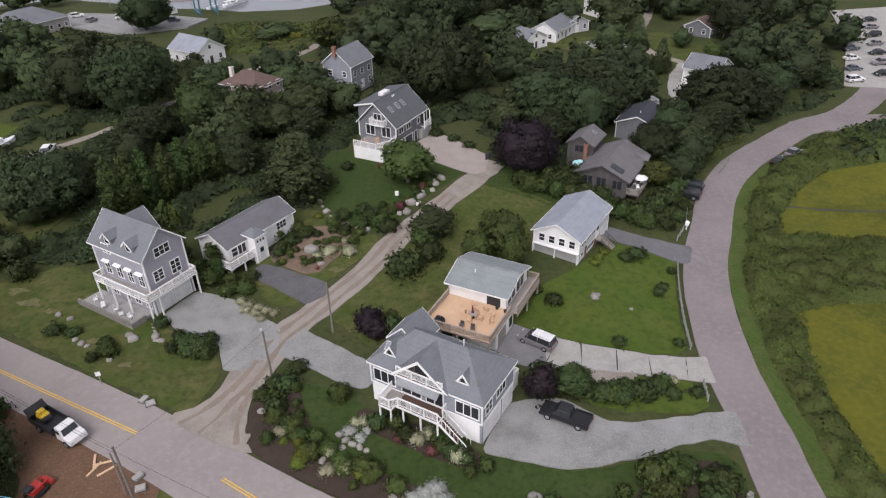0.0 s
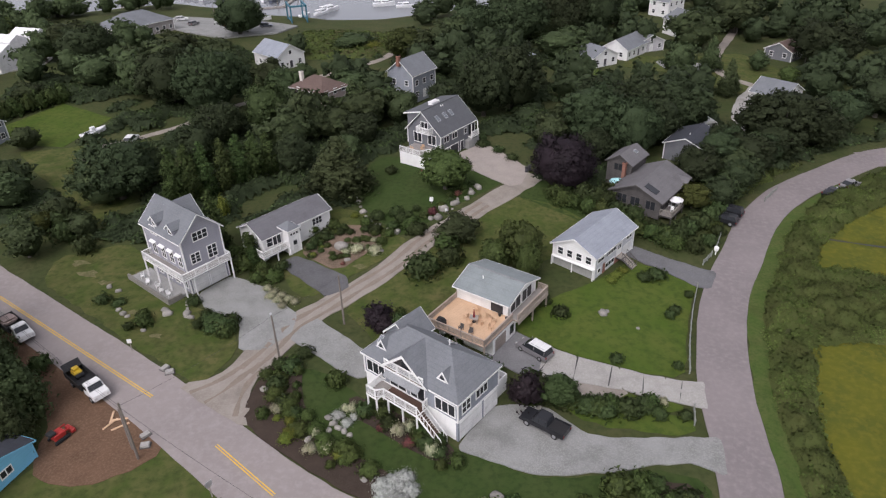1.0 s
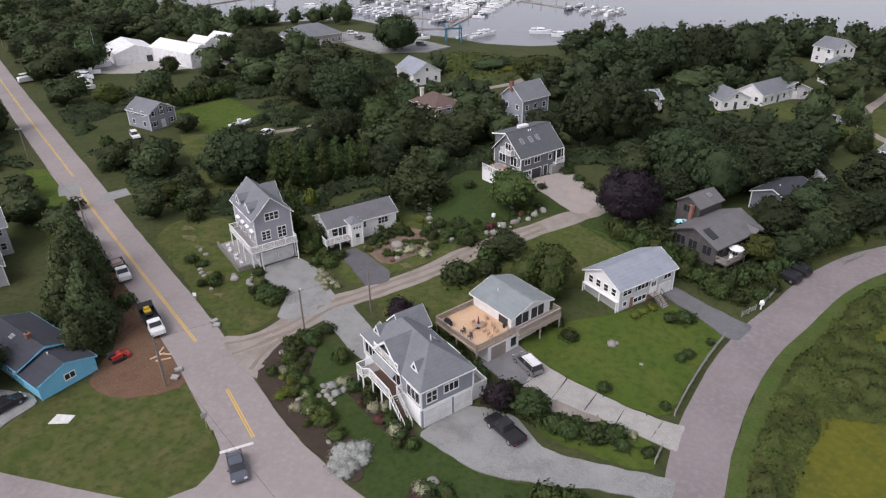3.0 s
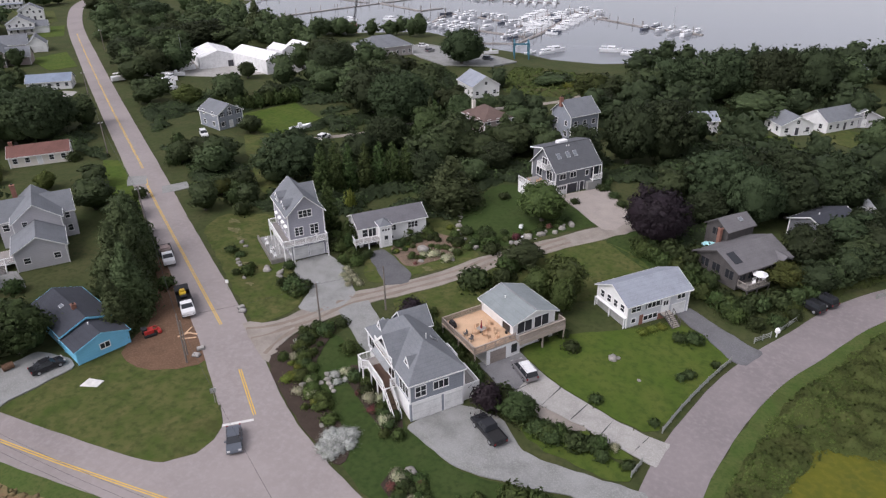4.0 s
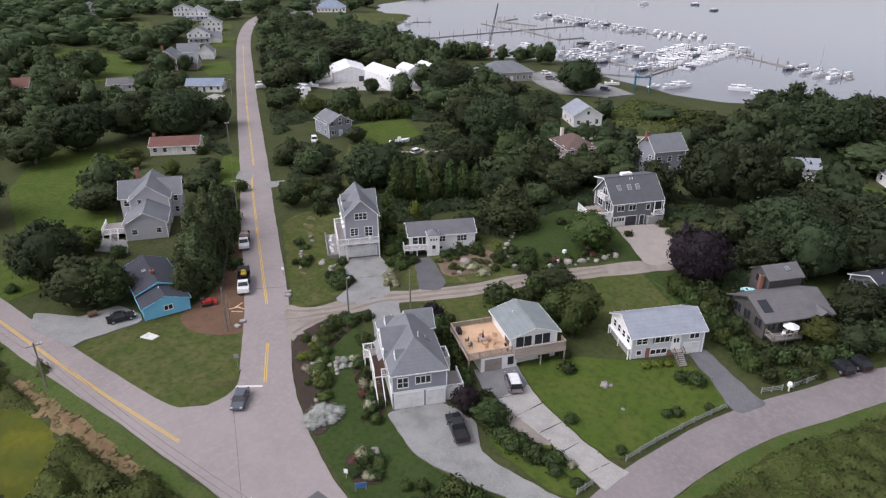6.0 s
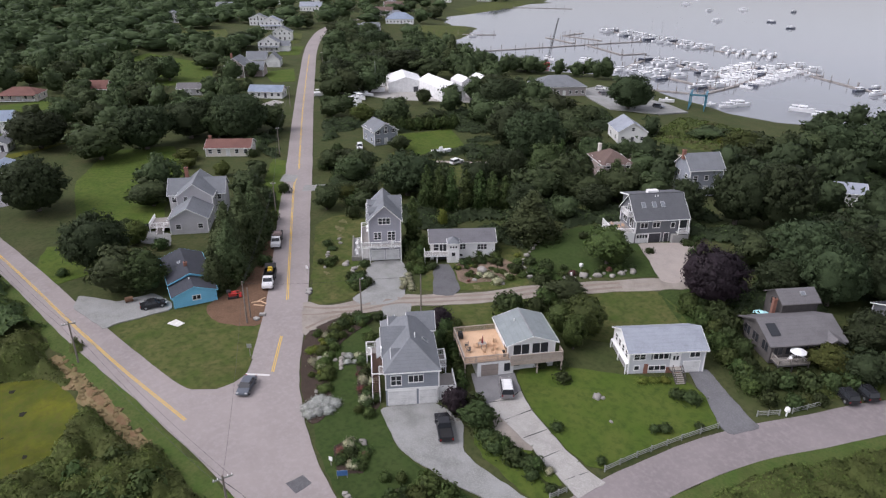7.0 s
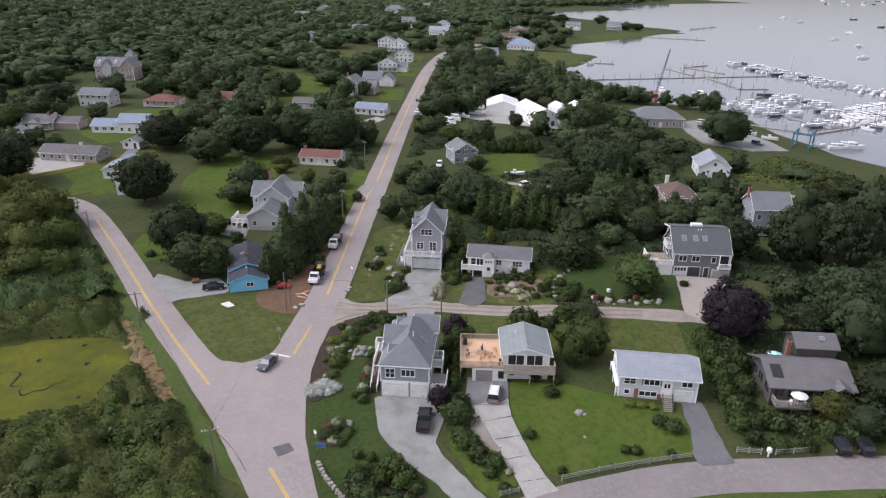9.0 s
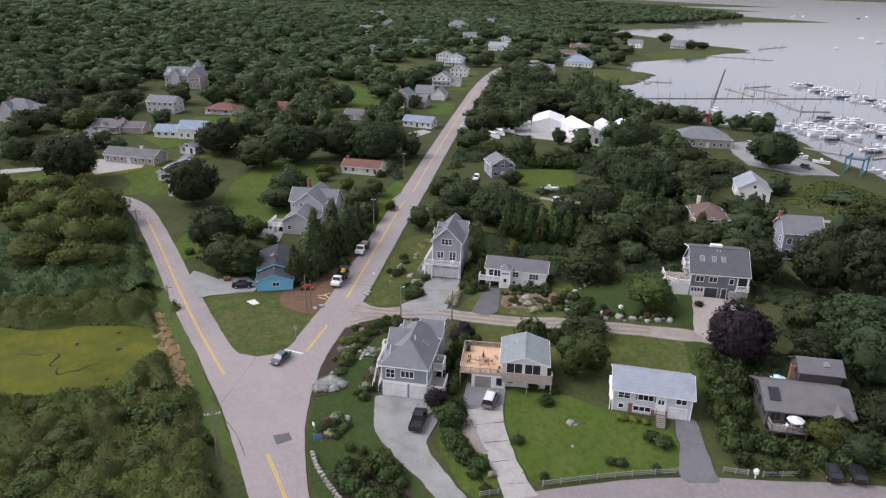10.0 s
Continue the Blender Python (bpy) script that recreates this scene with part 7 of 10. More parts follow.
plant("big", [(-155, 87.2, 14.5, 22), (-217, 158, 11.4, 21), (-227.8, 185.4, 10.5, 26), (-216, 195.3, 13, 27), (-85.3, 152, 15.6, 19), (-71.6, 148, 16.6, 20), (-304.8, 232.4, 11, 24), (-4.2, 148.4, 15.4, 15.5), (2.2, 155.6, 16.6, 18), (-16.4, 221.9, 13.4, 18),
              (-2, 218.5, 17.6, 22), (13.1, 227.9, 18, 20), (22, 233.4, 18.6, 21), (-139.4, -20, 16, 22), (-110.1, 19.9, 14.4, 18), (-66.2, 21.6, 12.8, 15), (-150.8, 55.9, 15, 20), (-170.7, 28.8, 12.6, 20), (60.2, 138.8, 12.2, 21), (86, 203.4, 13.4, 21)])
plant("big", [(-155.7, 71.4, 13.8, 20), (-144.4, 85, 15.4, 18), (-129.8, 184.3, 13, 19), (-67.2, 99.6, 12.4, 17.6), (39.1, 147.1, 12, 19), (-100, 226, 15, 20), (-266, -41.4, 13.5, 30), (-273, -15, 10, 24), (-347.8, 161.8, 9.6, 21)])
plant("oak", [(-178.6, 79.2, 10.4, 15), (-199.5, 198.7, 11.6, 18), (-141.3, 193, 12.6, 17), (-98.7, 93.7, 6.8, 6.9), (-103.5, 120.3, 5.6, 7.4), (-69.8, 97.6, 9.6, 11), (-64.4, 106.4, 9, 11), (-71.3, 75.5, 7.2, 7.2), (-65.7, 85.6, 4.8, 5.8), (-34.3, 132, 6, 10), (-24.3, 205.2, 11, 11.2),
              (5.4, 225.3, 12, 17), (-54.6, 26.4, 9.6, 11.6), (-101.8, 46.9, 12.4, 11), (-1.7, 90.6, 4.4, 7.6), (-283.8, 119.7, 10, 17), (-97.6, 43.7, 8, 13), (-149.7, 78.7, 11.4, 12), (-74.9, 85, 5, 6), (-95.4, 196.5, 7, 12)])
plant("oak", [(22.8, 138.8, 13, 14), (30, 143.5, 13.8, 14.4), (-37.3, 112.4, 9, 8.6), (-60, 116.5, 9, 9), (-28, 127, 8, 9), (-12, 139, 11, 11), (33, 136, 11, 12), (20.5, 121.5, 8, 8.6), (46.4, 131, 8, 9), (49, 119, 6, 7.4), (-10.6, 176, 11, 13), (-26, 186, 9, 11), (74, 150, 10, 11), (85, 160, 11, 13), (69, 240, 14, 19)])
plant("oak", [(30, 252, 13, 18), (52.4, 219, 13, 17), (9.5, 242, 13, 16), (-21.2, 214, 11, 13), (44.4, 186, 11, 10), (67, 196, 6, 6), (-84.3, 178, 11, 13), (-94, 166, 11, 13), (-106, 170, 11, 13), (-77, 170, 10, 11), (-64, 163, 10, 11), (-115, 164, 10, 13), (-122.9, 147, 7, 9), (-144, 205, 9, 11)])
plant("mid", [(-155.9, 124.6, 8.8, 12), (-130, 136, 12, 13), (-90.7, 98.2, 7.8, 11.6), (-40.8, 130.4, 12.4, 12.4), (13.4, 205.8, 9.4, 19), (-90.8, 65.5, 7.8, 10), (-79.2, 164.1, 8, 8), (37.6, 156.7, 4.8, 6.9), (42.6, 154.4, 5.6, 8.6), (-198.5, 261.2, 8, 18)])
plant("mid", [(-51.7, 29.6, 9, 10.4), (-78, 32.6, 5.6, 7), (-146.6, 41.6, 12.4, 17), (-148.5, 100.8, 10.4, 9.4), (-84, 75.5, 6, 7.6), (53, 130, 6.5, 7.6), (43.6, 112.4, 5.2, 7), (46, 116, 4.6, 6.4), (-47, 139, 8, 8.4), (-52, 146, 8, 9), (-57, 172, 6, 8)])
plant("olive_tree", [(-91.2, -8.4, 11.4, 13.4), (-95.9, -3.0, 11, 13), (-82.6, -13.5, 9.2, 12), (-79.4, 0.6, 8.2, 8.6), (-68.4, -14.8, 8.8, 12.4), (-63.8, -5.5, 8, 12), (-63, 0.4, 6.6, 9.4), (-74, -5, 10.6, 11.4), (-103, -10, 9, 12)])
plant("oak", [(-111.8, 171.3, 8.8, 16), (-101.6, 177.6, 11, 15.6), (-105.1, 190.4, 10.4, 15), (-42.5, 122.1, 10.4, 12.4), (-37, 131.7, 8, 13), (-39.3, 158.6, 9, 10.4), (-30.6, 202.5, 9.4, 14), (-97.3, 97.4, 6.8, 9.4), (-103, 73.2, 6, 7), (-79.8, 66.4, 4, 5.4), (-86.4, 94.1, 7.4, 10), (-74.1, 90.3, 4.6, 7.2), (-56.5, 157, 10, 9), (-30, 138.4, 9.6, 12), (-27.4, 146.6, 8, 10), (1.8, 243.6, 9.4, 26), (47.7, 117.6, 7.4, 9.4), (88, 160, 7.6, 9)])
plant("big", [(21.6, 132.4, 13.4, 18), (27.6, 127, 13, 12.5), (-60, 127.6, 10, 13)])
plant("mid", [(-51, 133.6, 13.2, 12.4), (-36, 139.6, 7.6, 9), (-53.9, 211.9, 5, 15), (-64, 131, 8, 9), (-28.4, 117.4, 7, 7.4), (-22, 141, 9, 9), (12, 128.6, 8, 9), (17, 137, 11, 11)])
plant("hedge", [(-127.1 + 1.27 * i, 128.8 + 2.86 * i, 4.6, 4.6) for i in range(9)], "tall field hedge", "tall dense dark hedge tree behind the field")
plant("oak", [(39, 117, 8.6, 9.2), (48.5, 113, 7, 7), (56.6, 131.4, 8, 10), (67, 139.6, 9, 11), (52, 126.5, 7.5, 8), (50, 124, 9, 10), (45.8, 108.6, 6, 7.6), (44.6, 124, 9, 10.5)])
plant("olive_tree", [(-76.8, 105.5, 5.4, 9)], label="loose pale olive tree in rough grass")
plant("cedar", [(-58.8, 146.8, 9.8, 3.6)])
plant("oak", [(-148, 187, 10.5, 11.5), (-155, 165.4, 7, 7)])
plant("far", [(-443.2, 376.4, 12, 18), (-339.1, 231.4, 15, 21), (-299.6, 202.9, 14, 19), (-346.5, 250.4, 11, 19), (-625, 473.9, 14, 26), (-626.1, 447.8, 12, 26), (-599, 406.8, 11, 25), (-548.6, 536.3, 11, 16), (-679.9, 363.3, 13, 32), (-722.7, 413.5, 13, 28), (-778.8, 474.5, 15, 36), (-638.6, 568.3, 12, 20), (-550.9, 553.7, 9, 16), (-494.6, 383.8, 11, 16), (-719, 357.5, 14, 32), (-655, 520, 12, 24), (-470, 360, 9, 14), (-585, 480, 9, 16), (-520, 420, 8, 14), (-560, 440, 9, 16), (-690, 470, 13, 26)])
plant("olive_tree", [(-103.6, -3.4, 9, 11), (-111, -9, 10, 12), (-118, -16, 10, 12), (-104, -16, 10, 13), (-112, -24, 10, 13), (-121, -34, 11, 13), (-96, -22, 9, 12)])
plant("olive_tree", [(-143.1, 130, 7, 10), (-74.4, 85.4, 4.6, 5.6), (-75.5, 34.2, 6, 6.6), (-131.8, 62.2, 3.8, 8), (-124, 60.5, 3.4, 5), (-111, 66, 4.6, 5)], label="brownish olive tree between the gardens")
plant("light", [(8.8, 84.6, 8.6, 7.6), (10.2, 80.6, 7.2, 4.6), (5.2, 82.6, 6, 5.4), (-34.6, 198.7, 11, 12.4), (-191.7, 228.6, 6.4, 7.3), (-6.4, 107.2, 8.6, 10.6), (-22, 207, 7, 9), (-225, -26, 11, 15), (-285, 40, 10, 13), (8, 5, 4.5, 6), (3, 2, 4, 6), (-1, 8, 3.5, 5), (13, 13, 5, 6.5), (-8, -4, 3, 4.5), (14, 0, 5, 7), (20, 8, 4.5, 6), (64, 172, 6, 7), (72, 184, 5, 6), (50, 178, 5, 6)])
plant("spruce", [(-213, 223.5, 18, 12.6), (-226.5, 106.6, 9.8, 9.6), (-221.5, 116.9, 6, 7), (-25.6, 104.4, 11.4, 13), (-55.1, 139.6, 12.6, 4), (-52.2, 46.8, 14.6, 9), (-46.6, 45, 13, 7.6), (-44.4, 40.9, 9.4, 5.6), (-57.7, 52, 15, 8.4), (-63.5, 57, 13.6, 7.4), (-69.5, 61.2, 9.6, 6),
                 (-33.2, 147.2, 8.4, 8), (-32.9, 140, 10.6, 9), (54.3, 195.2, 9.8, 6.6), (54.9, 172.9, 9.6, 6)])
grove([(-186.7, 139, 11, 15), (-188.2, 152, 13, 22), (-208, 172, 13, 20), (-214.7, 69, 12, 19), (-264.5, 90, 13, 20), (-262, 207, 12, 16), (-240, 196, 11, 14), (-280, 205, 12, 15), (-250, 218, 12, 15), (-243, 118, 11, 10), (-249, 130, 8, 7), (-240, 178, 10, 12), (-250, 188, 10, 12), (-236, 170, 8, 9), (-300, 212, 12, 15), (-320, 222, 12, 15), (-400, 262, 10, 12), (-385, 258, 10, 12), (-415, 240, 8, 10), (-440, 250, 10, 13), (-365, 232, 10, 12), (-430, 228, 8, 9)])
grove([(-182, -8, 6, 8), (-192, -14, 7, 9), (-182, 32, 10, 13), (-196, 40, 11, 14), (-186, 48, 10, 13), (-230, 6, 8, 10), (-238, -18, 11, 14), (-240, -36, 12, 16), (-244, 54, 9, 11), (-232, 50, 9, 11), (-214, 52, 10, 13), (-226, -44, 11, 14), (-180, -40, 9, 12), (-214, 32, 6, 8), (-276, 30, 12, 14), (-280, 54, 12, 14), (-284, 12, 12, 15), (-206, -46, 10, 13)])
plant("beech", [(14.9, 110.6, 11, 12.8)])
plant("cedar", [(-39.3, 82.8, 11.8, 4.2)])
plant("cedar", [(-54.1, 96.7, 12.2, 4.4), (-52.2, 98.9, 12.0, 4.4), (-50.3, 101.2, 11.6, 4.4), (-47.8, 103.8, 11.2, 4.4), (-45.9, 106.3, 11.0, 4.4), (-43.8, 108.6, 10.6, 4.4), (-42.0, 111, 9.6, 4.2)], group="row of arborvitae")


def f_shift(faces, k):
    return [tuple([j + k for j in p]) for p in faces]


# ---- woods: far trees that nobody could count ----
def forest(name, spots, material, label, lobes=7, cards=70, card=0.9, base=ICO1, lobe=0.3):
    """One object of many rough crowns."""
    rng = np.random.default_rng(len(spots))
    kinds = [foliage(rng, lobes, cards, card, oak_shape(9, 10, lobe), base, 0.3, solid=6, heart_ball=ICO1) for _ in range(10)]
    verts, faces, normals, k = [], [], [], 0
    for i, (x, y, h, w) in enumerate(spots):
        v, f, m = kinds[i % 10]
        a = rng.uniform(0, 6.28)
        c, s = math.cos(a), math.sin(a)
        q = np.stack([(v[:, 0] * c - v[:, 1] * s) * w / 9 + x, (v[:, 0] * s + v[:, 1] * c) * w / 9 + y, v[:, 2] * h / 10 + ground_z(x, y)], -1)
        verts.append(q)
        normals.append(np.stack([m[:, 0] * c - m[:, 1] * s, m[:, 0] * s + m[:, 1] * c, m[:, 2]], -1))
        faces += f_shift(f, k)
        k += len(v)
    ob = raw_mesh(name, np.concatenate(verts).tolist(), faces, material, smooth=True, normals=np.concatenate(normals))
    return tagged(ob, label, "woods", kind="stuff")


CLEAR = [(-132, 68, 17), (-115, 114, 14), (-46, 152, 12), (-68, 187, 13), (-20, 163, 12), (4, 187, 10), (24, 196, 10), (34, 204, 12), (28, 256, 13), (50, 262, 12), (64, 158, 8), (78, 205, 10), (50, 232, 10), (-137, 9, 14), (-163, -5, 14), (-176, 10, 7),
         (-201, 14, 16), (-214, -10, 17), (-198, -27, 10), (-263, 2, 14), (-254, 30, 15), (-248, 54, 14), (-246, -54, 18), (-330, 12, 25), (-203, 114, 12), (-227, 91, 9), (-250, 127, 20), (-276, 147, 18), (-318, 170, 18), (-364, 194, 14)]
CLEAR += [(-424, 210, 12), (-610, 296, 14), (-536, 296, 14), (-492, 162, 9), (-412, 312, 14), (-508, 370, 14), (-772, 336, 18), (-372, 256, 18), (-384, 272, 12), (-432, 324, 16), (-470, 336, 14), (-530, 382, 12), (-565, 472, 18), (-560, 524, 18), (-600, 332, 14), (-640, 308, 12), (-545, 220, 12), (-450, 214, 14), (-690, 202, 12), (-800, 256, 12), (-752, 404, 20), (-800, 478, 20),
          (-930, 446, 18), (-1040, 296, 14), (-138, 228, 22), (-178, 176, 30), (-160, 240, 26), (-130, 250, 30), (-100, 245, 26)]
OPEN = [[(27, 180), (48, 178), (52, 150), (66, 150), (74, 180), (80, 200), (66, 216), (50, 210), (32, 210)], [(-72, 212), (-64, 198), (-46, 201), (-40, 216), (-46, 230), (-64, 234), (-78, 230)], [(10, 192), (24, 193), (32, 178), (22, 178)], [(-64, 198), (-40, 198), (-34, 176), (-52, 172)],
        [(-440, 150), (-436, 184), (-364, 164), (-374, 134)], [(-405, 206), (-388, 222), (-346, 201), (-341, 183)], [(-281, 90), (-279, 120), (-248, 111), (-250, 86)], [(-259, 139), (-261, 157), (-229, 143), (-231, 133)], [(-336, 181), (-330, 196), (-300, 178), (-306, 168)], [(-135, -38), (-126, -20), (-154, -17), (-156, -32)],
        [(-122, 123), (-116, 150), (-96, 141), (-96, 122)], [(-60, 25), (-92, 20), (-128, 28), (-158, 45), (-150, 66), (-120, 60), (-98, 47), (-70, 46)], [(-110, 4), (-150, -8), (-162, 14), (-120, 22)],
        [(-258, 100), (-334, 80), (-356, 108), (-290, 132)], [(-345, 286), (-322, 309), (-345, 335), (-370, 364), (-388, 370), (-406, 350), (-385, 300)], [(-462, 430), (-492, 500), (-535, 590), (-560, 640), (-600, 600), (-560, 500), (-520, 430)],
        [(-85, 205), (-120, 232), (-110, 262), (-50, 258), (-40, 225)], [(-175, 45), (-150, -40), (-95, -35), (-95, -6), (-128, 2)], [(-205, 15), (-262, -8), (-262, 42), (-215, 36)]]


def free(x, y, near=1.0):
    """Whether woods may grow at these places."""
    ok = shore_distance(x, y) > 9
    for line, gap in ((MAIN, 10), (LEFT, 9), (RIGHT, 9)):
        p = np.array(curve_points(line, 8.0))
        d = np.min(np.hypot(x[:, None] - p[None, :, 0], y[:, None] - p[None, :, 1]), axis=1)
        ok &= d > gap * near
    for cx, cy, r in CLEAR:
        ok &= np.hypot(x - cx, y - cy) > r
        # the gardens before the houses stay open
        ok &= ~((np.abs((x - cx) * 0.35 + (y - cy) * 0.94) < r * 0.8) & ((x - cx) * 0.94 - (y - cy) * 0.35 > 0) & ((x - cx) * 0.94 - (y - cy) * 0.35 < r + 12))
    for poly in OPEN:
        ok &= shore_distance(x, y, poly) > 2
    return ok


def scatter(x0, x1, y0, y1, gap, seed, test=None, near=1.0):
    rng = np.random.default_rng(seed)
    X, Y = np.meshgrid(np.arange(x0, x1, gap), np.arange(y0, y1, gap))
    X, Y = X.ravel() + rng.uniform(-0.45, 0.45, X.size) * gap, Y.ravel() + rng.uniform(-0.45, 0.45, X.size) * gap
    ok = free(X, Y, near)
    if test is not None:
        ok &= test(X, Y)
    return X[ok], Y[ok], rng


def near_taken(x, y, gap):
    p = np.array([(a, b, w) for a, b, w in planted])
    d = np.hypot(x[:, None] - p[None, :, 0], y[:, None] - p[None, :, 1]) - p[None, :, 2] * 0.4
    return d.min(axis=1) < gap


def patchy(x, y, scale, cut):
    return np.array([noise.noise((a / scale, b / scale, 7.0)) for a, b in zip(x, y)]) > cut


# woods in the middle distance
X, Y, rng = scatter(-330, 120, -110, 300, 9.5, 3, lambda x, y: ((x < -150) | (y > 150) | ((x > 48) & (y > 142))) & (np.hypot(x - 20, y - 60) > 60))
keep = ~near_taken(X, Y, 3) & patchy(X, Y, 40, -0.12) & ~((X < -150) & (X > -300) & (Y > -60) & (Y < 75) & (rng.random(len(X)) < 0.6))
mid = [(x, y, rng.uniform(7, 12.5), rng.uniform(8, 13)) for x, y in zip(X[keep], Y[keep])]
forest("woods", [q for q in mid if q[0] < -90], WOODS_HAZE, "dark green mixed woods between the houses", 18, 220, 0.58, lobe=0.16)
forest("woods", [q for q in mid if q[0] >= -90], LEAF, "deep green woods behind the gardens", 18, 220, 0.58, lobe=0.16)
# wooded rise and far shores
X, Y, rng = scatter(-800, -325, -330, 620, 17.5, 5)
keep = (Y < -0.2 * X + 330) & (Y > 0.3 * X - 70) & ~((X > -640) & (Y > 150) & (Y > -0.55 * X - 60) & ~patchy(X, Y, 35, 0.12))
far = [(x, y, rng.uniform(8.5, 14), 15 + 14 * rng.random() ** 1.6) for x, y in zip(X[keep], Y[keep])]
forest("woods", far, WOODS_HAZE, "far dark green woods on a low hill", 10, 84, 0.85, lobe=0.21)
X, Y, rng = scatter(-1600, -800, -560, 640, 23.0, 7)
keep = Y > 0.3 * X - 70
far = [(x, y, rng.uniform(8, 14), rng.uniform(21, 31)) for x, y in zip(X[keep], Y[keep])]
forest("woods", far, WOODS_HAZE, "dark green woods towards the horizon", 6, 14, 1.6)
X, Y, rng = scatter(-3600, -1600, -1200, 1400, 68.0, 6)
keep = Y > 0.3 * X - 70
far = [(x, y, rng.uniform(11, 16), rng.uniform(70, 95)) for x, y in zip(X[keep], Y[keep])]
forest("woods", far, WOODS_HAZE, "distant woods near the horizon", 5, 4, 3.5)
X, Y, rng = scatter(-330, -150, -180, -110, 13.0, 8)
far = [(x, y, rng.uniform(9, 13), rng.uniform(12, 18)) for x, y in zip(X, Y)]
forest("woods", far, LEAF, "woods behind the marsh", 12, 120, 0.75, lobe=0.2)
X, Y, rng = scatter(-1900, -820, 540, 1500, 24.0, 9)
far = [(x, y, rng.uniform(10, 15), rng.uniform(23, 32)) for x, y in zip(X, Y)]
forest("woods", far, WOODS_HAZE, "wooded far shore of the harbour", 6, 14, 1.9)


# ---- marsh brush ----
def brush(name, spots, material, label, sprays=200, spray=0.18):
    rng = np.random.default_rng(len(spots) + 1)
    kinds = [foliage(rng, 9, sprays, spray, mound_shape(3.6, 2.4), ICO1, 0.16, 0.8, (0.74, 1.16), 0.35) for _ in range(8)]
    verts, faces, normals, k = [], [], [], 0
    for i, (x, y, h, w) in enumerate(spots):
        v, f, m = kinds[i % 8]
        a = rng.uniform(0, 6.28)
        c, s = math.cos(a), math.sin(a)
        verts.append(np.stack([(v[:, 0] * c - v[:, 1] * s) * w / 3.6 + x, (v[:, 0] * s + v[:, 1] * c) * w / 3.6 + y, v[:, 2] * h / 2.4 + ground_z(x, y)], -1))
        normals.append(np.stack([m[:, 0] * c - m[:, 1] * s, m[:, 0] * s + m[:, 1] * c, m[:, 2]], -1))
        faces += f_shift(f, k)
        k += len(v)
    ob = raw_mesh(name, np.concatenate(verts).tolist(), faces, material, smooth=True, normals=np.concatenate(normals))
    return tagged(ob, label, "brush", kind="stuff")


WET = [[(54, 92), (56, 98), (63, 107), (71, 114), (84, 117), (140, 111), (150, 93), (110, 86), (70, 91)], [(48.8, 72), (54, 73.6), (62, 74), (110, 79), (150, 75), (140, 47), (85, 40), (52, 43.5), (45, 46), (44.8, 52), (45.2, 59), (47.2, 67.5)],
       [(-44, -26), (-41, -16), (-37, -9.7), (-37.2, -0.9), (-35, 6), (-32.5, 10.6), (-25.4, 13), (-18, 13), (-13, 8.2), (-11.6, 3), (-11.4, -1), (-10.6, -5), (-13, -12), (-20, -26)], [(-41, 11), (-28, 13.5), (-17, 15), (-7, 17), (-7, 20), (-17, 18.6), (-28, 16.6), (-41, 14)]]


def dry(x, y):
    ok = np.ones(len(x), bool)
    for poly in WET:
        ok &= shore_distance(x, y, poly) > 0.6
    return ok


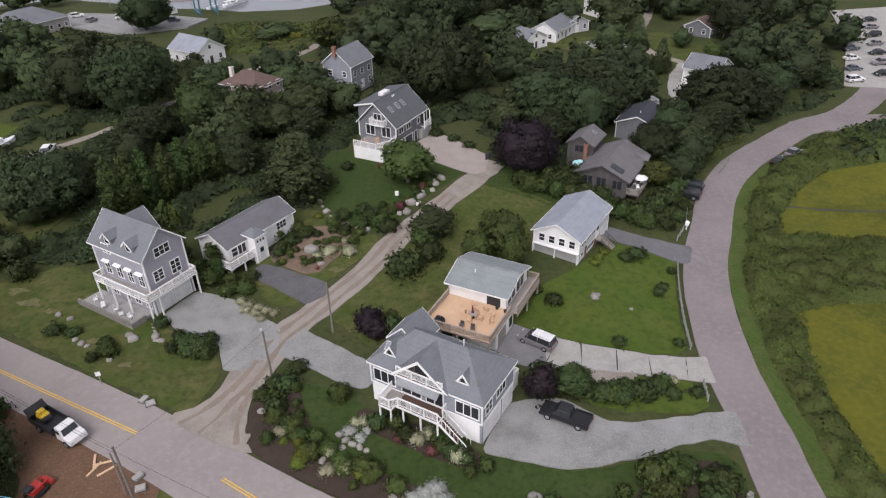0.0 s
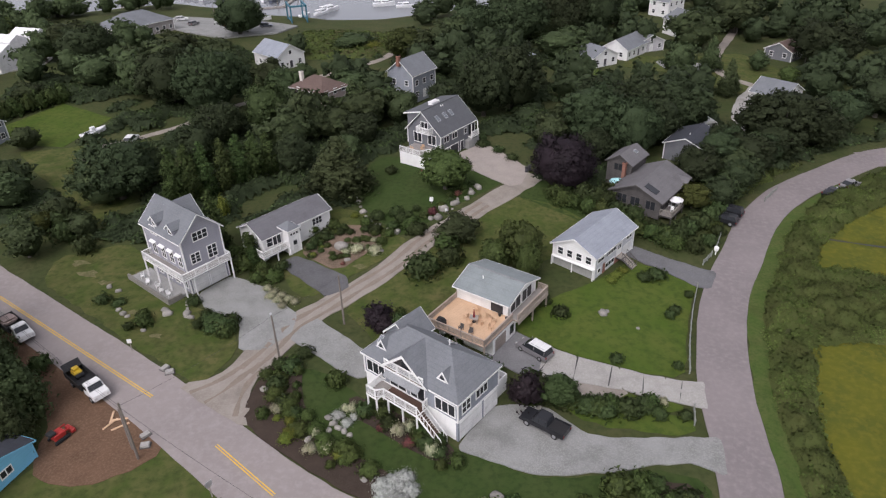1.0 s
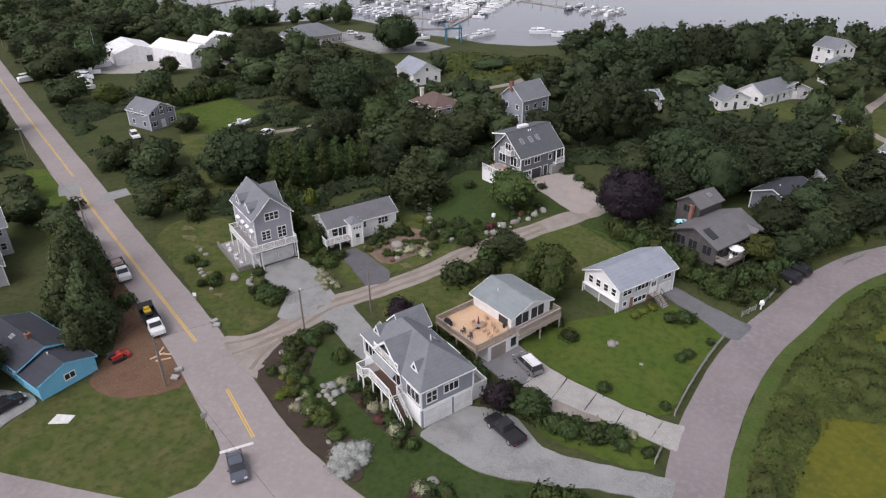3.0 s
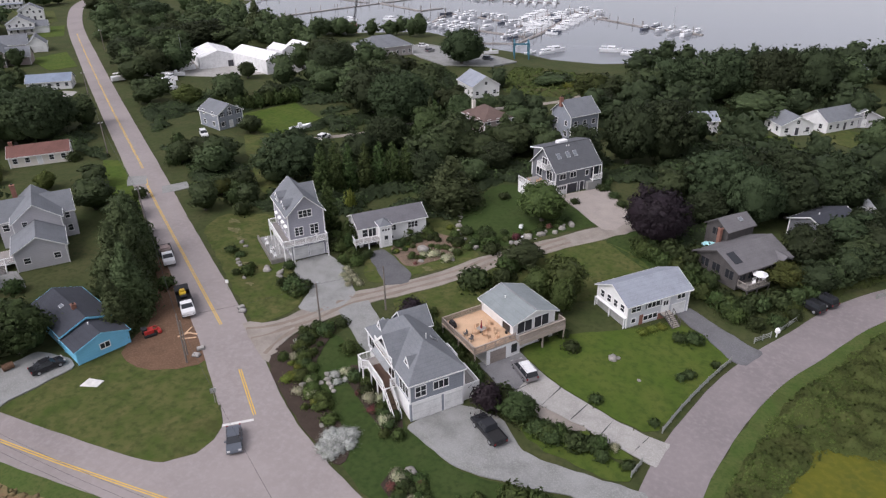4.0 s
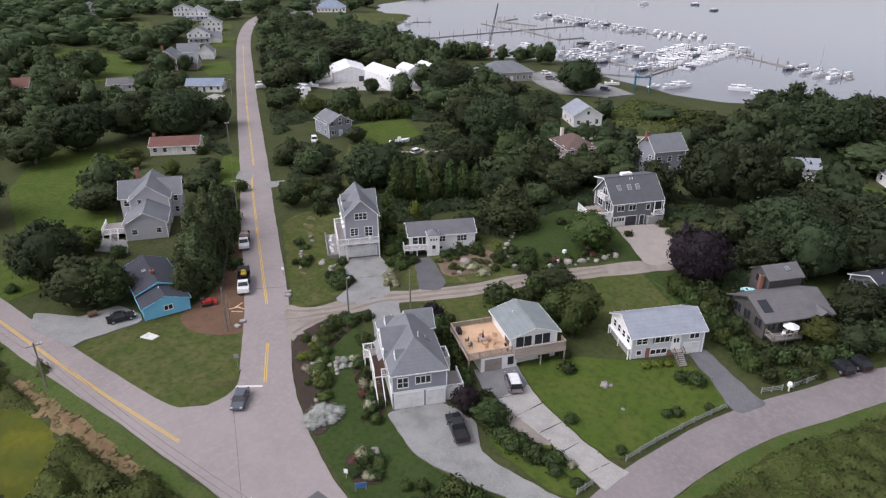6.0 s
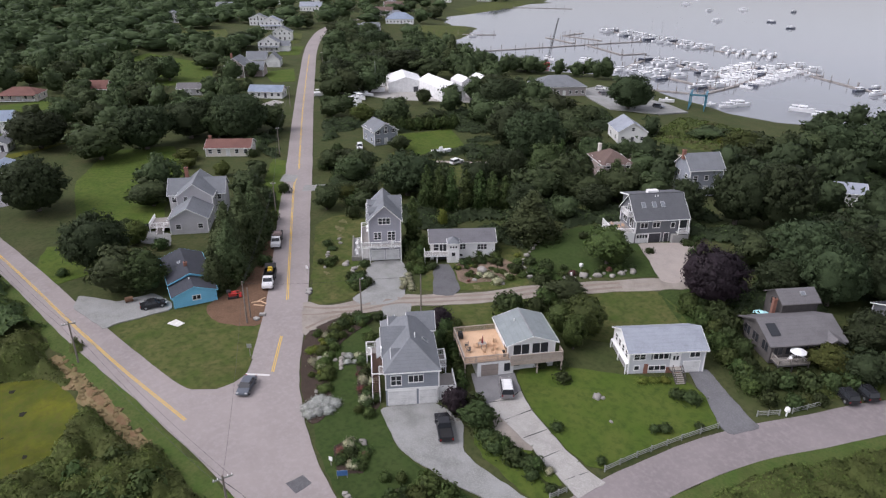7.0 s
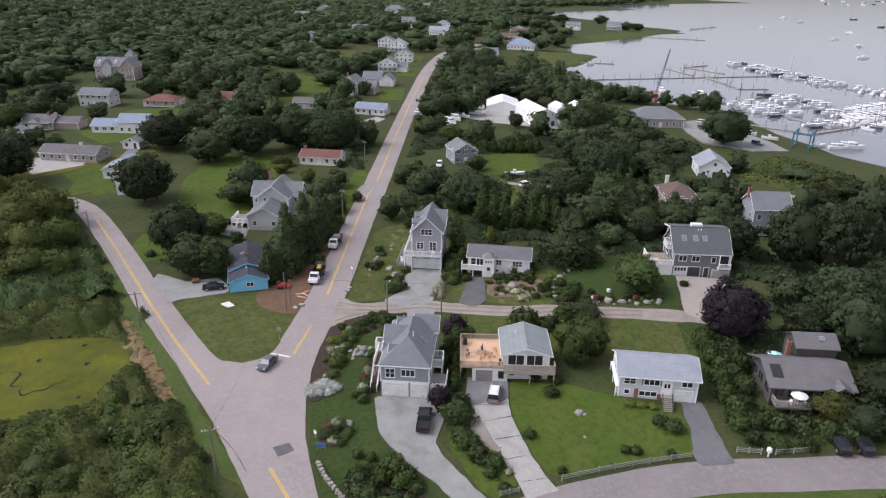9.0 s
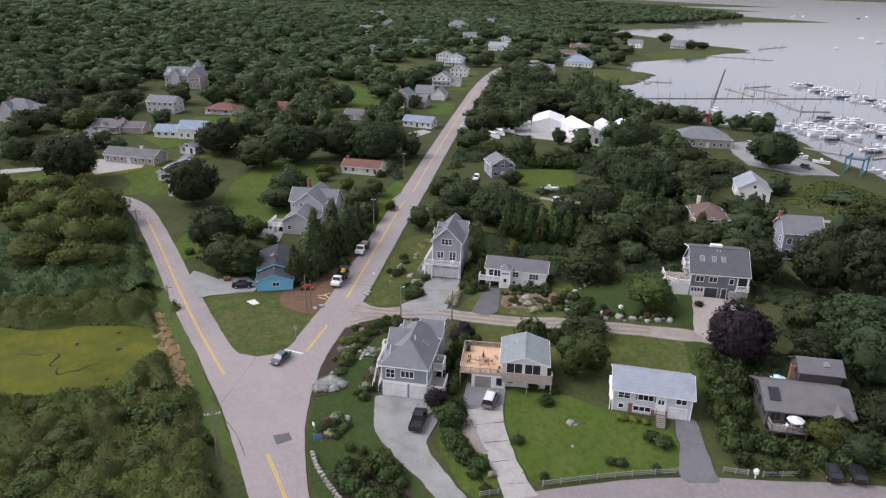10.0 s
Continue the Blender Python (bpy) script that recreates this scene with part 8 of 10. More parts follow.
def thicket(name, spans, step, test, low, high, materials, labels, density, spray, seed):
    """Brush grown into one uneven canopy: a hummocky sheet of leaves with loose sprays over it, in one or more leaf colours by patches."""
    x0, x1, y0, y1 = spans
    rng = np.random.default_rng(seed)
    xs, ys = np.arange(x0, x1, step), np.arange(y0, y1, step)
    X, Y = np.meshgrid(xs, ys)
    shape = X.shape
    mask = test(X.ravel(), Y.ravel()).reshape(shape).astype(float)
    soft = mask.copy()
    for _ in range(max(1, int(1.6 / step))):
        p = np.pad(soft, 1)
        soft = (p[1:-1, 1:-1] * 2 + p[:-2, 1:-1] + p[2:, 1:-1] + p[1:-1, :-2] + p[1:-1, 2:]) / 6
    dome = np.zeros(shape)
    for _ in range(int(mask.sum() * step * step / 3.2)):
        j, i = rng.integers(shape[0]), rng.integers(shape[1])
        if not mask[j, i]:
            continue
        rad = 1.0 + 2.4 * rng.random() ** 2
        k = int(rad / step) + 1
        a, b, c, d = max(j - k, 0), min(j + k + 1, shape[0]), max(i - k, 0), min(i + k + 1, shape[1])
        q = 1 - ((X[a:b, c:d] - X[j, i]) ** 2 + (Y[a:b, c:d] - Y[j, i]) ** 2) / rad ** 2
        dome[a:b, c:d] = np.maximum(dome[a:b, c:d], np.sqrt(np.clip(q, 0, 1)) * (0.45 + 0.2 * rad) * rng.uniform(0.7, 1.0))
    swell_ = np.array([noise.noise((u / 11, v / 11, seed)) + 0.5 * noise.noise((u / 3.1, v / 3.1, seed)) for u, v in zip(X.ravel(), Y.ravel())]).reshape(shape)
    top = soft * (low + (high - low) * np.clip(0.2 + 0.62 * dome + 0.4 * swell_, 0, 1.5)) + rng.uniform(-0.08, 0.08, shape) * (soft > 0.2) - 0.12
    Z = top + on_ground(X.ravel(), Y.ravel()).reshape(shape)
    gy, gx = np.gradient(Z, step)
    N = np.stack([-gx * 0.9, -gy * 0.9, np.ones(shape)], -1)
    N /= np.linalg.norm(N, axis=-1)[..., None]
    inside = soft > 0.02
    index = -np.ones(shape, int)
    index[inside] = np.arange(int(inside.sum()))
    quad = inside[:-1, :-1] & inside[1:, :-1] & inside[:-1, 1:] & inside[1:, 1:]
    faces = np.stack([index[:-1, :-1][quad], index[:-1, 1:][quad], index[1:, 1:][quad], index[1:, :-1][quad]], -1).tolist()
    verts, norms = np.stack([X, Y, Z], -1)[inside], N[inside]
    pj, pi = np.nonzero(soft > 0.12)
    pick = rng.integers(len(pj), size=int(len(pj) * step * step * density))
    j, i = pj[pick], pi[pick]
    p = np.stack([X[j, i] + rng.uniform(-0.5, 0.5, len(j)) * step, Y[j, i] + rng.uniform(-0.5, 0.5, len(j)) * step, Z[j, i] + (0.5 * rng.random(len(j)) ** 1.8 - 0.04) * min(1.0, high)], -1)
    m = N[j, i] + rng.normal(size=(len(j), 3)) * 0.28
    m /= np.linalg.norm(m, axis=1)[:, None]
    d = N[j, i] + rng.normal(size=(len(j), 3)) * 0.55
    a = np.cross(d, rng.normal(size=(len(j), 3)))
    a /= np.linalg.norm(a, axis=1)[:, None] + 1e-6
    b = np.cross(d, a)
    b /= np.linalg.norm(b, axis=1)[:, None] + 1e-6
    size = spray * rng.uniform(0.5, 1.5, (len(j), 1))
    tri = np.stack([p - a * size, p + a * size, p + b * size * 1.5], 1)
    tone = np.array([noise.noise((u / 5.5, v / 5.5, seed + 4.0)) + 0.5 * noise.noise((u / 1.6, v / 1.6, seed + 2.0)) for u, v in p[:, :2]]) + rng.uniform(-0.12, 0.12, len(j))
    group = np.digitize(tone, (0.1,) if len(materials) == 2 else (-0.12, 0.24)[:len(materials) - 1])
    for k, (material, label) in enumerate(zip(materials, labels)):
        t, tn = tri[group == k].reshape(-1, 3), np.repeat(m[group == k], 3, axis=0)
        if k == 0:
            f = faces + (np.arange(len(t)).reshape(-1, 3) + len(verts)).tolist()
            t, tn = np.concatenate([verts, t]), np.concatenate([norms, tn])
        else:
            f = np.arange(len(t)).reshape(-1, 3).tolist()
        tagged(raw_mesh(name, t.tolist(), f, material, smooth=True, normals=tn), label, "brush", kind="stuff")


def marsh_side(x, y):
    return dry(x, y) & free(x, y, 0.66) & (y > 43.5 + (x - 40) * 0.12 + 1.5 * np.sin(x * 0.7)) & patchy(x, y, 7, -0.5)


thicket("brush", (39, 82, 38, 130), 0.5, marsh_side, 0.2, 2.6, (LEAF_OLIVE, LEAF_FRESH), ("olive-green brush along the marsh edge", "fresh green brush along the marsh edge"), 34, 0.14, 11)
thicket("brush", (82, 125, 38, 135), 1.0, marsh_side, 0.5, 2.6, (LEAF_OLIVE,), ("olive-green brush far along the marsh",), 8, 0.24, 13)
reeds = [(float(q[0]) + 1.3 * math.sin(i * 2.3), float(q[1]) + 1.2 * math.cos(i * 1.7), 0.12 + 0.14 * math.sin(i * 5) ** 2, 0.7 + 0.7 * math.cos(i * 3) ** 2) for i, q in enumerate(curve_points([(-37, 12.6), (-29, 14), (-22, 15.4), (-17, 16.4), (-12, 17.2), (-6, 18.4)], 0.3))]
brush("reed", reeds, OCHRE, "tufts of dry tan grass on the bank", 160, 0.1)
plant("hedge", [(-4.6, 15.0, 2.8, 4.4), (1.6, 16.6, 3.2, 5), (0, 12.6, 3.0, 5), (-6, 10.8, 2.6, 4.4), (9.2, 20.9, 1.8, 2.6), (4.4, 13.6, 2.6, 4.4)], label="dark green dense bush beside the marsh")
plant("bright", [(14.4, 18, 2.4, 4.8), (9.1, 9.3, 2.4, 4.8), (11.3, 5.5, 2.6, 5), (18.9, 20.6, 2.2, 4.2), (7.6, -0.3, 2.8, 5.4)], label="fresh yellow-green bush beside the marsh")
FIELD = [(-72, 212), (-64, 198), (-46, 201), (-40, 216), (-46, 230), (-64, 234), (-78, 230)]
thicket("reed", (-80, -38, 196, 236), 0.8, lambda x, y: shore_distance(x, y, FIELD) < 0.5, 0.5, 1.8, (LEAF_OLIVE, LEAF_FRESH, STRAW_GREEN), ("tall olive-green reeds behind the houses", "fresh green patches among the reeds", "olive-brown reeds behind the houses"), 8, 0.28, 17)


def pool_side(x, y):
    return dry(x, y) & free(x, y, 0.7) & (y < 20.0 + 0.1 * x) & (x < 27 + 5 * np.sin(y * 0.35) + 3 * np.sin(y)) & patchy(x, y, 9, -0.8)


thicket("brush", (-48, 38, -30, 27), 0.5, pool_side, 0.3, 4.2, (LEAF_OLIVE, LEAF_FRESH), ("olive brush beside the marsh pool", "fresh yellow-green brush beside the marsh pool"), 30, 0.155, 12)
thicket("brush", (-130, -48.5, -60, 27), 0.9, pool_side, 0.4, 4.4, (LEAF_SHRUB, LEAF_OLIVE), ("dark green thicket beside the side road", "olive thicket beside the side road"), 9, 0.25, 14)

# undergrowth between the trees
def understorey(x, y):
    ok = ((y > 0.42 * (x + 60) + 62) | (x > 8)) & free(x, y, 0.8) & patchy(x, y, 9, -0.06)
    for poly in MOWN:
        ok &= shore_distance(x, y, poly) > 1.2
    for cx, cy, r in BUILT:
        ok &= np.hypot(x - cx, y - cy) > r + 2.0
    return ok & ~((x > 12) & (y < 104)) & ~((x > -20) & (x < 10) & (y < 128))


thicket("undergrowth", (-150, 58, 84, 232), 0.9, understorey, 0.5, 2.6, (LEAF, LEAF_SHRUB), ("dark undergrowth between the trees", "green undergrowth between the trees"), 7, 0.27, 31)
thicket("undergrowth", (58, 104, 118, 190), 0.9, understorey, 0.5, 2.8, (LEAF, LEAF_SHRUB), ("dark undergrowth beside the curving road", "green undergrowth beside the curving road"), 7, 0.27, 32)

# ---- garden shrubs ----
HEDGE = curve_points([(13.5, 106), (17, 103.6), (21, 101.8), (25, 98.8), (29, 97), (33, 94.6)], 1.7)
for key, k in (("hedge", 0), ("bright", 1)):
    plant(key, [(float(p[0]) + 0.5 * math.sin(i * 5), float(p[1]) + 0.6 * math.cos(i * 3), 2.6 + 0.5 * math.sin(i * 2.3), 3.4) for i, p in enumerate(HEDGE) if (i % 3 == 1) == k], "hedge shrubs", "dense green hedge shrub beside the driveway")
plant("olive_tree", [(37.4, 108.4, 4.8, 7.8)], label="drooping pale olive tree beside the parked cars")
plant("shrub", [(30, 98.4, 2.6, 3.4), (33.5, 97, 2.4, 3.2), (36, 94.2, 2.0, 2.8), (38.6, 96.5, 2, 2.6), (35.5, 99.5, 2.6, 3.4), (38.2, 101.8, 2.6, 3.2), (40.5, 100, 1.8, 2.4), (27, 101.5, 3, 3.4), (22.5, 105, 3.2, 3.6), (40, 104.5, 3, 3.4),
                (29.1, 85.4, 1.5, 3.2), (27.4, 84.4, 1.3, 2.4), (22.4, 64.9, 1.1, 1.9), (30.2, 75.9, 1.1, 1.6), (31, 77.2, 1.2, 1.8), (30.0, 65.4, 1.0, 1.4), (33.4, 81.4, 1.0, 1.4), (29.8, 56.7, 1.1, 1.7)])
plant("shrub", [(13.0, 57.4, 2.4, 4.2), (15.6, 57.6, 2.2, 3.6), (12.0, 59.2, 1.8, 2.8), (18.6, 55.6, 1.6, 3.0), (20.8, 55.2, 1.6, 2.6), (23.2, 56.2, 1.8, 3.0), (25.4, 57.4, 1.6, 2.6), (26.8, 56.2, 1.2, 2.0), (15.2, 73.2, 1.4, 2.6), (12.8, 75.6, 1.4, 2.2), (10.8, 73.0, 1.2, 1.8),
                (-5.5, 80.3, 3.4, 5.6), (-1.8, 84, 2.8, 4), (-6, 67, 2.8, 2.6), (-4.4, 64.6, 2.6, 2.2), (-2.2, 62.8, 2.2, 2.0), (0.2, 61.6, 2.2, 2.0), (1.8, 60.4, 2.0, 1.8)])
plant("hedge", [(-3.8 + 11.4 * i / 8, 66.2 - 6.3 * i / 8, 1.9 + 0.3 * math.sin(i * 2), 2.1) for i in range(9)], label="bright green shrub between the two houses")
plant("mid", [(15.4, 56.4, 3.8, 5.2)], label="feathery green bush beside the driveway")
plant("bright", [(16.92, 40.85, 1.2, 1.5), (18.23, 42.41, 1.2, 1.5), (21.6, 44.2, 2.6, 3.6), (23.6, 45.6, 2.0, 2.6)])
plant("purple", [(-9.4, 68.0, 3.4, 4.6), (-7.8, 66.2, 3, 3.4), (11.6, 55.8, 4.8, 4.2)])
plant("bright", [(-11.3, 55.6, 1.9, 2.5), (-6.5, 70, 1.6, 1.4), (4.8, 61.2, 1.2, 1.5), (3.2, 63.0, 1.2, 1.5), (2.2, 64.6, 1.2, 1.5), (1.0, 66.2, 1.2, 1.4), (5.0, 45.6, 1.3, 1.8), (3.4, 44.8, 1.0, 1.4), (19.6, 55.2, 1.2, 1.6), (22.3, 42.2, 2.4, 3.0), (24.2, 44.2, 1.8, 2.4),
                 (-30, 75.8, 1.6, 2.2), (-33.4, 78.6, 2.4, 3), (-35.6, 80.4, 3, 3.4), (-30.4, 78.6, 1.6, 2.4), (-17.8, 93.6, 1.4, 2.0), (-13.8, 88.2, 1.2, 1.8), (-15.6, 90.6, 1.0, 1.6)])
plant("shrub", [(20.2, 105.6, 3.2, 4.2), (23.5, 108, 3.4, 4.2), (31.5, 96, 2.8, 3.8), (34, 98.8, 2.8, 3.6), (37, 102.5, 2.6, 3.6), (24, 102, 3, 3.8), (18.4, 107.4, 3, 3.8), (41.5, 107, 2.6, 3.4), (-2, 127.2, 1.4, 2.6), (-2.5, 131, 1.2, 2.2), (-34.6, 78.9, 2.4, 3.2), (-29.8, 64.2, 1.6, 3.4), (-31.8, 64.8, 1.6, 3.2), (-36.9, 69, 1.4, 2.2),
                (-50.6, 67.8, 1.3, 2.4), (-24.9, 85.2, 1.3, 2.0), (-25.4, 94.2, 1.4, 2.4), (-28.2, 90.2, 1.8, 2.6), (-15.6, 91.5, 1.5, 2.6), (-8.6, 91.6, 2.2, 3.4), (-13.3, 97.2, 1.6, 2.8), (-11.4, 95.2, 2.0, 3.2), (-22.6, 88.8, 0.8, 1.4), (-19.8, 90.6, 0.9, 1.5), (-21.4, 92.2, 0.8, 1.4), (-17.4, 91.6, 1.0, 1.6), (-24.0, 90.6, 0.9, 1.4)])
plant("bright", [(-19.4, 83.4, 0.7, 1.2), (-22.4, 86.4, 0.7, 1.2), (-18.2, 88.4, 0.8, 1.4), (-23.8, 87.6, 0.7, 1.2), (-16.2, 88.8, 0.8, 1.4), (-21, 84.2, 0.6, 1.1), (-29.6, 76.9, 1.6, 2.6)])
plant("gold", [(22.4, 82.6, 0.8, 1.8), (23.4, 84.2, 0.8, 1.8), (24.3, 85.8, 0.8, 1.7), (-44, 93.8, 4.8, 2.6), (-20.4, 96, 0.9, 1.6), (-47, 210, 3, 5), (8.2, 70.6, 0.7, 1.2)])
plant("cream", [(-26.4, 71.8, 0.9, 1.7), (-25.0, 71.0, 0.9, 1.7), (-23.8, 69.9, 0.8, 1.5), (-17.2, 85.6, 1.2, 2.6), (-8.9, 51.6, 0.7, 1.5), (12.4, 38.6, 0.8, 1.6), (27.4, 58.6, 0.8, 1.4)])
plant("silver", [(-0.8 + 1.9 * math.cos(k * 2.4) * (k / 11) ** 0.5 + 0.2 * k / 9, 40.7 + 2.3 * math.sin(k * 2.4) * (k / 11) ** 0.5, 0.75, 2.3) for k in range(12)] + [(-9.6, 50.4, 0.6, 1.8), (-8.2, 49.4, 0.6, 1.6), (-7.6, 50.6, 0.5, 1.4)])
plant("rose", [(-0.6, 47.4, 0.9, 1.6), (9.2, 38.8, 0.8, 1.5), (8.6, 40.4, 0.7, 1.3), (11.6, 41.0, 0.6, 1.2), (-4.2, 49.2, 0.7, 1.2), (-19.4, 84.2, 0.5, 0.9), (-21, 86.6, 0.5, 0.9), (-18.4, 81.6, 0.5, 0.9), (-11.8, 113, 0.8, 1.6)])
BED = curve_points([(-18.6, 54), (-15.4, 50.4), (-12.6, 47.6), (-8, 44.8), (-4.6, 43.2)], 1.25)
plant("olive", [(float(p[0]) + 0.7 * math.sin(i * 4), float(p[1]) + 0.5 + 0.6 * math.cos(i * 2.6), 0.9 + 0.5 * math.sin(i * 1.7) ** 2, 1.9 + 0.7 * math.cos(i) ** 2) for i, p in enumerate(BED)], "shrubs in the corner bed", "low grey-green shrub in the mulched bed")
plant("shrub", [(-18.4, 54, 1.6, 2.6), (-17.6, 57.4, 1.6, 2.8), (-19.4, 57.6, 1.3, 2.2), (-16.4, 51.4, 1.3, 2.2), (-17, 60.4, 1.2, 2.4), (-14.4, 49.8, 1.2, 1.8), (-6.6, 51.4, 1.6, 2.4), (-3.4, 49.8, 1.5, 2.2), (1.4, 47.4, 1.4, 2.2), (3.0, 46.4, 1.2, 1.8),
                (21.8, 39.4, 1.8, 3.9), (24.4, 39.4, 1.8, 3.8), (26.8, 41.4, 1.8, 3.8), (28.4, 44.2, 1.7, 3.4), (22.2, 45.2, 1.2, 2.4), (25.6, 46, 1.1, 2.2), (20.2, 41.4, 1.0, 1.6), (19.4, 40, 0.9, 1.3), (10.2, 39.6, 1.1, 2.0), (11, 37.8, 0.9, 1.6)])
plant("shrub", [(-31.4, 63.4, 1.2, 2.2), (-30.0, 65.2, 1.2, 2.4), (-32.8, 65.6, 1.3, 2.4), (-41.8, 63.6, 1.2, 1.8), (-43.2, 62.4, 1.1, 1.6), (-48, 67.6, 0.8, 2.2), (-39, 80.4, 2.4, 3), (-27.4, 79.4, 1.4, 2.2), (-23.6, 88.6, 1.5, 2.4), (-21.4, 90.4, 1.2, 1.8), (-24.6, 86.4, 1.6, 1.6),
                (-13, 93, 1.2, 2.0), (-12, 95.4, 1.2, 2.0), (-16.4, 95.8, 1.4, 2.6), (-33, 103, 1.2, 2.2), (-28, 96, 1.0, 1.6), (-21, 105.6, 1.4, 2.4), (-10.2, 99, 1.0, 1.6)])
plant("shrub", [(-68, 84, 3.4, 4.4), (-72, 88, 3.2, 4.2), (-62, 80.5, 3.0, 3.8), (-76, 86, 3, 4), (-49.5, 52.8, 2.4, 3.0), (-66, 60.6, 2.6, 3.4), (-71.5, 64, 2.4, 3.2), (-88, 74.4, 2.6, 3.4), (-95, 70, 3, 4), (-100, 92, 3, 4), (-106, 98, 3, 4), (-114, 104, 2.6, 3.6), (-124, 80, 2.4, 3.4),
                (-52, 36, 2, 3), (-62, 34, 2.4, 3.6), (-70, 38, 2.4, 3.4), (-68, 18.6, 1.4, 2.4), (-88, 27, 1.2, 2.2)])
plant("shrub", [(-4, 117.5, 1.2, 2.0), (4.6, 121, 1.3, 2.4), (1.6, 124.6, 1.3, 2.6), (-1.4, 127.6, 1.2, 2.2), (10, 120, 2, 3), (-18, 113, 1.4, 2.6), (-14, 119, 1.2, 2.2), (15, 108, 2.6, 3.4), (35, 118, 2.6, 3.6), (45, 115, 2.4, 3.2), (38, 122, 2.6, 3.4)])


def fill_bed(poly, count, seed, kinds, low, high, wmin, wmax):
    """Small plants close together in a bed."""
    rng = np.random.default_rng(seed)
    xs, ys = [p[0] for p in poly], [p[1] for p in poly]
    done = 0
    for _ in range(count * 8):
        x, y = rng.uniform(min(xs), max(xs)), rng.uniform(min(ys), max(ys))
        if done < count and shore_distance(np.array([x]), np.array([y]), poly)[0] < -0.5:
            plant(kinds[int(rng.integers(len(kinds)))], [(float(x), float(y), rng.uniform(low, high), rng.uniform(wmin, wmax))])
            done += 1


fill_bed([(-21.5, 50.2), (-16.5, 46.8), (-7.3, 41.4), (-4, 41), (-6.9, 45), (-12.4, 48.6), (-15, 53), (-17.2, 60.5), (-19.6, 59.2), (-21.3, 56)], 24, 21, ("olive", "gold", "hedge", "bright", "cream", "olive", "olive"), 0.6, 1.2, 1.1, 2.0)
fill_bed([(5.3, 45.2), (1.2, 46), (-8.5, 51), (-9.4, 54.2), (-5, 53), (4, 48.2)], 16, 22, ("shrub", "hedge", "bright", "cream"), 0.8, 1.6, 1.3, 2.2)
fill_bed([(7.7, 38.4), (12.6, 36.6), (14.3, 39.2), (11.2, 42.2), (7.6, 41.4)], 12, 23, ("hedge", "bright", "shrub", "cream"), 0.6, 1.3, 1.2, 2.2)
fill_bed([(20.2, 37.2), (26.4, 37.8), (30, 41), (30.2, 47.2), (24.5, 46.8), (20.6, 44.2), (18.6, 41)], 20, 24, ("hedge", "bright", "hedge", "bright", "olive"), 0.9, 1.8, 1.4, 2.6)
fill_bed([(12.6, 55.8), (17, 54.4), (24, 55.4), (27.6, 57), (26, 58.6), (19, 57.4), (13.4, 59.4)], 18, 25, ("hedge", "shrub", "hedge", "bright"), 1.0, 2.0, 1.6, 2.8)
fill_bed([(-25.4, 83.2), (-26.6, 86.8), (-23.2, 93.2), (-17, 93.4), (-13.8, 90), (-15, 86), (-18.5, 79.6)], 26, 26, ("bright", "bright", "hedge", "cream", "olive", "gold"), 0.4, 1.0, 0.8, 1.6)
fill_bed([(-34.5, 63.2), (-29, 62.6), (-27.6, 65.2), (-30.4, 67), (-35.2, 67.4)], 9, 27, ("shrub", "hedge", "olive"), 0.8, 1.5, 1.4, 2.4)


GARDEN_ROW = curve_points([(-8.6, 96.6), (-6, 101), (-3.8, 105), (-1.8, 109)], 1.3)
for i, p in enumerate(GARDEN_ROW):
    plant(("hedge", "bright", "shrub", "rose", "olive")[i * 3 % 5], [(float(p[0]) + 0.7 * math.sin(i * 2.1), float(p[1]) + 0.6 * math.cos(i * 1.3), 0.7 + 0.5 * math.sin(i * 1.7) ** 2, 1.3 + 0.6 * math.cos(i * 2.9) ** 2)], "shrubs among boulders", "small garden shrub among boulders")
plant("cream", [(-27.6, 73.6, 0.9, 1.6), (-26.2, 72.9, 0.9, 1.7), (-24.9, 72.2, 0.9, 1.7), (-23.6, 71.6, 0.8, 1.5), (-22.4, 71.1, 0.8, 1.5), (-14.3, 85.4, 1.3, 2.6)], label="cream flowering shrub beside the driveway")
plant("olive", [(-26.2, 90.2, 2.0, 2.4)], label="round clipped grey-green shrub beside the cottage")
plant("bright", [(-27.5, 76.4, 1.8, 2.6), (-23.2, 92.3, 1.6, 2.2), (-13, 90.8, 1.2, 2.0)])
plant("hedge", [(-5.2, 81.2, 2.6, 4.2), (-3.0, 87.6, 3.0, 4.4), (-10.1, 93.3, 2.2, 3.0), (-29.2, 62.9, 1.5, 2.4), (-41.7, 63.6, 1.6, 2.6), (-42.6, 65, 1.3, 2.0)], label="rounded mid-green garden shrub")
plant("cedar", [(-33.3, 81.2, 5.4, 3.4), (-32.2, 79.6, 3.6, 2.8)], label="dense green evergreen between two houses")


# ---- vehicles ----
def wheel(parent, x, y, r, w=0.22):
    t = part("tyre", tube(bmesh.new(), (x, y - w / 2, r), (x, y + w / 2, r), r, r, 14), RUBBER, parent)
    part("rim", tube(bmesh.new(), (x, y - w / 2 - 0.01, r), (x, y + w / 2 + 0.01, r), r * 0.6, r * 0.6, 10), METAL, t)


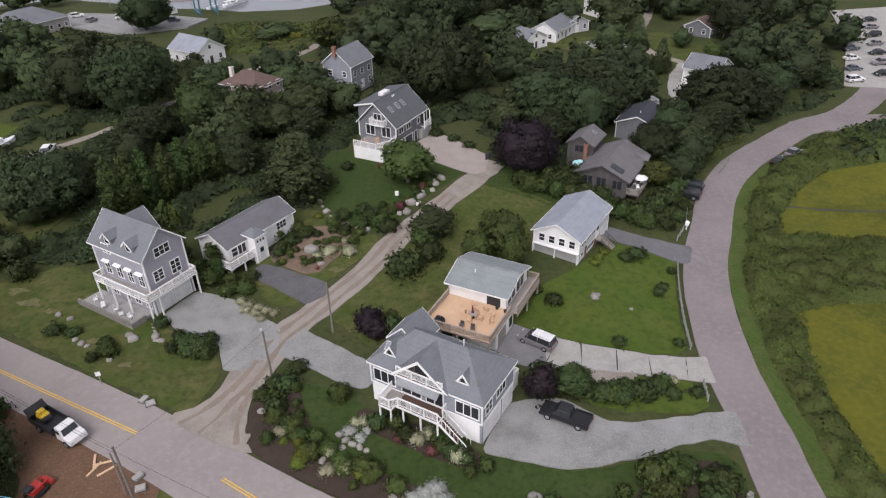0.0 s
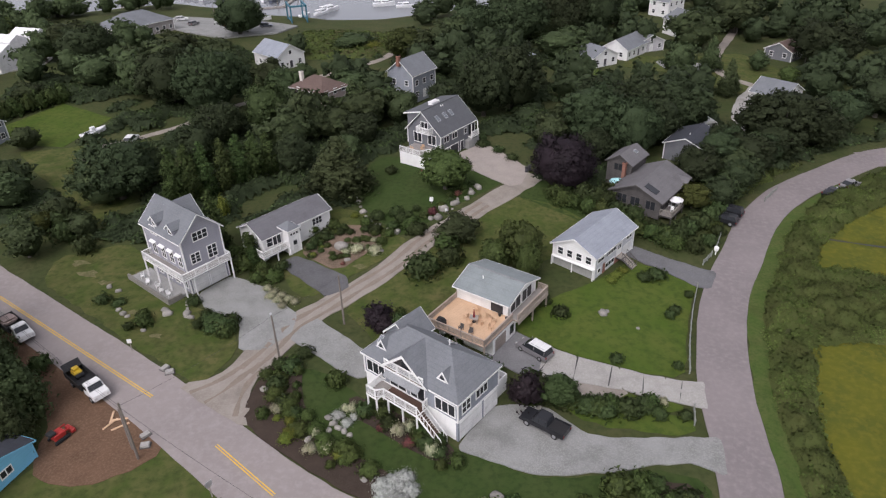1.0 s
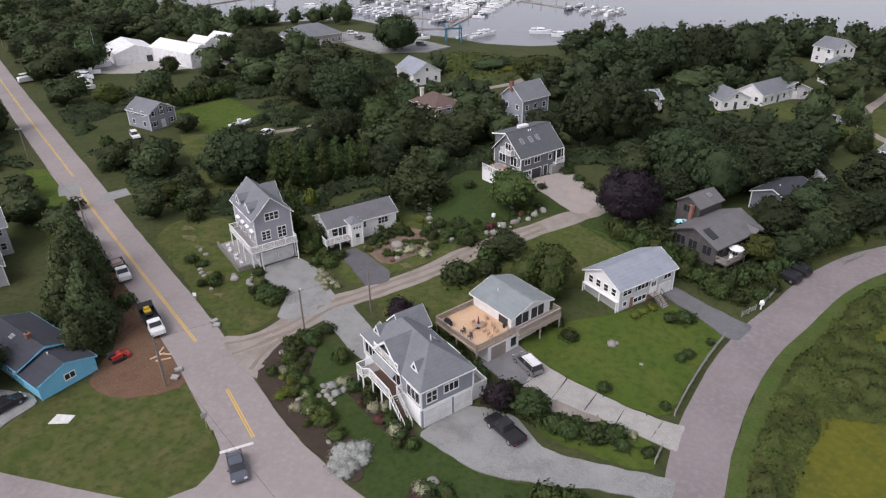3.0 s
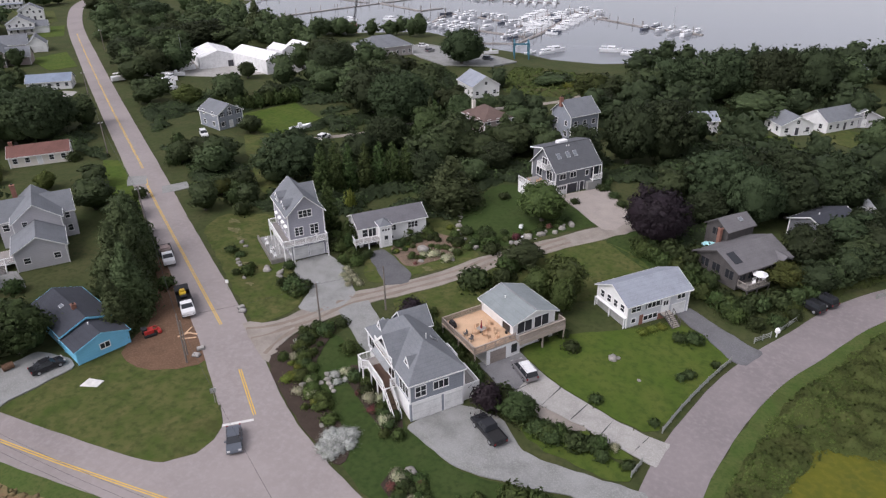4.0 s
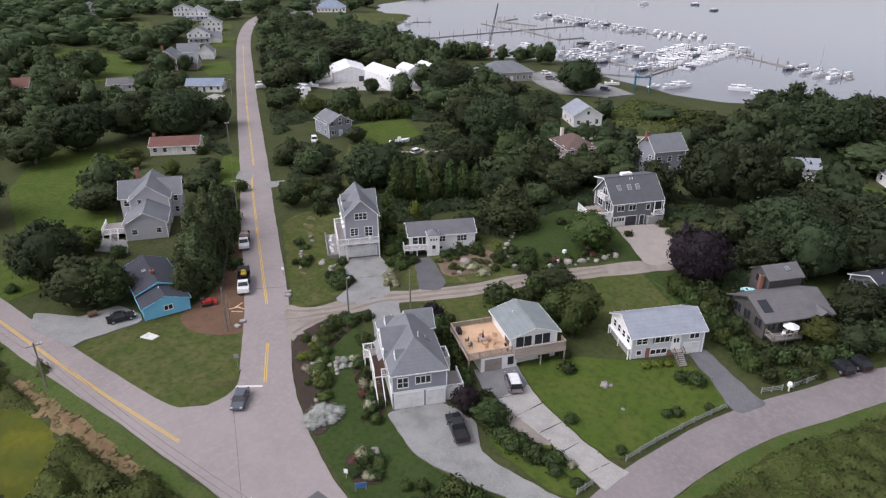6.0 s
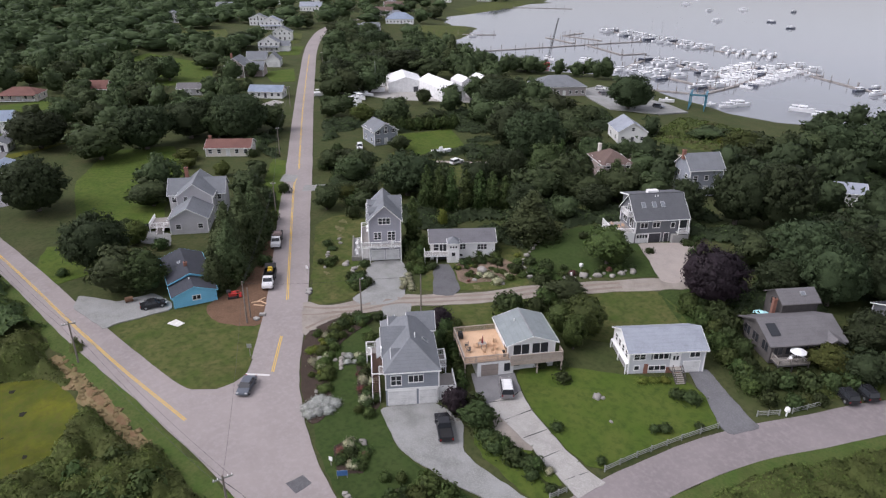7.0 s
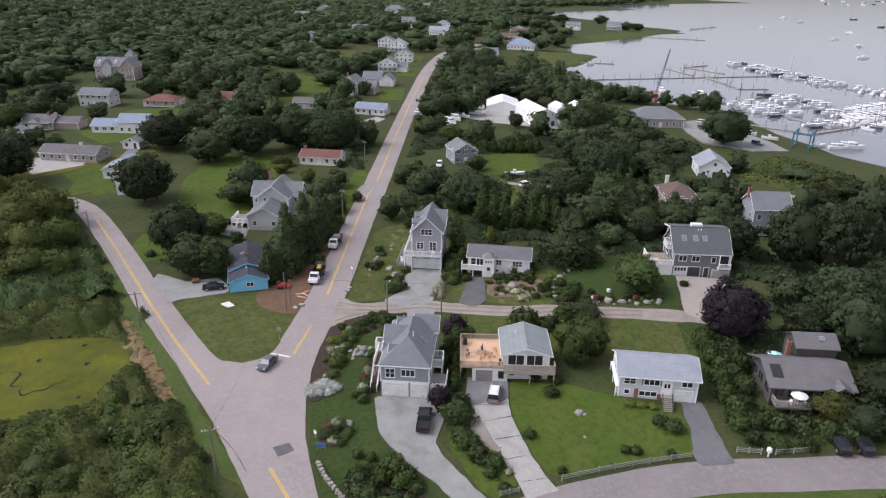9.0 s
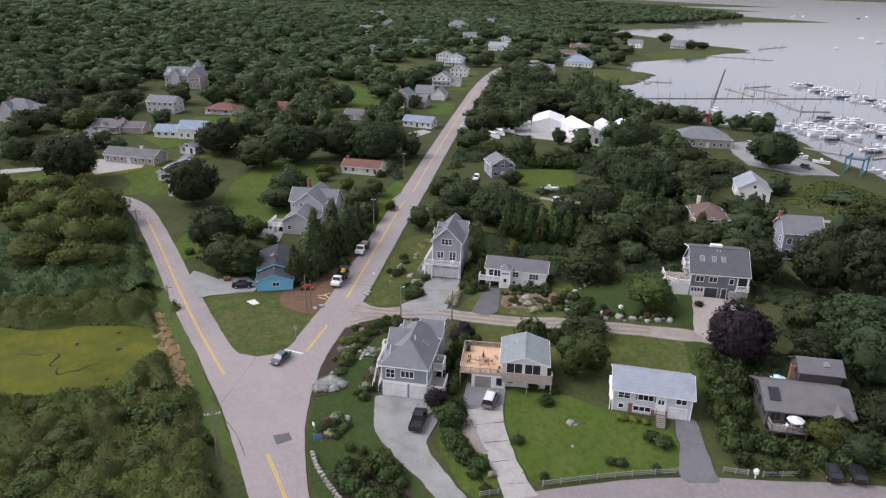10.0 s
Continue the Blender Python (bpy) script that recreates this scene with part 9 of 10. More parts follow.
def profile_body(pts, width, inset=0.0, z_in=99):
    """A side profile drawn out across the car; points above z_in lean inwards."""
    bm = bmesh.new()
    sides = []
    for s in (-1, 1):
        sides.append([bm.verts.new((x, s * (width / 2 - (inset if z > z_in else 0)), z)) for x, z in pts])
    n = len(pts)
    for i in range(n):
        bm.faces.new((sides[0][i - 1], sides[0][i], sides[1][i], sides[1][i - 1]))
    bm.faces.new(sides[0])
    bm.faces.new(sides[1][::-1])
    bmesh.ops.recalc_face_normals(bm, faces=bm.faces[:])
    bmesh.ops.bevel(bm, geom=bm.edges[:], offset=0.05, segments=2, affect="EDGES")
    return bm


def car(kind, x, y, rot, paint, label, z=None, category="car", roof=None):
    """A car with body, glazed cabin, roof, wheels and lamps; its x points forwards."""
    c = root(category.replace(" ", "_"), pose(x, y, (ground_z(x, y) if z is None else z) + 0.15, 0, 0, rot), label, category)
    if kind == "van":
        L, W, H = 4.9, 1.9, 1.75
        low = [(-2.4, 0.35), (-2.4, 0.95), (1.3, 0.98), (2.3, 0.78), (2.45, 0.4), (2.3, 0.3), (-2.3, 0.3)]
        cab = [(-2.35, 0.93), (-2.15, 1.62), (-1.9, 1.7), (0.4, 1.7), (1.45, 0.96)]
        top = (-2.1, 0.45, 1.66, 1.76)
    elif kind == "suv":
        L, W, H = 4.7, 1.85, 1.7
        low = [(-2.3, 0.4), (-2.3, 1.0), (1.0, 1.02), (2.2, 0.92), (2.35, 0.5), (2.2, 0.35), (-2.2, 0.35)]
        cab = [(-2.25, 0.98), (-2.0, 1.6), (-1.8, 1.66), (0.2, 1.66), (0.95, 1.0)]
        top = (-1.95, 0.25, 1.62, 1.72)
    elif kind == "pickup":
        L, W, H = 5.7, 1.95, 1.8
        low = [(-2.8, 0.5), (-2.8, 1.05), (1.4, 1.08), (2.7, 0.98), (2.85, 0.55), (2.7, 0.45), (-2.7, 0.45)]
        cab = [(-0.75, 1.04), (-0.6, 1.7), (-0.45, 1.76), (0.75, 1.76), (1.4, 1.06)]
        top = (-0.6, 0.8, 1.72, 1.82)
    else:
        L, W, H = 4.5, 1.8, 1.45
        low = [(-2.2, 0.35), (-2.2, 0.85), (-1.2, 0.9), (1.0, 0.88), (2.15, 0.68), (2.25, 0.4), (2.1, 0.28), (-2.1, 0.28)]
        cab = [(-1.6, 0.86), (-0.9, 1.38), (-0.6, 1.43), (0.3, 1.43), (1.1, 0.86)]
        top = (-0.85, 0.4, 1.39, 1.47)
    body = part("body", profile_body(low, W), paint, c, smooth=False)
    part("cabin", profile_body(cab, W - 0.08, 0.18, 1.2), GLASS, c)
    part("roof_panel", bevelled(boxes((top[0], top[1], -W / 2 + 0.2, W / 2 - 0.2, top[2], top[3])), 0.03), roof or paint, c)
    for s in (-1, 1):
        for px in (cab[0][0] + 0.25, (cab[0][0] + cab[-1][0]) / 2, cab[-1][0] - 0.45):
            part("pillar", boxes((px - 0.04, px + 0.04, s * (W / 2 - 0.12) - 0.03, s * (W / 2 - 0.12) + 0.03, 0.95 if kind != "sedan" else 0.85, top[2] - 0.05)), paint, c)
        part("headlamp", boxes((L / 2 - 0.2, L / 2 - 0.02, s * W * 0.36 - 0.17, s * W * 0.36 + 0.17, 0.6, 0.75)), LAMP_CLEAR, c)
        part("tail_lamp", boxes((-L / 2 - 0.01 + 0.02, -L / 2 + 0.12, s * W * 0.42 - 0.1, s * W * 0.42 + 0.1, 0.7, 0.95)), LAMP_RED, c)
        part("mirror", boxes((cab[-1][0] - 0.5, cab[-1][0] - 0.35, s * (W / 2 + 0.08) - 0.09, s * (W / 2 + 0.08) + 0.09, 0.95, 1.1)), paint, c)
        for px in (-L * 0.3, L * 0.31):
            wheel(c, px, s * (W / 2 - 0.1), 0.34 if kind in ("sedan", "van") else 0.39)
    if kind == "pickup":
        part("bed_floor", boxes((-2.65, -0.85, -0.8, 0.8, 1.06, 1.10)), RUBBER, c)
        part("bed_rail", boxes((-2.75, -0.8, -0.95, -0.85, 1.05, 1.25), (-2.75, -0.8, 0.85, 0.95, 1.05, 1.25), (-2.8, -2.7, -0.95, 0.95, 1.05, 1.25)), paint, c)
    if kind == "van":
        for s in (-1, 1):
            part("roof_rail", boxes((-1.9, 0.2, s * 0.62 - 0.03, s * 0.62 + 0.03, 1.78, 1.84)), METAL, c)
        for px in (-1.3, -0.4):
            part("cross_bar", boxes((px - 0.04, px + 0.04, -0.65, 0.65, 1.82, 1.86)), WHITE, c)
    return c


van = car("van", 12.1, 64.7, 145, CAR_SILVER, "silver-grey minivan parked on the driveway", category="minivan", roof=CAR_WHITE)
car("pickup", 13.9, 52.0, 152, CAR_BLACK, "black pickup truck parked on gravel", category="pickup truck")
car("sedan", -10.9, 34.0, -40, CAR_GREY, "blue-grey saloon car at the road junction", category="car")
car("sedan", -44.4, 29.6, 80, CAR_BLACK, "black car parked beside the blue house", category="car")
car("suv", 42.0, 104.0, 150, CAR_BLACK, "black car parked under trees", category="car")
car("suv", 43.4, 106.8, 150, CAR_BLACK, "grey car parked beside the road", category="car")
car("sedan", 63.0, 116.6, 40, CAR_BLACK, "black car parked on the verge", category="car")
car("sedan", 67.0, 120.2, 40, CAR_SILVER, "silver car parked on the verge", category="car")
car("suv", -82, 37, 110, CAR_BLACK, "black car beside the grey house", category="car")
car("suv", -112.2, 111.0, -30, CAR_WHITE, "white van parked in front of the grey house", category="car")
car("suv", -81.7, 126.6, 100, CAR_WHITE, "white car on the pale lane", category="car")
for x, y, r in ((61, 158, 80), (64, 163, 75), (58, 153, 85)):
    car("suv", x, y, r, (CAR_SILVER, CAR_GREY, CAR_WHITE)[int(x) % 3], "parked car beside the far house", category="car")
for i in range(14):
    u = i / 13
    car("sedan" if i % 3 else "suv", 100 + 26 * u + (i % 2) * 7, 163 + 58 * u, 10 + (i % 2) * 180, (CAR_WHITE, CAR_BLACK, CAR_GREY, CAR_SILVER)[i % 4], "car in the far car park", category="car")
for x, y, r, p in ((-117, 246, 20, CAR_WHITE), (-108, 236, 60, CAR_BLACK), (-125, 240, 80, CAR_SILVER), (-134, 248, 30, CAR_WHITE), (-96, 240, 10, CAR_GREY), (-143, 240, 60, CAR_BLACK)):
    car("suv", x, y, r, p, "car parked in the boatyard", category="car", z=ground_z(x, y) + 0.4)


def dump_truck(x, y, rot, label, load):
    t = root("dump_truck", pose(x, y, ground_z(x, y) + 0.12, 0, 0, rot), label, "truck", "work trucks")
    part("chassis", boxes((-3.4, 3.2, -0.45, 0.45, 0.55, 0.8)), BLACK, t)
    part("cab", profile_body([(0.9, 0.6), (0.9, 2.1), (1.0, 2.2), (1.9, 2.2), (2.3, 1.45), (3.3, 1.3), (3.4, 0.6)], 2.0, 0.12, 1.6), CAR_WHITE, t)
    part("windscreen", fix_normals(extrude(bmesh.new(), [(1.97, -0.8, 2.1), (2.32, -0.85, 1.48), (2.32, 0.85, 1.48), (1.97, 0.8, 2.1)], (0.04, 0, 0.02))), GLASS, t)
    for s in (-1, 1):
        part("side_window", boxes((1.1, 1.8, s * 0.93 - 0.04, s * 0.93 + 0.06 * s, 1.5, 2.0)), GLASS, t)
        part("headlamp", boxes((3.3, 3.42, s * 0.75 - 0.15, s * 0.75 + 0.15, 0.85, 1.05)), LAMP_CLEAR, t)
        wheel(t, 2.4, s * 0.9, 0.45, 0.28)
        wheel(t, -2.2, s * 0.85, 0.45, 0.5)
    bed = part("bed", boxes((-3.5, 0.6, -1.1, 1.1, 0.85, 0.95), (-3.5, 0.6, -1.15, -1.08, 0.95, 1.7), (-3.5, 0.6, 1.08, 1.15, 0.95, 1.7), (0.55, 0.65, -1.15, 1.15, 0.95, 1.95), (-3.55, -3.47, -1.15, 1.15, 0.95, 1.6)), BLACK, t)
    if load == "machine":
        m = root("roller", pose(x, y, 0, 0, 0, rot) @ pose(-2.5, 0, ground_z(x, y) + 1.1), "small yellow machine in the truck bed", "machine")
        part("body", bevelled(boxes((-0.6, 0.6, -0.5, 0.5, 0.3, 0.9)), 0.1), CAR_YELLOW, m)
        part("drum", tube(bmesh.new(), (0.5, -0.5, 0.35), (0.5, 0.5, 0.35), 0.35, 0.35, 12), BLACK, m)
        part("engine_cover", bevelled(boxes((-0.5, 0.1, -0.4, 0.4, 0.9, 1.25)), 0.08), CAR_YELLOW, m)
        part("tailgate", fix_normals(box(bmesh.new(), -0.05, 0.05, -1.1, 1.1, 0, 1.0, pose(-3.3, 0.0, 1.7, 0, -40, 0))), BLACK, t)
    else:
        part("load", bevelled(boxes((-3.3, -1.2, -1.0, 1.0, 0.95, 1.75)), 0.25, 2), surface("grey rubble", (0.34, 0.27, 0.25), rough=0.95, bump=0.5), t)
    return t


dump_truck(-41.0, 50.3, -29, "white-cabbed dump truck with a black bed", "machine")
dump_truck(-57.9, 59.2, -28, "white-cabbed dump truck loaded with rubble", "load")
trk = root("compact_loader", pose(-39.6, 42.6, ground_z(-39.6, 42.6) + 0.09, 0, 0, 70), "small red compact loader on bare soil", "loader")
part("body", bevelled(boxes((-0.8, 0.6, -0.55, 0.55, 0.35, 1.1)), 0.1), CAR_RED, trk)
part("engine", bevelled(boxes((-1.1, -0.3, -0.45, 0.45, 1.1, 1.5)), 0.08), BLACK, trk)
for s in (-1, 1):
    part("track", bevelled(boxes((-1.0, 0.9, s * 0.68 - 0.14, s * 0.68 + 0.14, 0.0, 0.5)), 0.12), RUBBER, trk)
    part("arm", boxes((-0.4, 1.2, s * 0.5 - 0.06, s * 0.5 + 0.06, 0.85, 1.0)), CAR_RED, trk)
part("bucket", bevelled(boxes((1.1, 1.6, -0.7, 0.7, 0.1, 0.6)), 0.08), CAR_RED, trk)
for x, y, a in ((-29.4, 43.0, 20), (-30.2, 44.4, 60), (-32.9, 54.7, 30), (-33.9, 55.3, 70)):
    pal = root("paving_stack", pose(x, y, ground_z(x, y) + 0.09, 0, 0, a), "stack of grey blocks beside the road", "stack")
    part("block", bevelled(boxes((-0.5, 0.5, -0.35, 0.35, 0, 0.35)), 0.04), CONCRETE, pal)
    part("pallet", boxes((-0.6, 0.6, -0.45, 0.45, -0.02, 0.06)), DARK_WOOD, pal)
slabx = root("concrete_slab", pose(-36.3, 31.2, ground_z(-36.3, 31.2) + 0.05, 0, 0, 30), "flat white concrete slab in the grass", "slab")
part("slab", bevelled(extrude(bmesh.new(), [(-1.3, -0.8, 0), (1.2, -0.9, 0), (1.5, 0.5, 0), (-0.9, 0.9, 0)], (0, 0, 0.12)), 0.04), WHITE_PAINT, slabx)
for i, (x, y, a) in enumerate(((-34.6, 46.2, 20), (-35.2, 45.4, 70), (-33.8, 45.2, 45), (-35.6, 46.4, 110))):
    plank = root("timber", pose(x, y, ground_z(x, y) + 0.12, 0, 0, a), "pale cut timber lying on soil", "timber")
    part("plank", bevelled(boxes((-1.0, 1.0, -0.12, 0.12, 0, 0.12)), 0.02), DECK_WOOD, plank)


# ---- poles, wires, signs ----
def utility_pole(x, y, h, label="weathered wooden utility pole", arm=0.0, turn=0.0, lamp=False, thick=0.15):
    p = root("utility_pole", pose(x, y, ground_z(x, y), 0, 0, turn), label, "pole", "utility poles")
    part("shaft", tube(bmesh.new(), (0, 0, -0.5), (0, 0, h), thick, thick * 0.7, 10), POLE, p)
    if arm:
        a = part("crossarm", boxes((-arm, arm, -0.07, 0.07, h - 0.5, h - 0.36)), FENCE, p)
        for k in (-0.9, -0.5, 0.5, 0.9):
            part("insulator", tube(bmesh.new(), (k * arm, 0, h - 0.36), (k * arm, 0, h - 0.18), 0.05), WHITE, a)
    if lamp:
        l = part("lamp_arm", boxes((0, 0.8, -0.04, 0.04, h - 0.4, h - 0.32)), METAL, p)
        part("lamp_head", bevelled(boxes((0.6, 1.1, -0.14, 0.14, h - 0.5, h - 0.34)), 0.04), METAL, l)
    return p


utility_pole(-19.8, 58.6, 7.4, lamp=True, turn=120)
utility_pole(-13.9, 67.3, 7.9)
utility_pole(-29.2, 41.2, 8.2)
utility_pole(-30.6, 42.4, 6.0, "short leaning stub pole", thick=0.12)
utility_pole(-33.6, 15.2, 7.5, arm=1.0, turn=80)
utility_pole(13.4, 22.7, 8.0, arm=1.1, turn=85)
utility_pole(-74, 66, 8.5, arm=0.6, turn=60)
utility_pole(-122, 88, 8.5, arm=0.6, turn=60)
utility_pole(-180, 118, 8.5, arm=0.6, turn=60)
utility_pole(-84, 6.0, 7.5, arm=1.0, turn=80)
utility_pole(-250, 168, 9.0, arm=0.8, turn=60)
utility_pole(82, 205, 9.0, arm=0.8, turn=60)
post = root("lamp_post", pose(-3.8, 94.6, ground_z(-3.8, 94.6)), "short wooden post with a white lamp", "lamp post")
part("shaft", tube(bmesh.new(), (0, 0, -0.3), (0, 0, 3.6), 0.09), POLE, post)
part("lamp", bevelled(boxes((-0.5, -0.1, -0.2, 0.2, 2.7, 3.2)), 0.06), CANVAS_WHITE, post)


def wire(p, q, sag, label="thin black overhead wire"):
    bm = bmesh.new()
    pts = [Vector(p).lerp(Vector(q), i / 14) - Vector((0, 0, 4 * sag * (i / 14) * (1 - i / 14))) for i in range(15)]
    for a, b in zip(pts, pts[1:]):
        tube(bm, a, b, 0.016, 0.016, 4)
    w = part("wire", bm, BLACK)
    tagged(w, label, "wire", "overhead wires")


for k in (-0.9, 0.0, 0.9):
    wire((13.4 + 0.1 * k, 22.7 + k, 7.7), (-33.6 + 0.1 * k, 15.2 + k, 6.6), 1.2)
    wire((-33.6 + 0.1 * k, 15.2 + k, 6.6), (-84, 6.0 + k, 7.2), 1.2)
for k in (0, 0.5):
    wire((-29.2, 41.2, 8.0 - k), (-74, 66, 8.3 - k), 1.0)
    wire((-74, 66, 8.3 - k), (-122, 88, 8.3 - k), 1.0)
    wire((-122, 88, 8.3 - k), (-180, 118, 8.3 - k), 1.0)
wire((-29.2, 41.2, 8.0), (-19.8, 58.6, 7.5), 0.5)
wire((-19.8, 58.6, 7.5), (-13.9, 67.3, 8.2), 0.3)
wire((-29.2, 41.2, 7.8), (13.4, 22.7, 7.8), 1.4)


def sign(x, y, rot, w, h, z, material, label, posts=1):
    s = root("road_sign", pose(x, y, ground_z(x, y), 0, 0, rot), label, "sign")
    for k in ((0,) if posts == 1 else (-w / 2 + 0.06, w / 2 - 0.06)):
        part("post", boxes((k - 0.04, k + 0.04, -0.04, 0.04, -0.3, z + h)), RAIL_GREY, s)
    part("panel", boxes((-w / 2, w / 2, -0.08, -0.05, z, z + h)), material, s)
    part("backing", boxes((-w / 2 - 0.02, w / 2 + 0.02, -0.05, -0.035, z - 0.02, z + h + 0.02)), METAL, s)


sign(-18.9, 37.7, 60, 0.7, 0.7, 1.7, METAL, "grey metal back of a road sign on a post")
sign(-40.0, 57.9, 20, 0.55, 0.6, 1.5, WHITE, "small white roadside sign on a post")
sign(10.8, 36.6, 30, 0.5, 0.6, 0.9, WHITE, "small white notice on a post")
sign(13.6, 36.7, 60, 1.3, 0.8, 0.5, surface("blue sign paint", (0.07, 0.16, 0.36), rough=0.6), "blue and white garden sign on two posts", 2)

mb = root("mailbox", pose(39.1, 93.6, ground_z(39.1, 93.6), 0, 0, 60), "white lantern-shaped mailbox beside the road", "mailbox")
part("post", boxes((-0.08, 0.08, -0.08, 0.08, -0.2, 0.8)), WHITE, mb)
part("box", bevelled(boxes((-0.28, 0.28, -0.28, 0.28, 0.8, 1.35)), 0.04), WHITE, mb)
part("cap", fix_normals(tube(bmesh.new(), (0, 0, 1.35), (0, 0, 1.65), 0.42, 0.05, 4)), WHITE, mb)


# ---- fences, walls, stones ----
def rail_fence(pts, label="weathered grey split-rail fence beside the road", h=0.95):
    f = root("fence", pose(*pts[0], ground_z(*pts[0])), label, "fence")
    line = curve_points(pts, 2.2)
    o = Vector((pts[0][0], pts[0][1], ground_z(*pts[0])))
    prev = None
    for q in line:
        p = Vector((float(q[0]), float(q[1]), ground_z(*map(float, q)))) - o
        part("post", boxes((p.x - 0.07, p.x + 0.07, p.y - 0.07, p.y + 0.07, p.z - 0.3, p.z + h + 0.1)), FENCE, f)
        if prev is not None:
            for k in (0.3, 0.6, 0.9):
                a, b = prev + Vector((0, 0, k * h)), p + Vector((0, 0, k * h))
                part("rail", tube(bmesh.new(), a, b, 0.055, 0.055, 5), FENCE, f)
        prev = p
    return f


rail_fence([(31.3, 64.6), (32.0, 70), (33.4, 77.5), (34.9, 83.6)])
rail_fence([(30.6, 55.6), (30.9, 58.2)])
rail_fence([(36.7, 90.2), (38.4, 93.0)])
rail_fence([(39.3, 94.8), (41.0, 99.9)])
rail_fence([(50.5, 112.5), (53.5, 117)])


def boulders(spots, group, label="pale rounded boulder among plants"):
    for i, (x, y, r) in enumerate(spots):
        rng = np.random.default_rng(i + int(abs(x) * 10))
        v = np.sign(ICO2[0]) * np.abs(ICO2[0]) ** rng.uniform(0.6, 0.85) * (1 + rng.uniform(-0.17, 0.17, (len(ICO2[0]), 1))) * np.array([r, r * rng.uniform(0.65, 0.95), r * rng.uniform(0.5, 0.7)])
        s = raw_mesh("boulder", v.tolist(), ICO2[1].tolist(), ROCK, smooth=True)
        s.matrix_basis = pose(x, y, ground_z(x, y) + r * 0.22, 0, 0, rng.uniform(0, 360))
        tagged(s, label, "boulder", group)


boulders([(float(q[0]) + 0.6 * math.sin(i * 1.9), float(q[1]) + 0.5 * math.cos(i * 2.2), 0.58 + 0.34 * math.sin(i * 2.7)) for i, q in enumerate(curve_points([(-7.2, 95.9), (-4.6, 100.4), (-2.4, 104.4), (-0.6, 108.6)], 1.15))], "boulders along the lawn", "pale boulder in a garden retaining row")
boulders([(float(q[0]), float(q[1]), 0.5 + 0.2 * math.sin(i * 2.7)) for i, q in enumerate(curve_points([(-24, 106), (-20.5, 99.5), (-17.4, 94.6), (-12, 91.6)], 1.8))], "boulders along the path", "weathered boulder beside the garden path")
boulders([(-20.1, 86.2, 1.2), (-32.2, 66.4, 0.8), (21.0, 74.4, 0.7), (21.6, 75.0, 0.4), (-23.4, 90.2, 0.5), (-13.4, 86, 0.5), (-18, 82.8, 0.5), (12.4, 54.2, 0.45), (11.6, 53.4, 0.4), (13.2, 55.0, 0.4), (0.9, 40.9, 0.5), (-4.2, 42, 0.4), (-11.8, 46.4, 0.5), (9.6, 41.9, 0.7), (25.6, 72.3, 0.3)], "garden boulders")
boulders([(-9.8, 49.2, 0.5), (-9.0, 48.6, 0.45), (-8.2, 48.2, 0.4), (-10.6, 50.0, 0.45), (-10, 48.2, 0.4), (-7.4, 47.8, 0.35), (-19.8, 53.4, 0.5), (-39.6, 66.2, 0.7), (-40.4, 67, 0.6), (-36.8, 66.6, 0.6), (-35.8, 65.8, 0.5), (-46, 65.4, 0.5), (-47.2, 66.2, 0.4), (-45, 64.9, 0.4), (-41.0, 62.2, 0.4), (-50, 70.6, 0.5), (-52, 71.4, 0.5)], "stones round a patio", "pale garden stone in rough grass")
wl = root("stone_wall", pose(0, 0, 0), "low curved dry-stone garden wall", "wall")
for i, q in enumerate(curve_points([(16.4, 35.5), (19.4, 35.7), (22.4, 36.4), (26, 37.6), (29, 39.6), (30.6, 42.6)], 0.62)):
    x, y = float(q[0]), float(q[1])
    for k in range(2):
        m = pose(x + 0.05 * math.sin(i * 3 + k), y, ground_z(x, y) + 0.22 + k * 0.3, 0, 0, i * 37 + k * 50)
        part("stone", fix_normals(bevelled(box(bmesh.new(), -0.33, 0.33, -0.24, 0.24, -0.17, 0.17, m), 0.06)), ROCK, wl)
stone = root("patio_edge", pose(0, 0, 0), "curved edge of pale stones in the lawn", "wall")
for i, q in enumerate(curve_points([(-36.6, 65.9), (-37.4, 67.8), (-38.2, 69.4)], 0.6)):
    part("stone", fix_normals(bevelled(box(bmesh.new(), -0.3, 0.3, -0.2, 0.2, -0.1, 0.35, pose(float(q[0]), float(q[1]), 0.1, 0, 0, i * 41)), 0.05)), ROCK, stone)
for x, y, m in ((7.9, 115.6, DOOR_DARK), (8.4, 116.4, DOOR_DARK)):
    b = root("dustbin", pose(x, y, ground_z(x, y) + 0.15), "dark wheeled dustbin beside the drive", "dustbin")
    part("body", bevelled(boxes((-0.3, 0.3, -0.3, 0.3, 0, 1.0)), 0.05), m, b)
    part("lid", boxes((-0.33, 0.33, -0.33, 0.33, 1.0, 1.08)), BLACK, b)
bh = root("beehive", pose(-8.0, 101.6, ground_z(-8, 101.6)), "small white box on a post in the shrubs", "box")
part("box", boxes((-0.3, 0.3, -0.3, 0.3, 0.6, 1.2)), WHITE, bh)
part("post", boxes((-0.05, 0.05, -0.05, 0.05, 0, 0.6)), POLE, bh)
sw = root("garden_swing", pose(-118, 47, ground_z(-118, 47), 0, 0, 40), "dark wooden garden bench on the lawn", "bench")
part("seat", boxes((-0.9, 0.9, -0.3, 0.3, 0.4, 0.5)), DARK_WOOD, sw)
part("backrest", boxes((-0.9, 0.9, 0.25, 0.33, 0.5, 1.1)), DARK_WOOD, sw)
for k in (-0.8, 0.8):
    part("leg", boxes((k - 0.05, k + 0.05, -0.3, 0.3, 0, 0.4)), DARK_WOOD, sw)

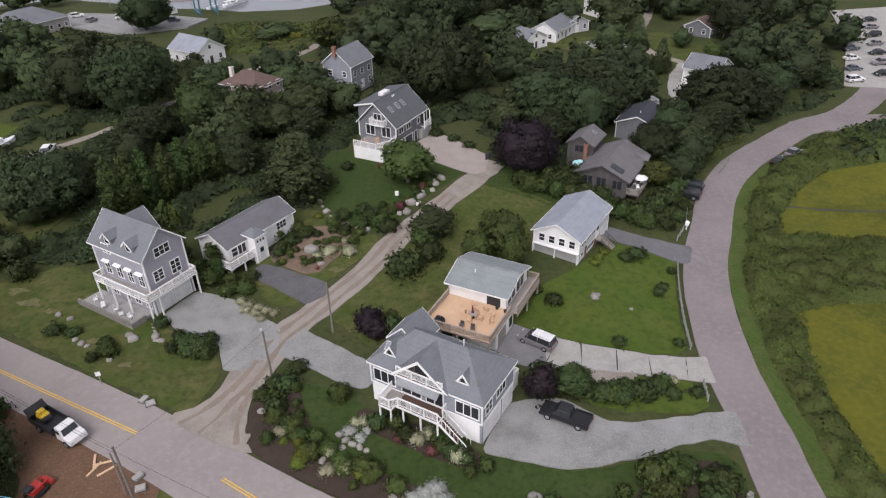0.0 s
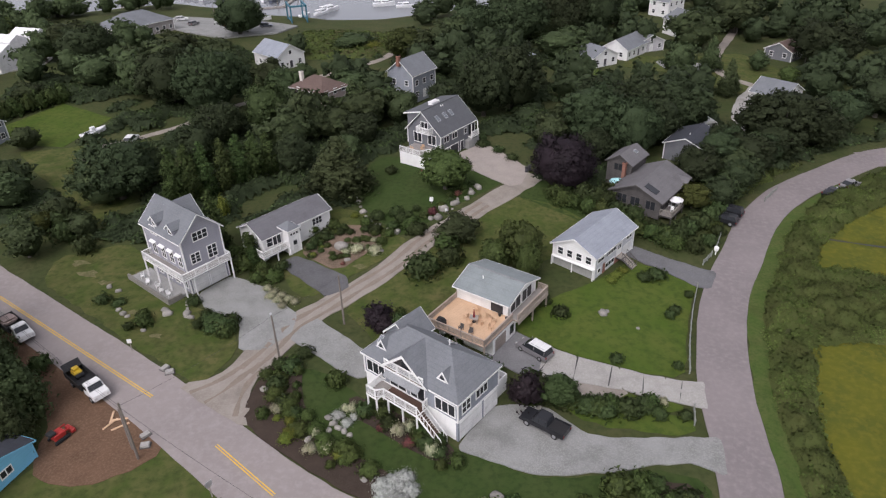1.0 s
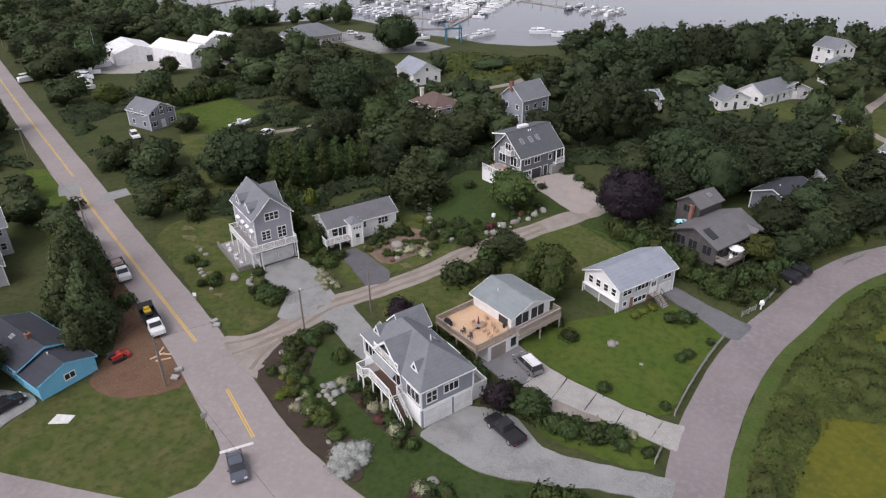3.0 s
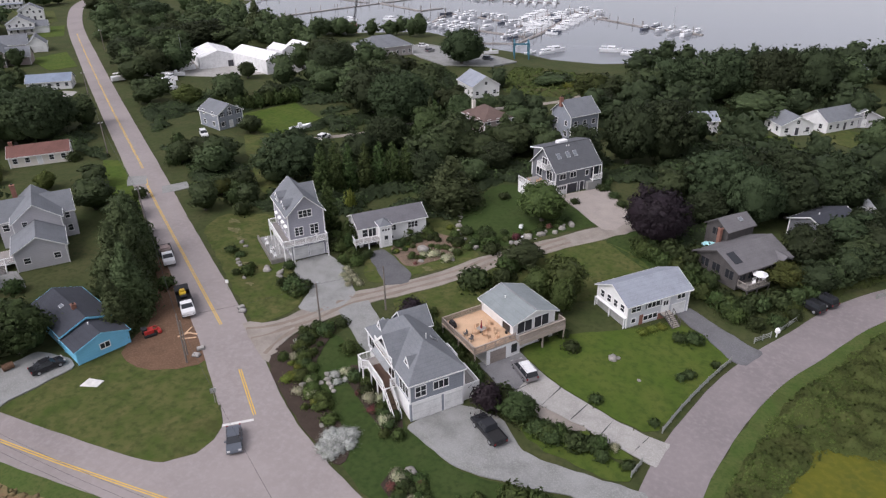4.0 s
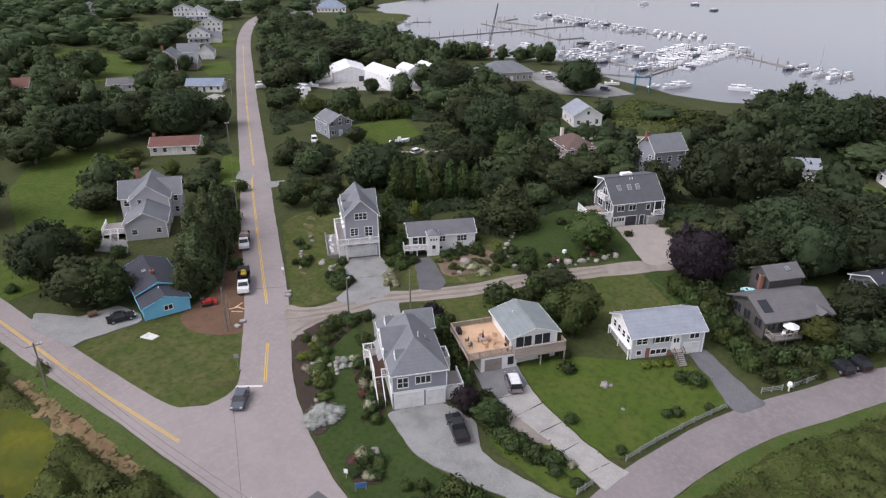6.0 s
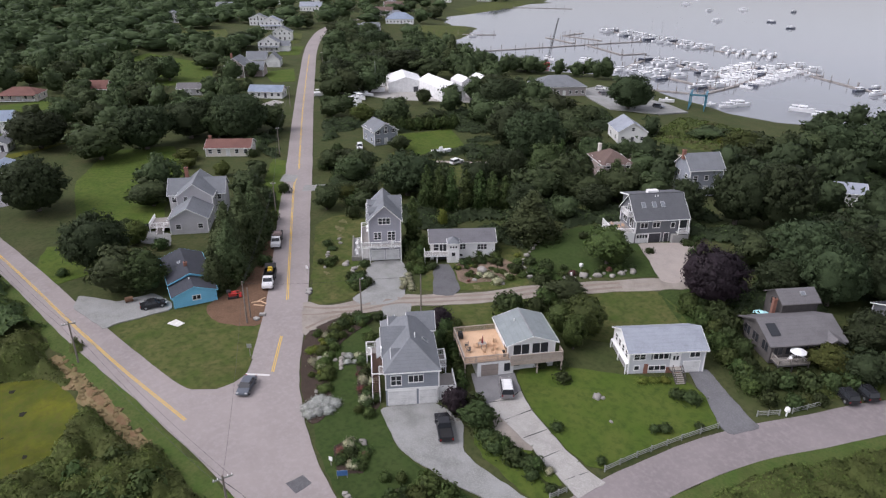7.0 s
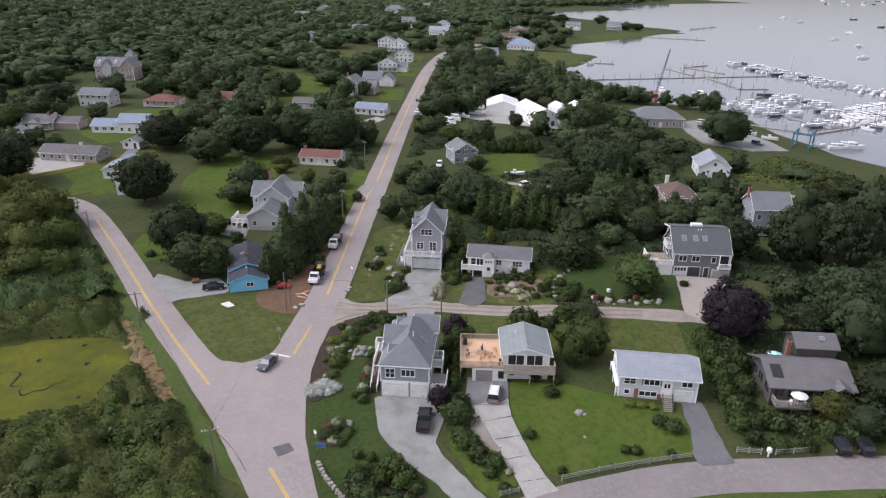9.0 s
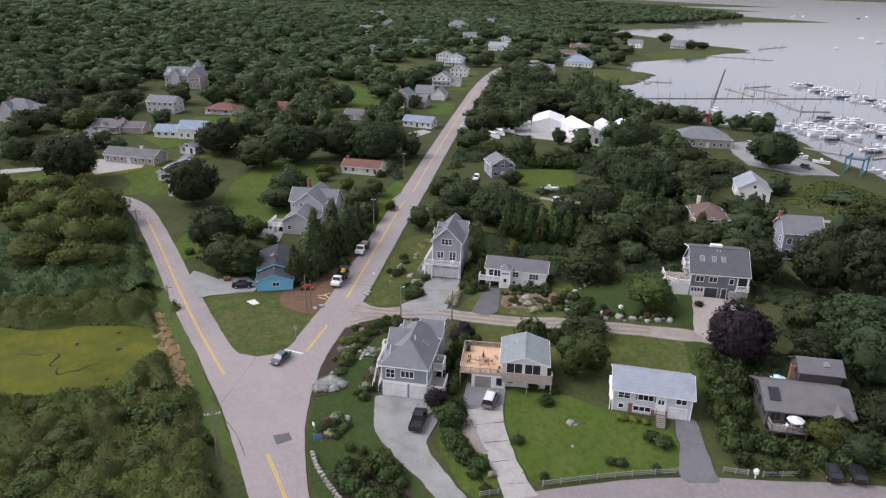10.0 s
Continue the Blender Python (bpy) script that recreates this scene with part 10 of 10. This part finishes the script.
# ---- marina ----
def boat_parts(length, cabin, dark=False, mast=0.0, name="boat", label="white motor boat with cabin at its mooring"):
    b = root(name, pose(0, 0, 0), label, "boat", "boats in the marina")
    w, h = length * 0.3, length * 0.13
    sect = [(-0.5, 0.9, 1.0), (-0.1, 1.0, 1.0), (0.25, 0.8, 1.1), (0.42, 0.4, 1.25), (0.5, 0.03, 1.35)]
    bm = bmesh.new()
    rows = []
    for u, k, t in sect:
        x = u * length
        rows.append([bm.verts.new((x, -w / 2 * k, h * t)), bm.verts.new((x, -w / 2 * k * 0.75, -0.2)), bm.verts.new((x, w / 2 * k * 0.75, -0.2)), bm.verts.new((x, w / 2 * k, h * t))])
    for a, c in zip(rows, rows[1:]):
        for i in range(4):
            bm.faces.new((a[i], a[i - 1], c[i - 1], c[i]))
    bm.faces.new(rows[0])
    bm.faces.new(rows[-1][::-1])
    part("hull", fix_normals(bm), GELCOAT_DARK if dark else GELCOAT, b)
    if cabin:
        part("cabin", bevelled(boxes((-length * 0.15, length * 0.2, -w * 0.36, w * 0.36, h * 0.9, h * 0.9 + 0.9 + length * 0.05)), 0.15), GELCOAT, b)
        part("windscreen", boxes((-length * 0.1, length * 0.203, -w * 0.365, w * 0.365, h * 0.9 + 0.55, h * 0.9 + 0.85)), GLASS, b)
        part("cover", boxes((-length * 0.42, -length * 0.16, -w * 0.34, w * 0.34, h * 0.9 + 1.1, h * 0.9 + 1.2)), CANVAS_WHITE, b)
    else:
        part("cockpit", boxes((-length * 0.4, length * 0.05, -w * 0.3, w * 0.3, h * 1.0, h * 1.06)), CANVAS_GREY, b)
        part("console", boxes((-length * 0.1, length * 0.05, -0.4, 0.4, h, h + 0.9)), GELCOAT, b)
    if mast:
        part("mast", tube(bmesh.new(), (length * 0.08, 0, h), (length * 0.08, 0, mast), 0.09, 0.06, 6), METAL, b)
        part("boom", tube(bmesh.new(), (length * 0.08, 0, h + 1.4), (-length * 0.35, 0, h + 1.4), 0.12, 0.12, 6), CANVAS_GREY, b)
    return b


KINDS = [boat_parts(7.6, True), boat_parts(6.4, False, label="small open white boat with a console"), boat_parts(9.6, True, label="large white cabin cruiser with canvas cover"), boat_parts(10, False, True, 13, "sailboat", "dark-hulled sailing boat with bare mast"), boat_parts(7.4, True, True, label="dark-hulled motor boat with white cabin"), boat_parts(9.5, False, False, 13, "sailboat", "white sailing boat with bare mast")]
floats = root("floating_dock", pose(0, 0, SEA), "long grey floating marina dock with piles", "dock")


def dock(ax, ay, bx, by, w=2.0):
    L, a = math.hypot(bx - ax, by - ay), math.atan2(by - ay, bx - ax)
    m = Matrix.Translation((ax, ay, 0)) @ Matrix.Rotation(a, 4, "Z")
    s = part("float", box(bmesh.new(), 0, L, -w / 2, w / 2, -0.2, 0.45, m), DECK_GREY, floats)
    for i in range(int(L / 9) + 1):
        p = m @ Vector((i * 9, (w / 2 + 0.3) * (1 if i % 2 else -1), 0))
        part("pile", tube(bmesh.new(), (p.x, p.y, -1), (p.x, p.y, 3.4), 0.2, 0.17, 6), POLE, s)
    return m, L


def moor(m, L, seed, gap=4.4, skip=0.12, both=True, start=4):
    rng = np.random.default_rng(seed)
    x = start
    while x < L - 2:
        for side in ((-1, 1) if both else (1,)):
            if rng.random() > skip:
                k = rng.choice([0, 0, 1, 2, 2, 4, 3, 5], p=[0.22, 0.2, 0.16, 0.14, 0.14, 0.08, 0.02, 0.04])
                p = Matrix.Translation((0, 0, SEA)) @ m @ pose(x, side * 5.2, 0.1, 0, 0, 90 * side * (1 if rng.random() < 0.4 else -1) + rng.uniform(-4, 4))
                copy_thing(KINDS[k], p)
        x += gap + rng.uniform(-0.3, 0.6)


for i, (a, b, c, d, gap) in enumerate(((-302, 442, -195, 416, 6.2), (-190, 352, -124, 337, 5.4), (-176, 314, -112, 304, 5.0), (-186, 414, -150, 424, 6.0), (-110, 314, -121, 384, 4.8), (-130, 330, -134, 380, 5.4), (-129, 395, -100, 379, 6.5), (-72, 360, -40, 352, 7.5))):
    m, L = dock(a, b, c, d)
    moor(m, L, i, gap, skip=0.2)
for a in ((-273, 278, -261, 333), (-261, 333, -243, 412), (-253, 367, -209, 351), (-209, 351, -204, 368), (-297, 390, -300, 414), (-297, 390, -262, 392), (-263, 365, -297, 372), (-121, 384, -72, 360), (-134, 274, -108, 287), (-108, 287, -110, 314), (-176, 314, -182, 282), (-190, 352, -176, 314)):
    m, L = dock(*a, 1.8)
for i, (x, y, r, k) in enumerate(((-294, 579, 60, 2), (-420, 708, 40, 2), (-342, 697, 30, 2), (-358, 662, 70, 0), (-260, 609, 20, 4), (-225, 577, 50, 4), (-470, 800, 10, 2), (-300, 720, 80, 4), (-64, 292, 20, 2), (-54, 289, 15, 0), (-86, 274, 60, 0), (-85, 280, 50, 2), (-92, 270, 70, 1),
                                  (-203, 314, 20, 2), (-222, 302, 0, 0), (-560, 760, 30, 0), (-620, 900, 60, 2), (-700, 960, 20, 0), (-520, 930, 70, 3), (-640, 1040, 30, 3), (-333, 332, 70, 1), (-350, 290, 30, 1))):
    copy_thing(KINDS[k], pose(x, y, SEA + 0.05, 0, 0, r))
rng = np.random.default_rng(9)
for i in range(34):
    copy_thing(KINDS[(5, 3, 5, 2)[i % 4]], pose(-1150 + rng.uniform(-260, 260), 1650 + rng.uniform(-160, 200), SEA + 0.05, 0, 0, rng.uniform(0, 360)))
for x, y, r, k in ((-191.1, 139.3, 70, 2), (-197.5, 151.5, 40, 0), (-192.9, 153.6, 60, 2), (-194.3, 160.6, 80, 0), (-185.4, 160, 60, 5), (-184.3, 149, 20, 2), (-176.6, 147.6, 10, 0), (-164.4, 138.6, 20, 1), (-196, 166.7, 60, 2), (-189, 156.6, 70, 1), (-189.5, 146.5, 45, 1), (-200.5, 158, 50, 0), (-180, 153.2, 30, 1), (-171.4, 142.4, 20, 0),
                   (-161, 200, 40, 0), (-156, 206, 60, 2), (-150, 210, 20, 1), (-156.8, 212.2, 60, 0), (-146, 214, 40, 2), (-92.5, 128.9, 70, 1), (-112, 252, 60, 0), (-104, 256, 30, 1)):
    b = copy_thing(KINDS[k], pose(x, y, ground_z(x, y) + 0.7, 0, 0, r))
    tagged(b, "white boat stored ashore on stands", group="boats ashore")
for b in KINDS:
    for o in (*b.children_recursive, b):
        bpy.data.objects.remove(o)
# lifting crane, blue boat hoist, small piers
cr = root("crane", pose(-203.5, 281.5, SEA + 0.4), "lattice boom of a marina crane", "crane")
for dx in (-0.5, 0.5):
    for dy in (-0.5, 0.5):
        part("chord", tube(bmesh.new(), (dx, dy, 0), (5 + dx * 0.3, 2 + dy * 0.3, 26), 0.12, 0.1, 4), BLACK, cr)
bm = bmesh.new()
for i in range(13):
    z = i * 2
    tube(bm, (z * 5 / 26 - 0.5, z * 2 / 26, z), ((z + 2) * 5 / 26 + 0.5, (z + 2) * 2 / 26, z + 2), 0.08, 0.08, 4)
part("lacing", bm, BLACK, cr)
part("cab", bevelled(boxes((-1.6, 1.6, -1.3, 1.3, -0.2, 2.4)), 0.15), CAR_RED, cr)
hs = root("boat_hoist", pose(-91, 259, SEA + 0.6, 0, 0, 30), "teal-blue travelling boat hoist", "hoist")
for x in (-3, 3):
    for y in (-5, 5):
        part("leg", boxes((x - 0.25, x + 0.25, y - 0.25, y + 0.25, 0, 6.5)), STEEL_BLUE, hs)
    part("beam", boxes((x - 0.3, x + 0.3, -5.3, 5.3, 6.1, 6.7)), STEEL_BLUE, hs)
    part("lower_beam", boxes((x - 0.2, x + 0.2, -5, 5, 0.8, 1.2)), STEEL_BLUE, hs)
part("cross_beam", boxes((-3, 3, -5.3, -4.8, 6.1, 6.7)), STEEL_BLUE, hs)
for ax, ay, bx, by in ((-368, 300, -330, 352), (-500, 520, -452, 560), (-560, 640, -585, 706)):
    m, L = dock(ax, ay, bx, by, 1.6)


for kinds in TREES.values():
    for ob, *_ in kinds:
        for o in (*ob.children_recursive, ob):
            bpy.data.objects.remove(o)
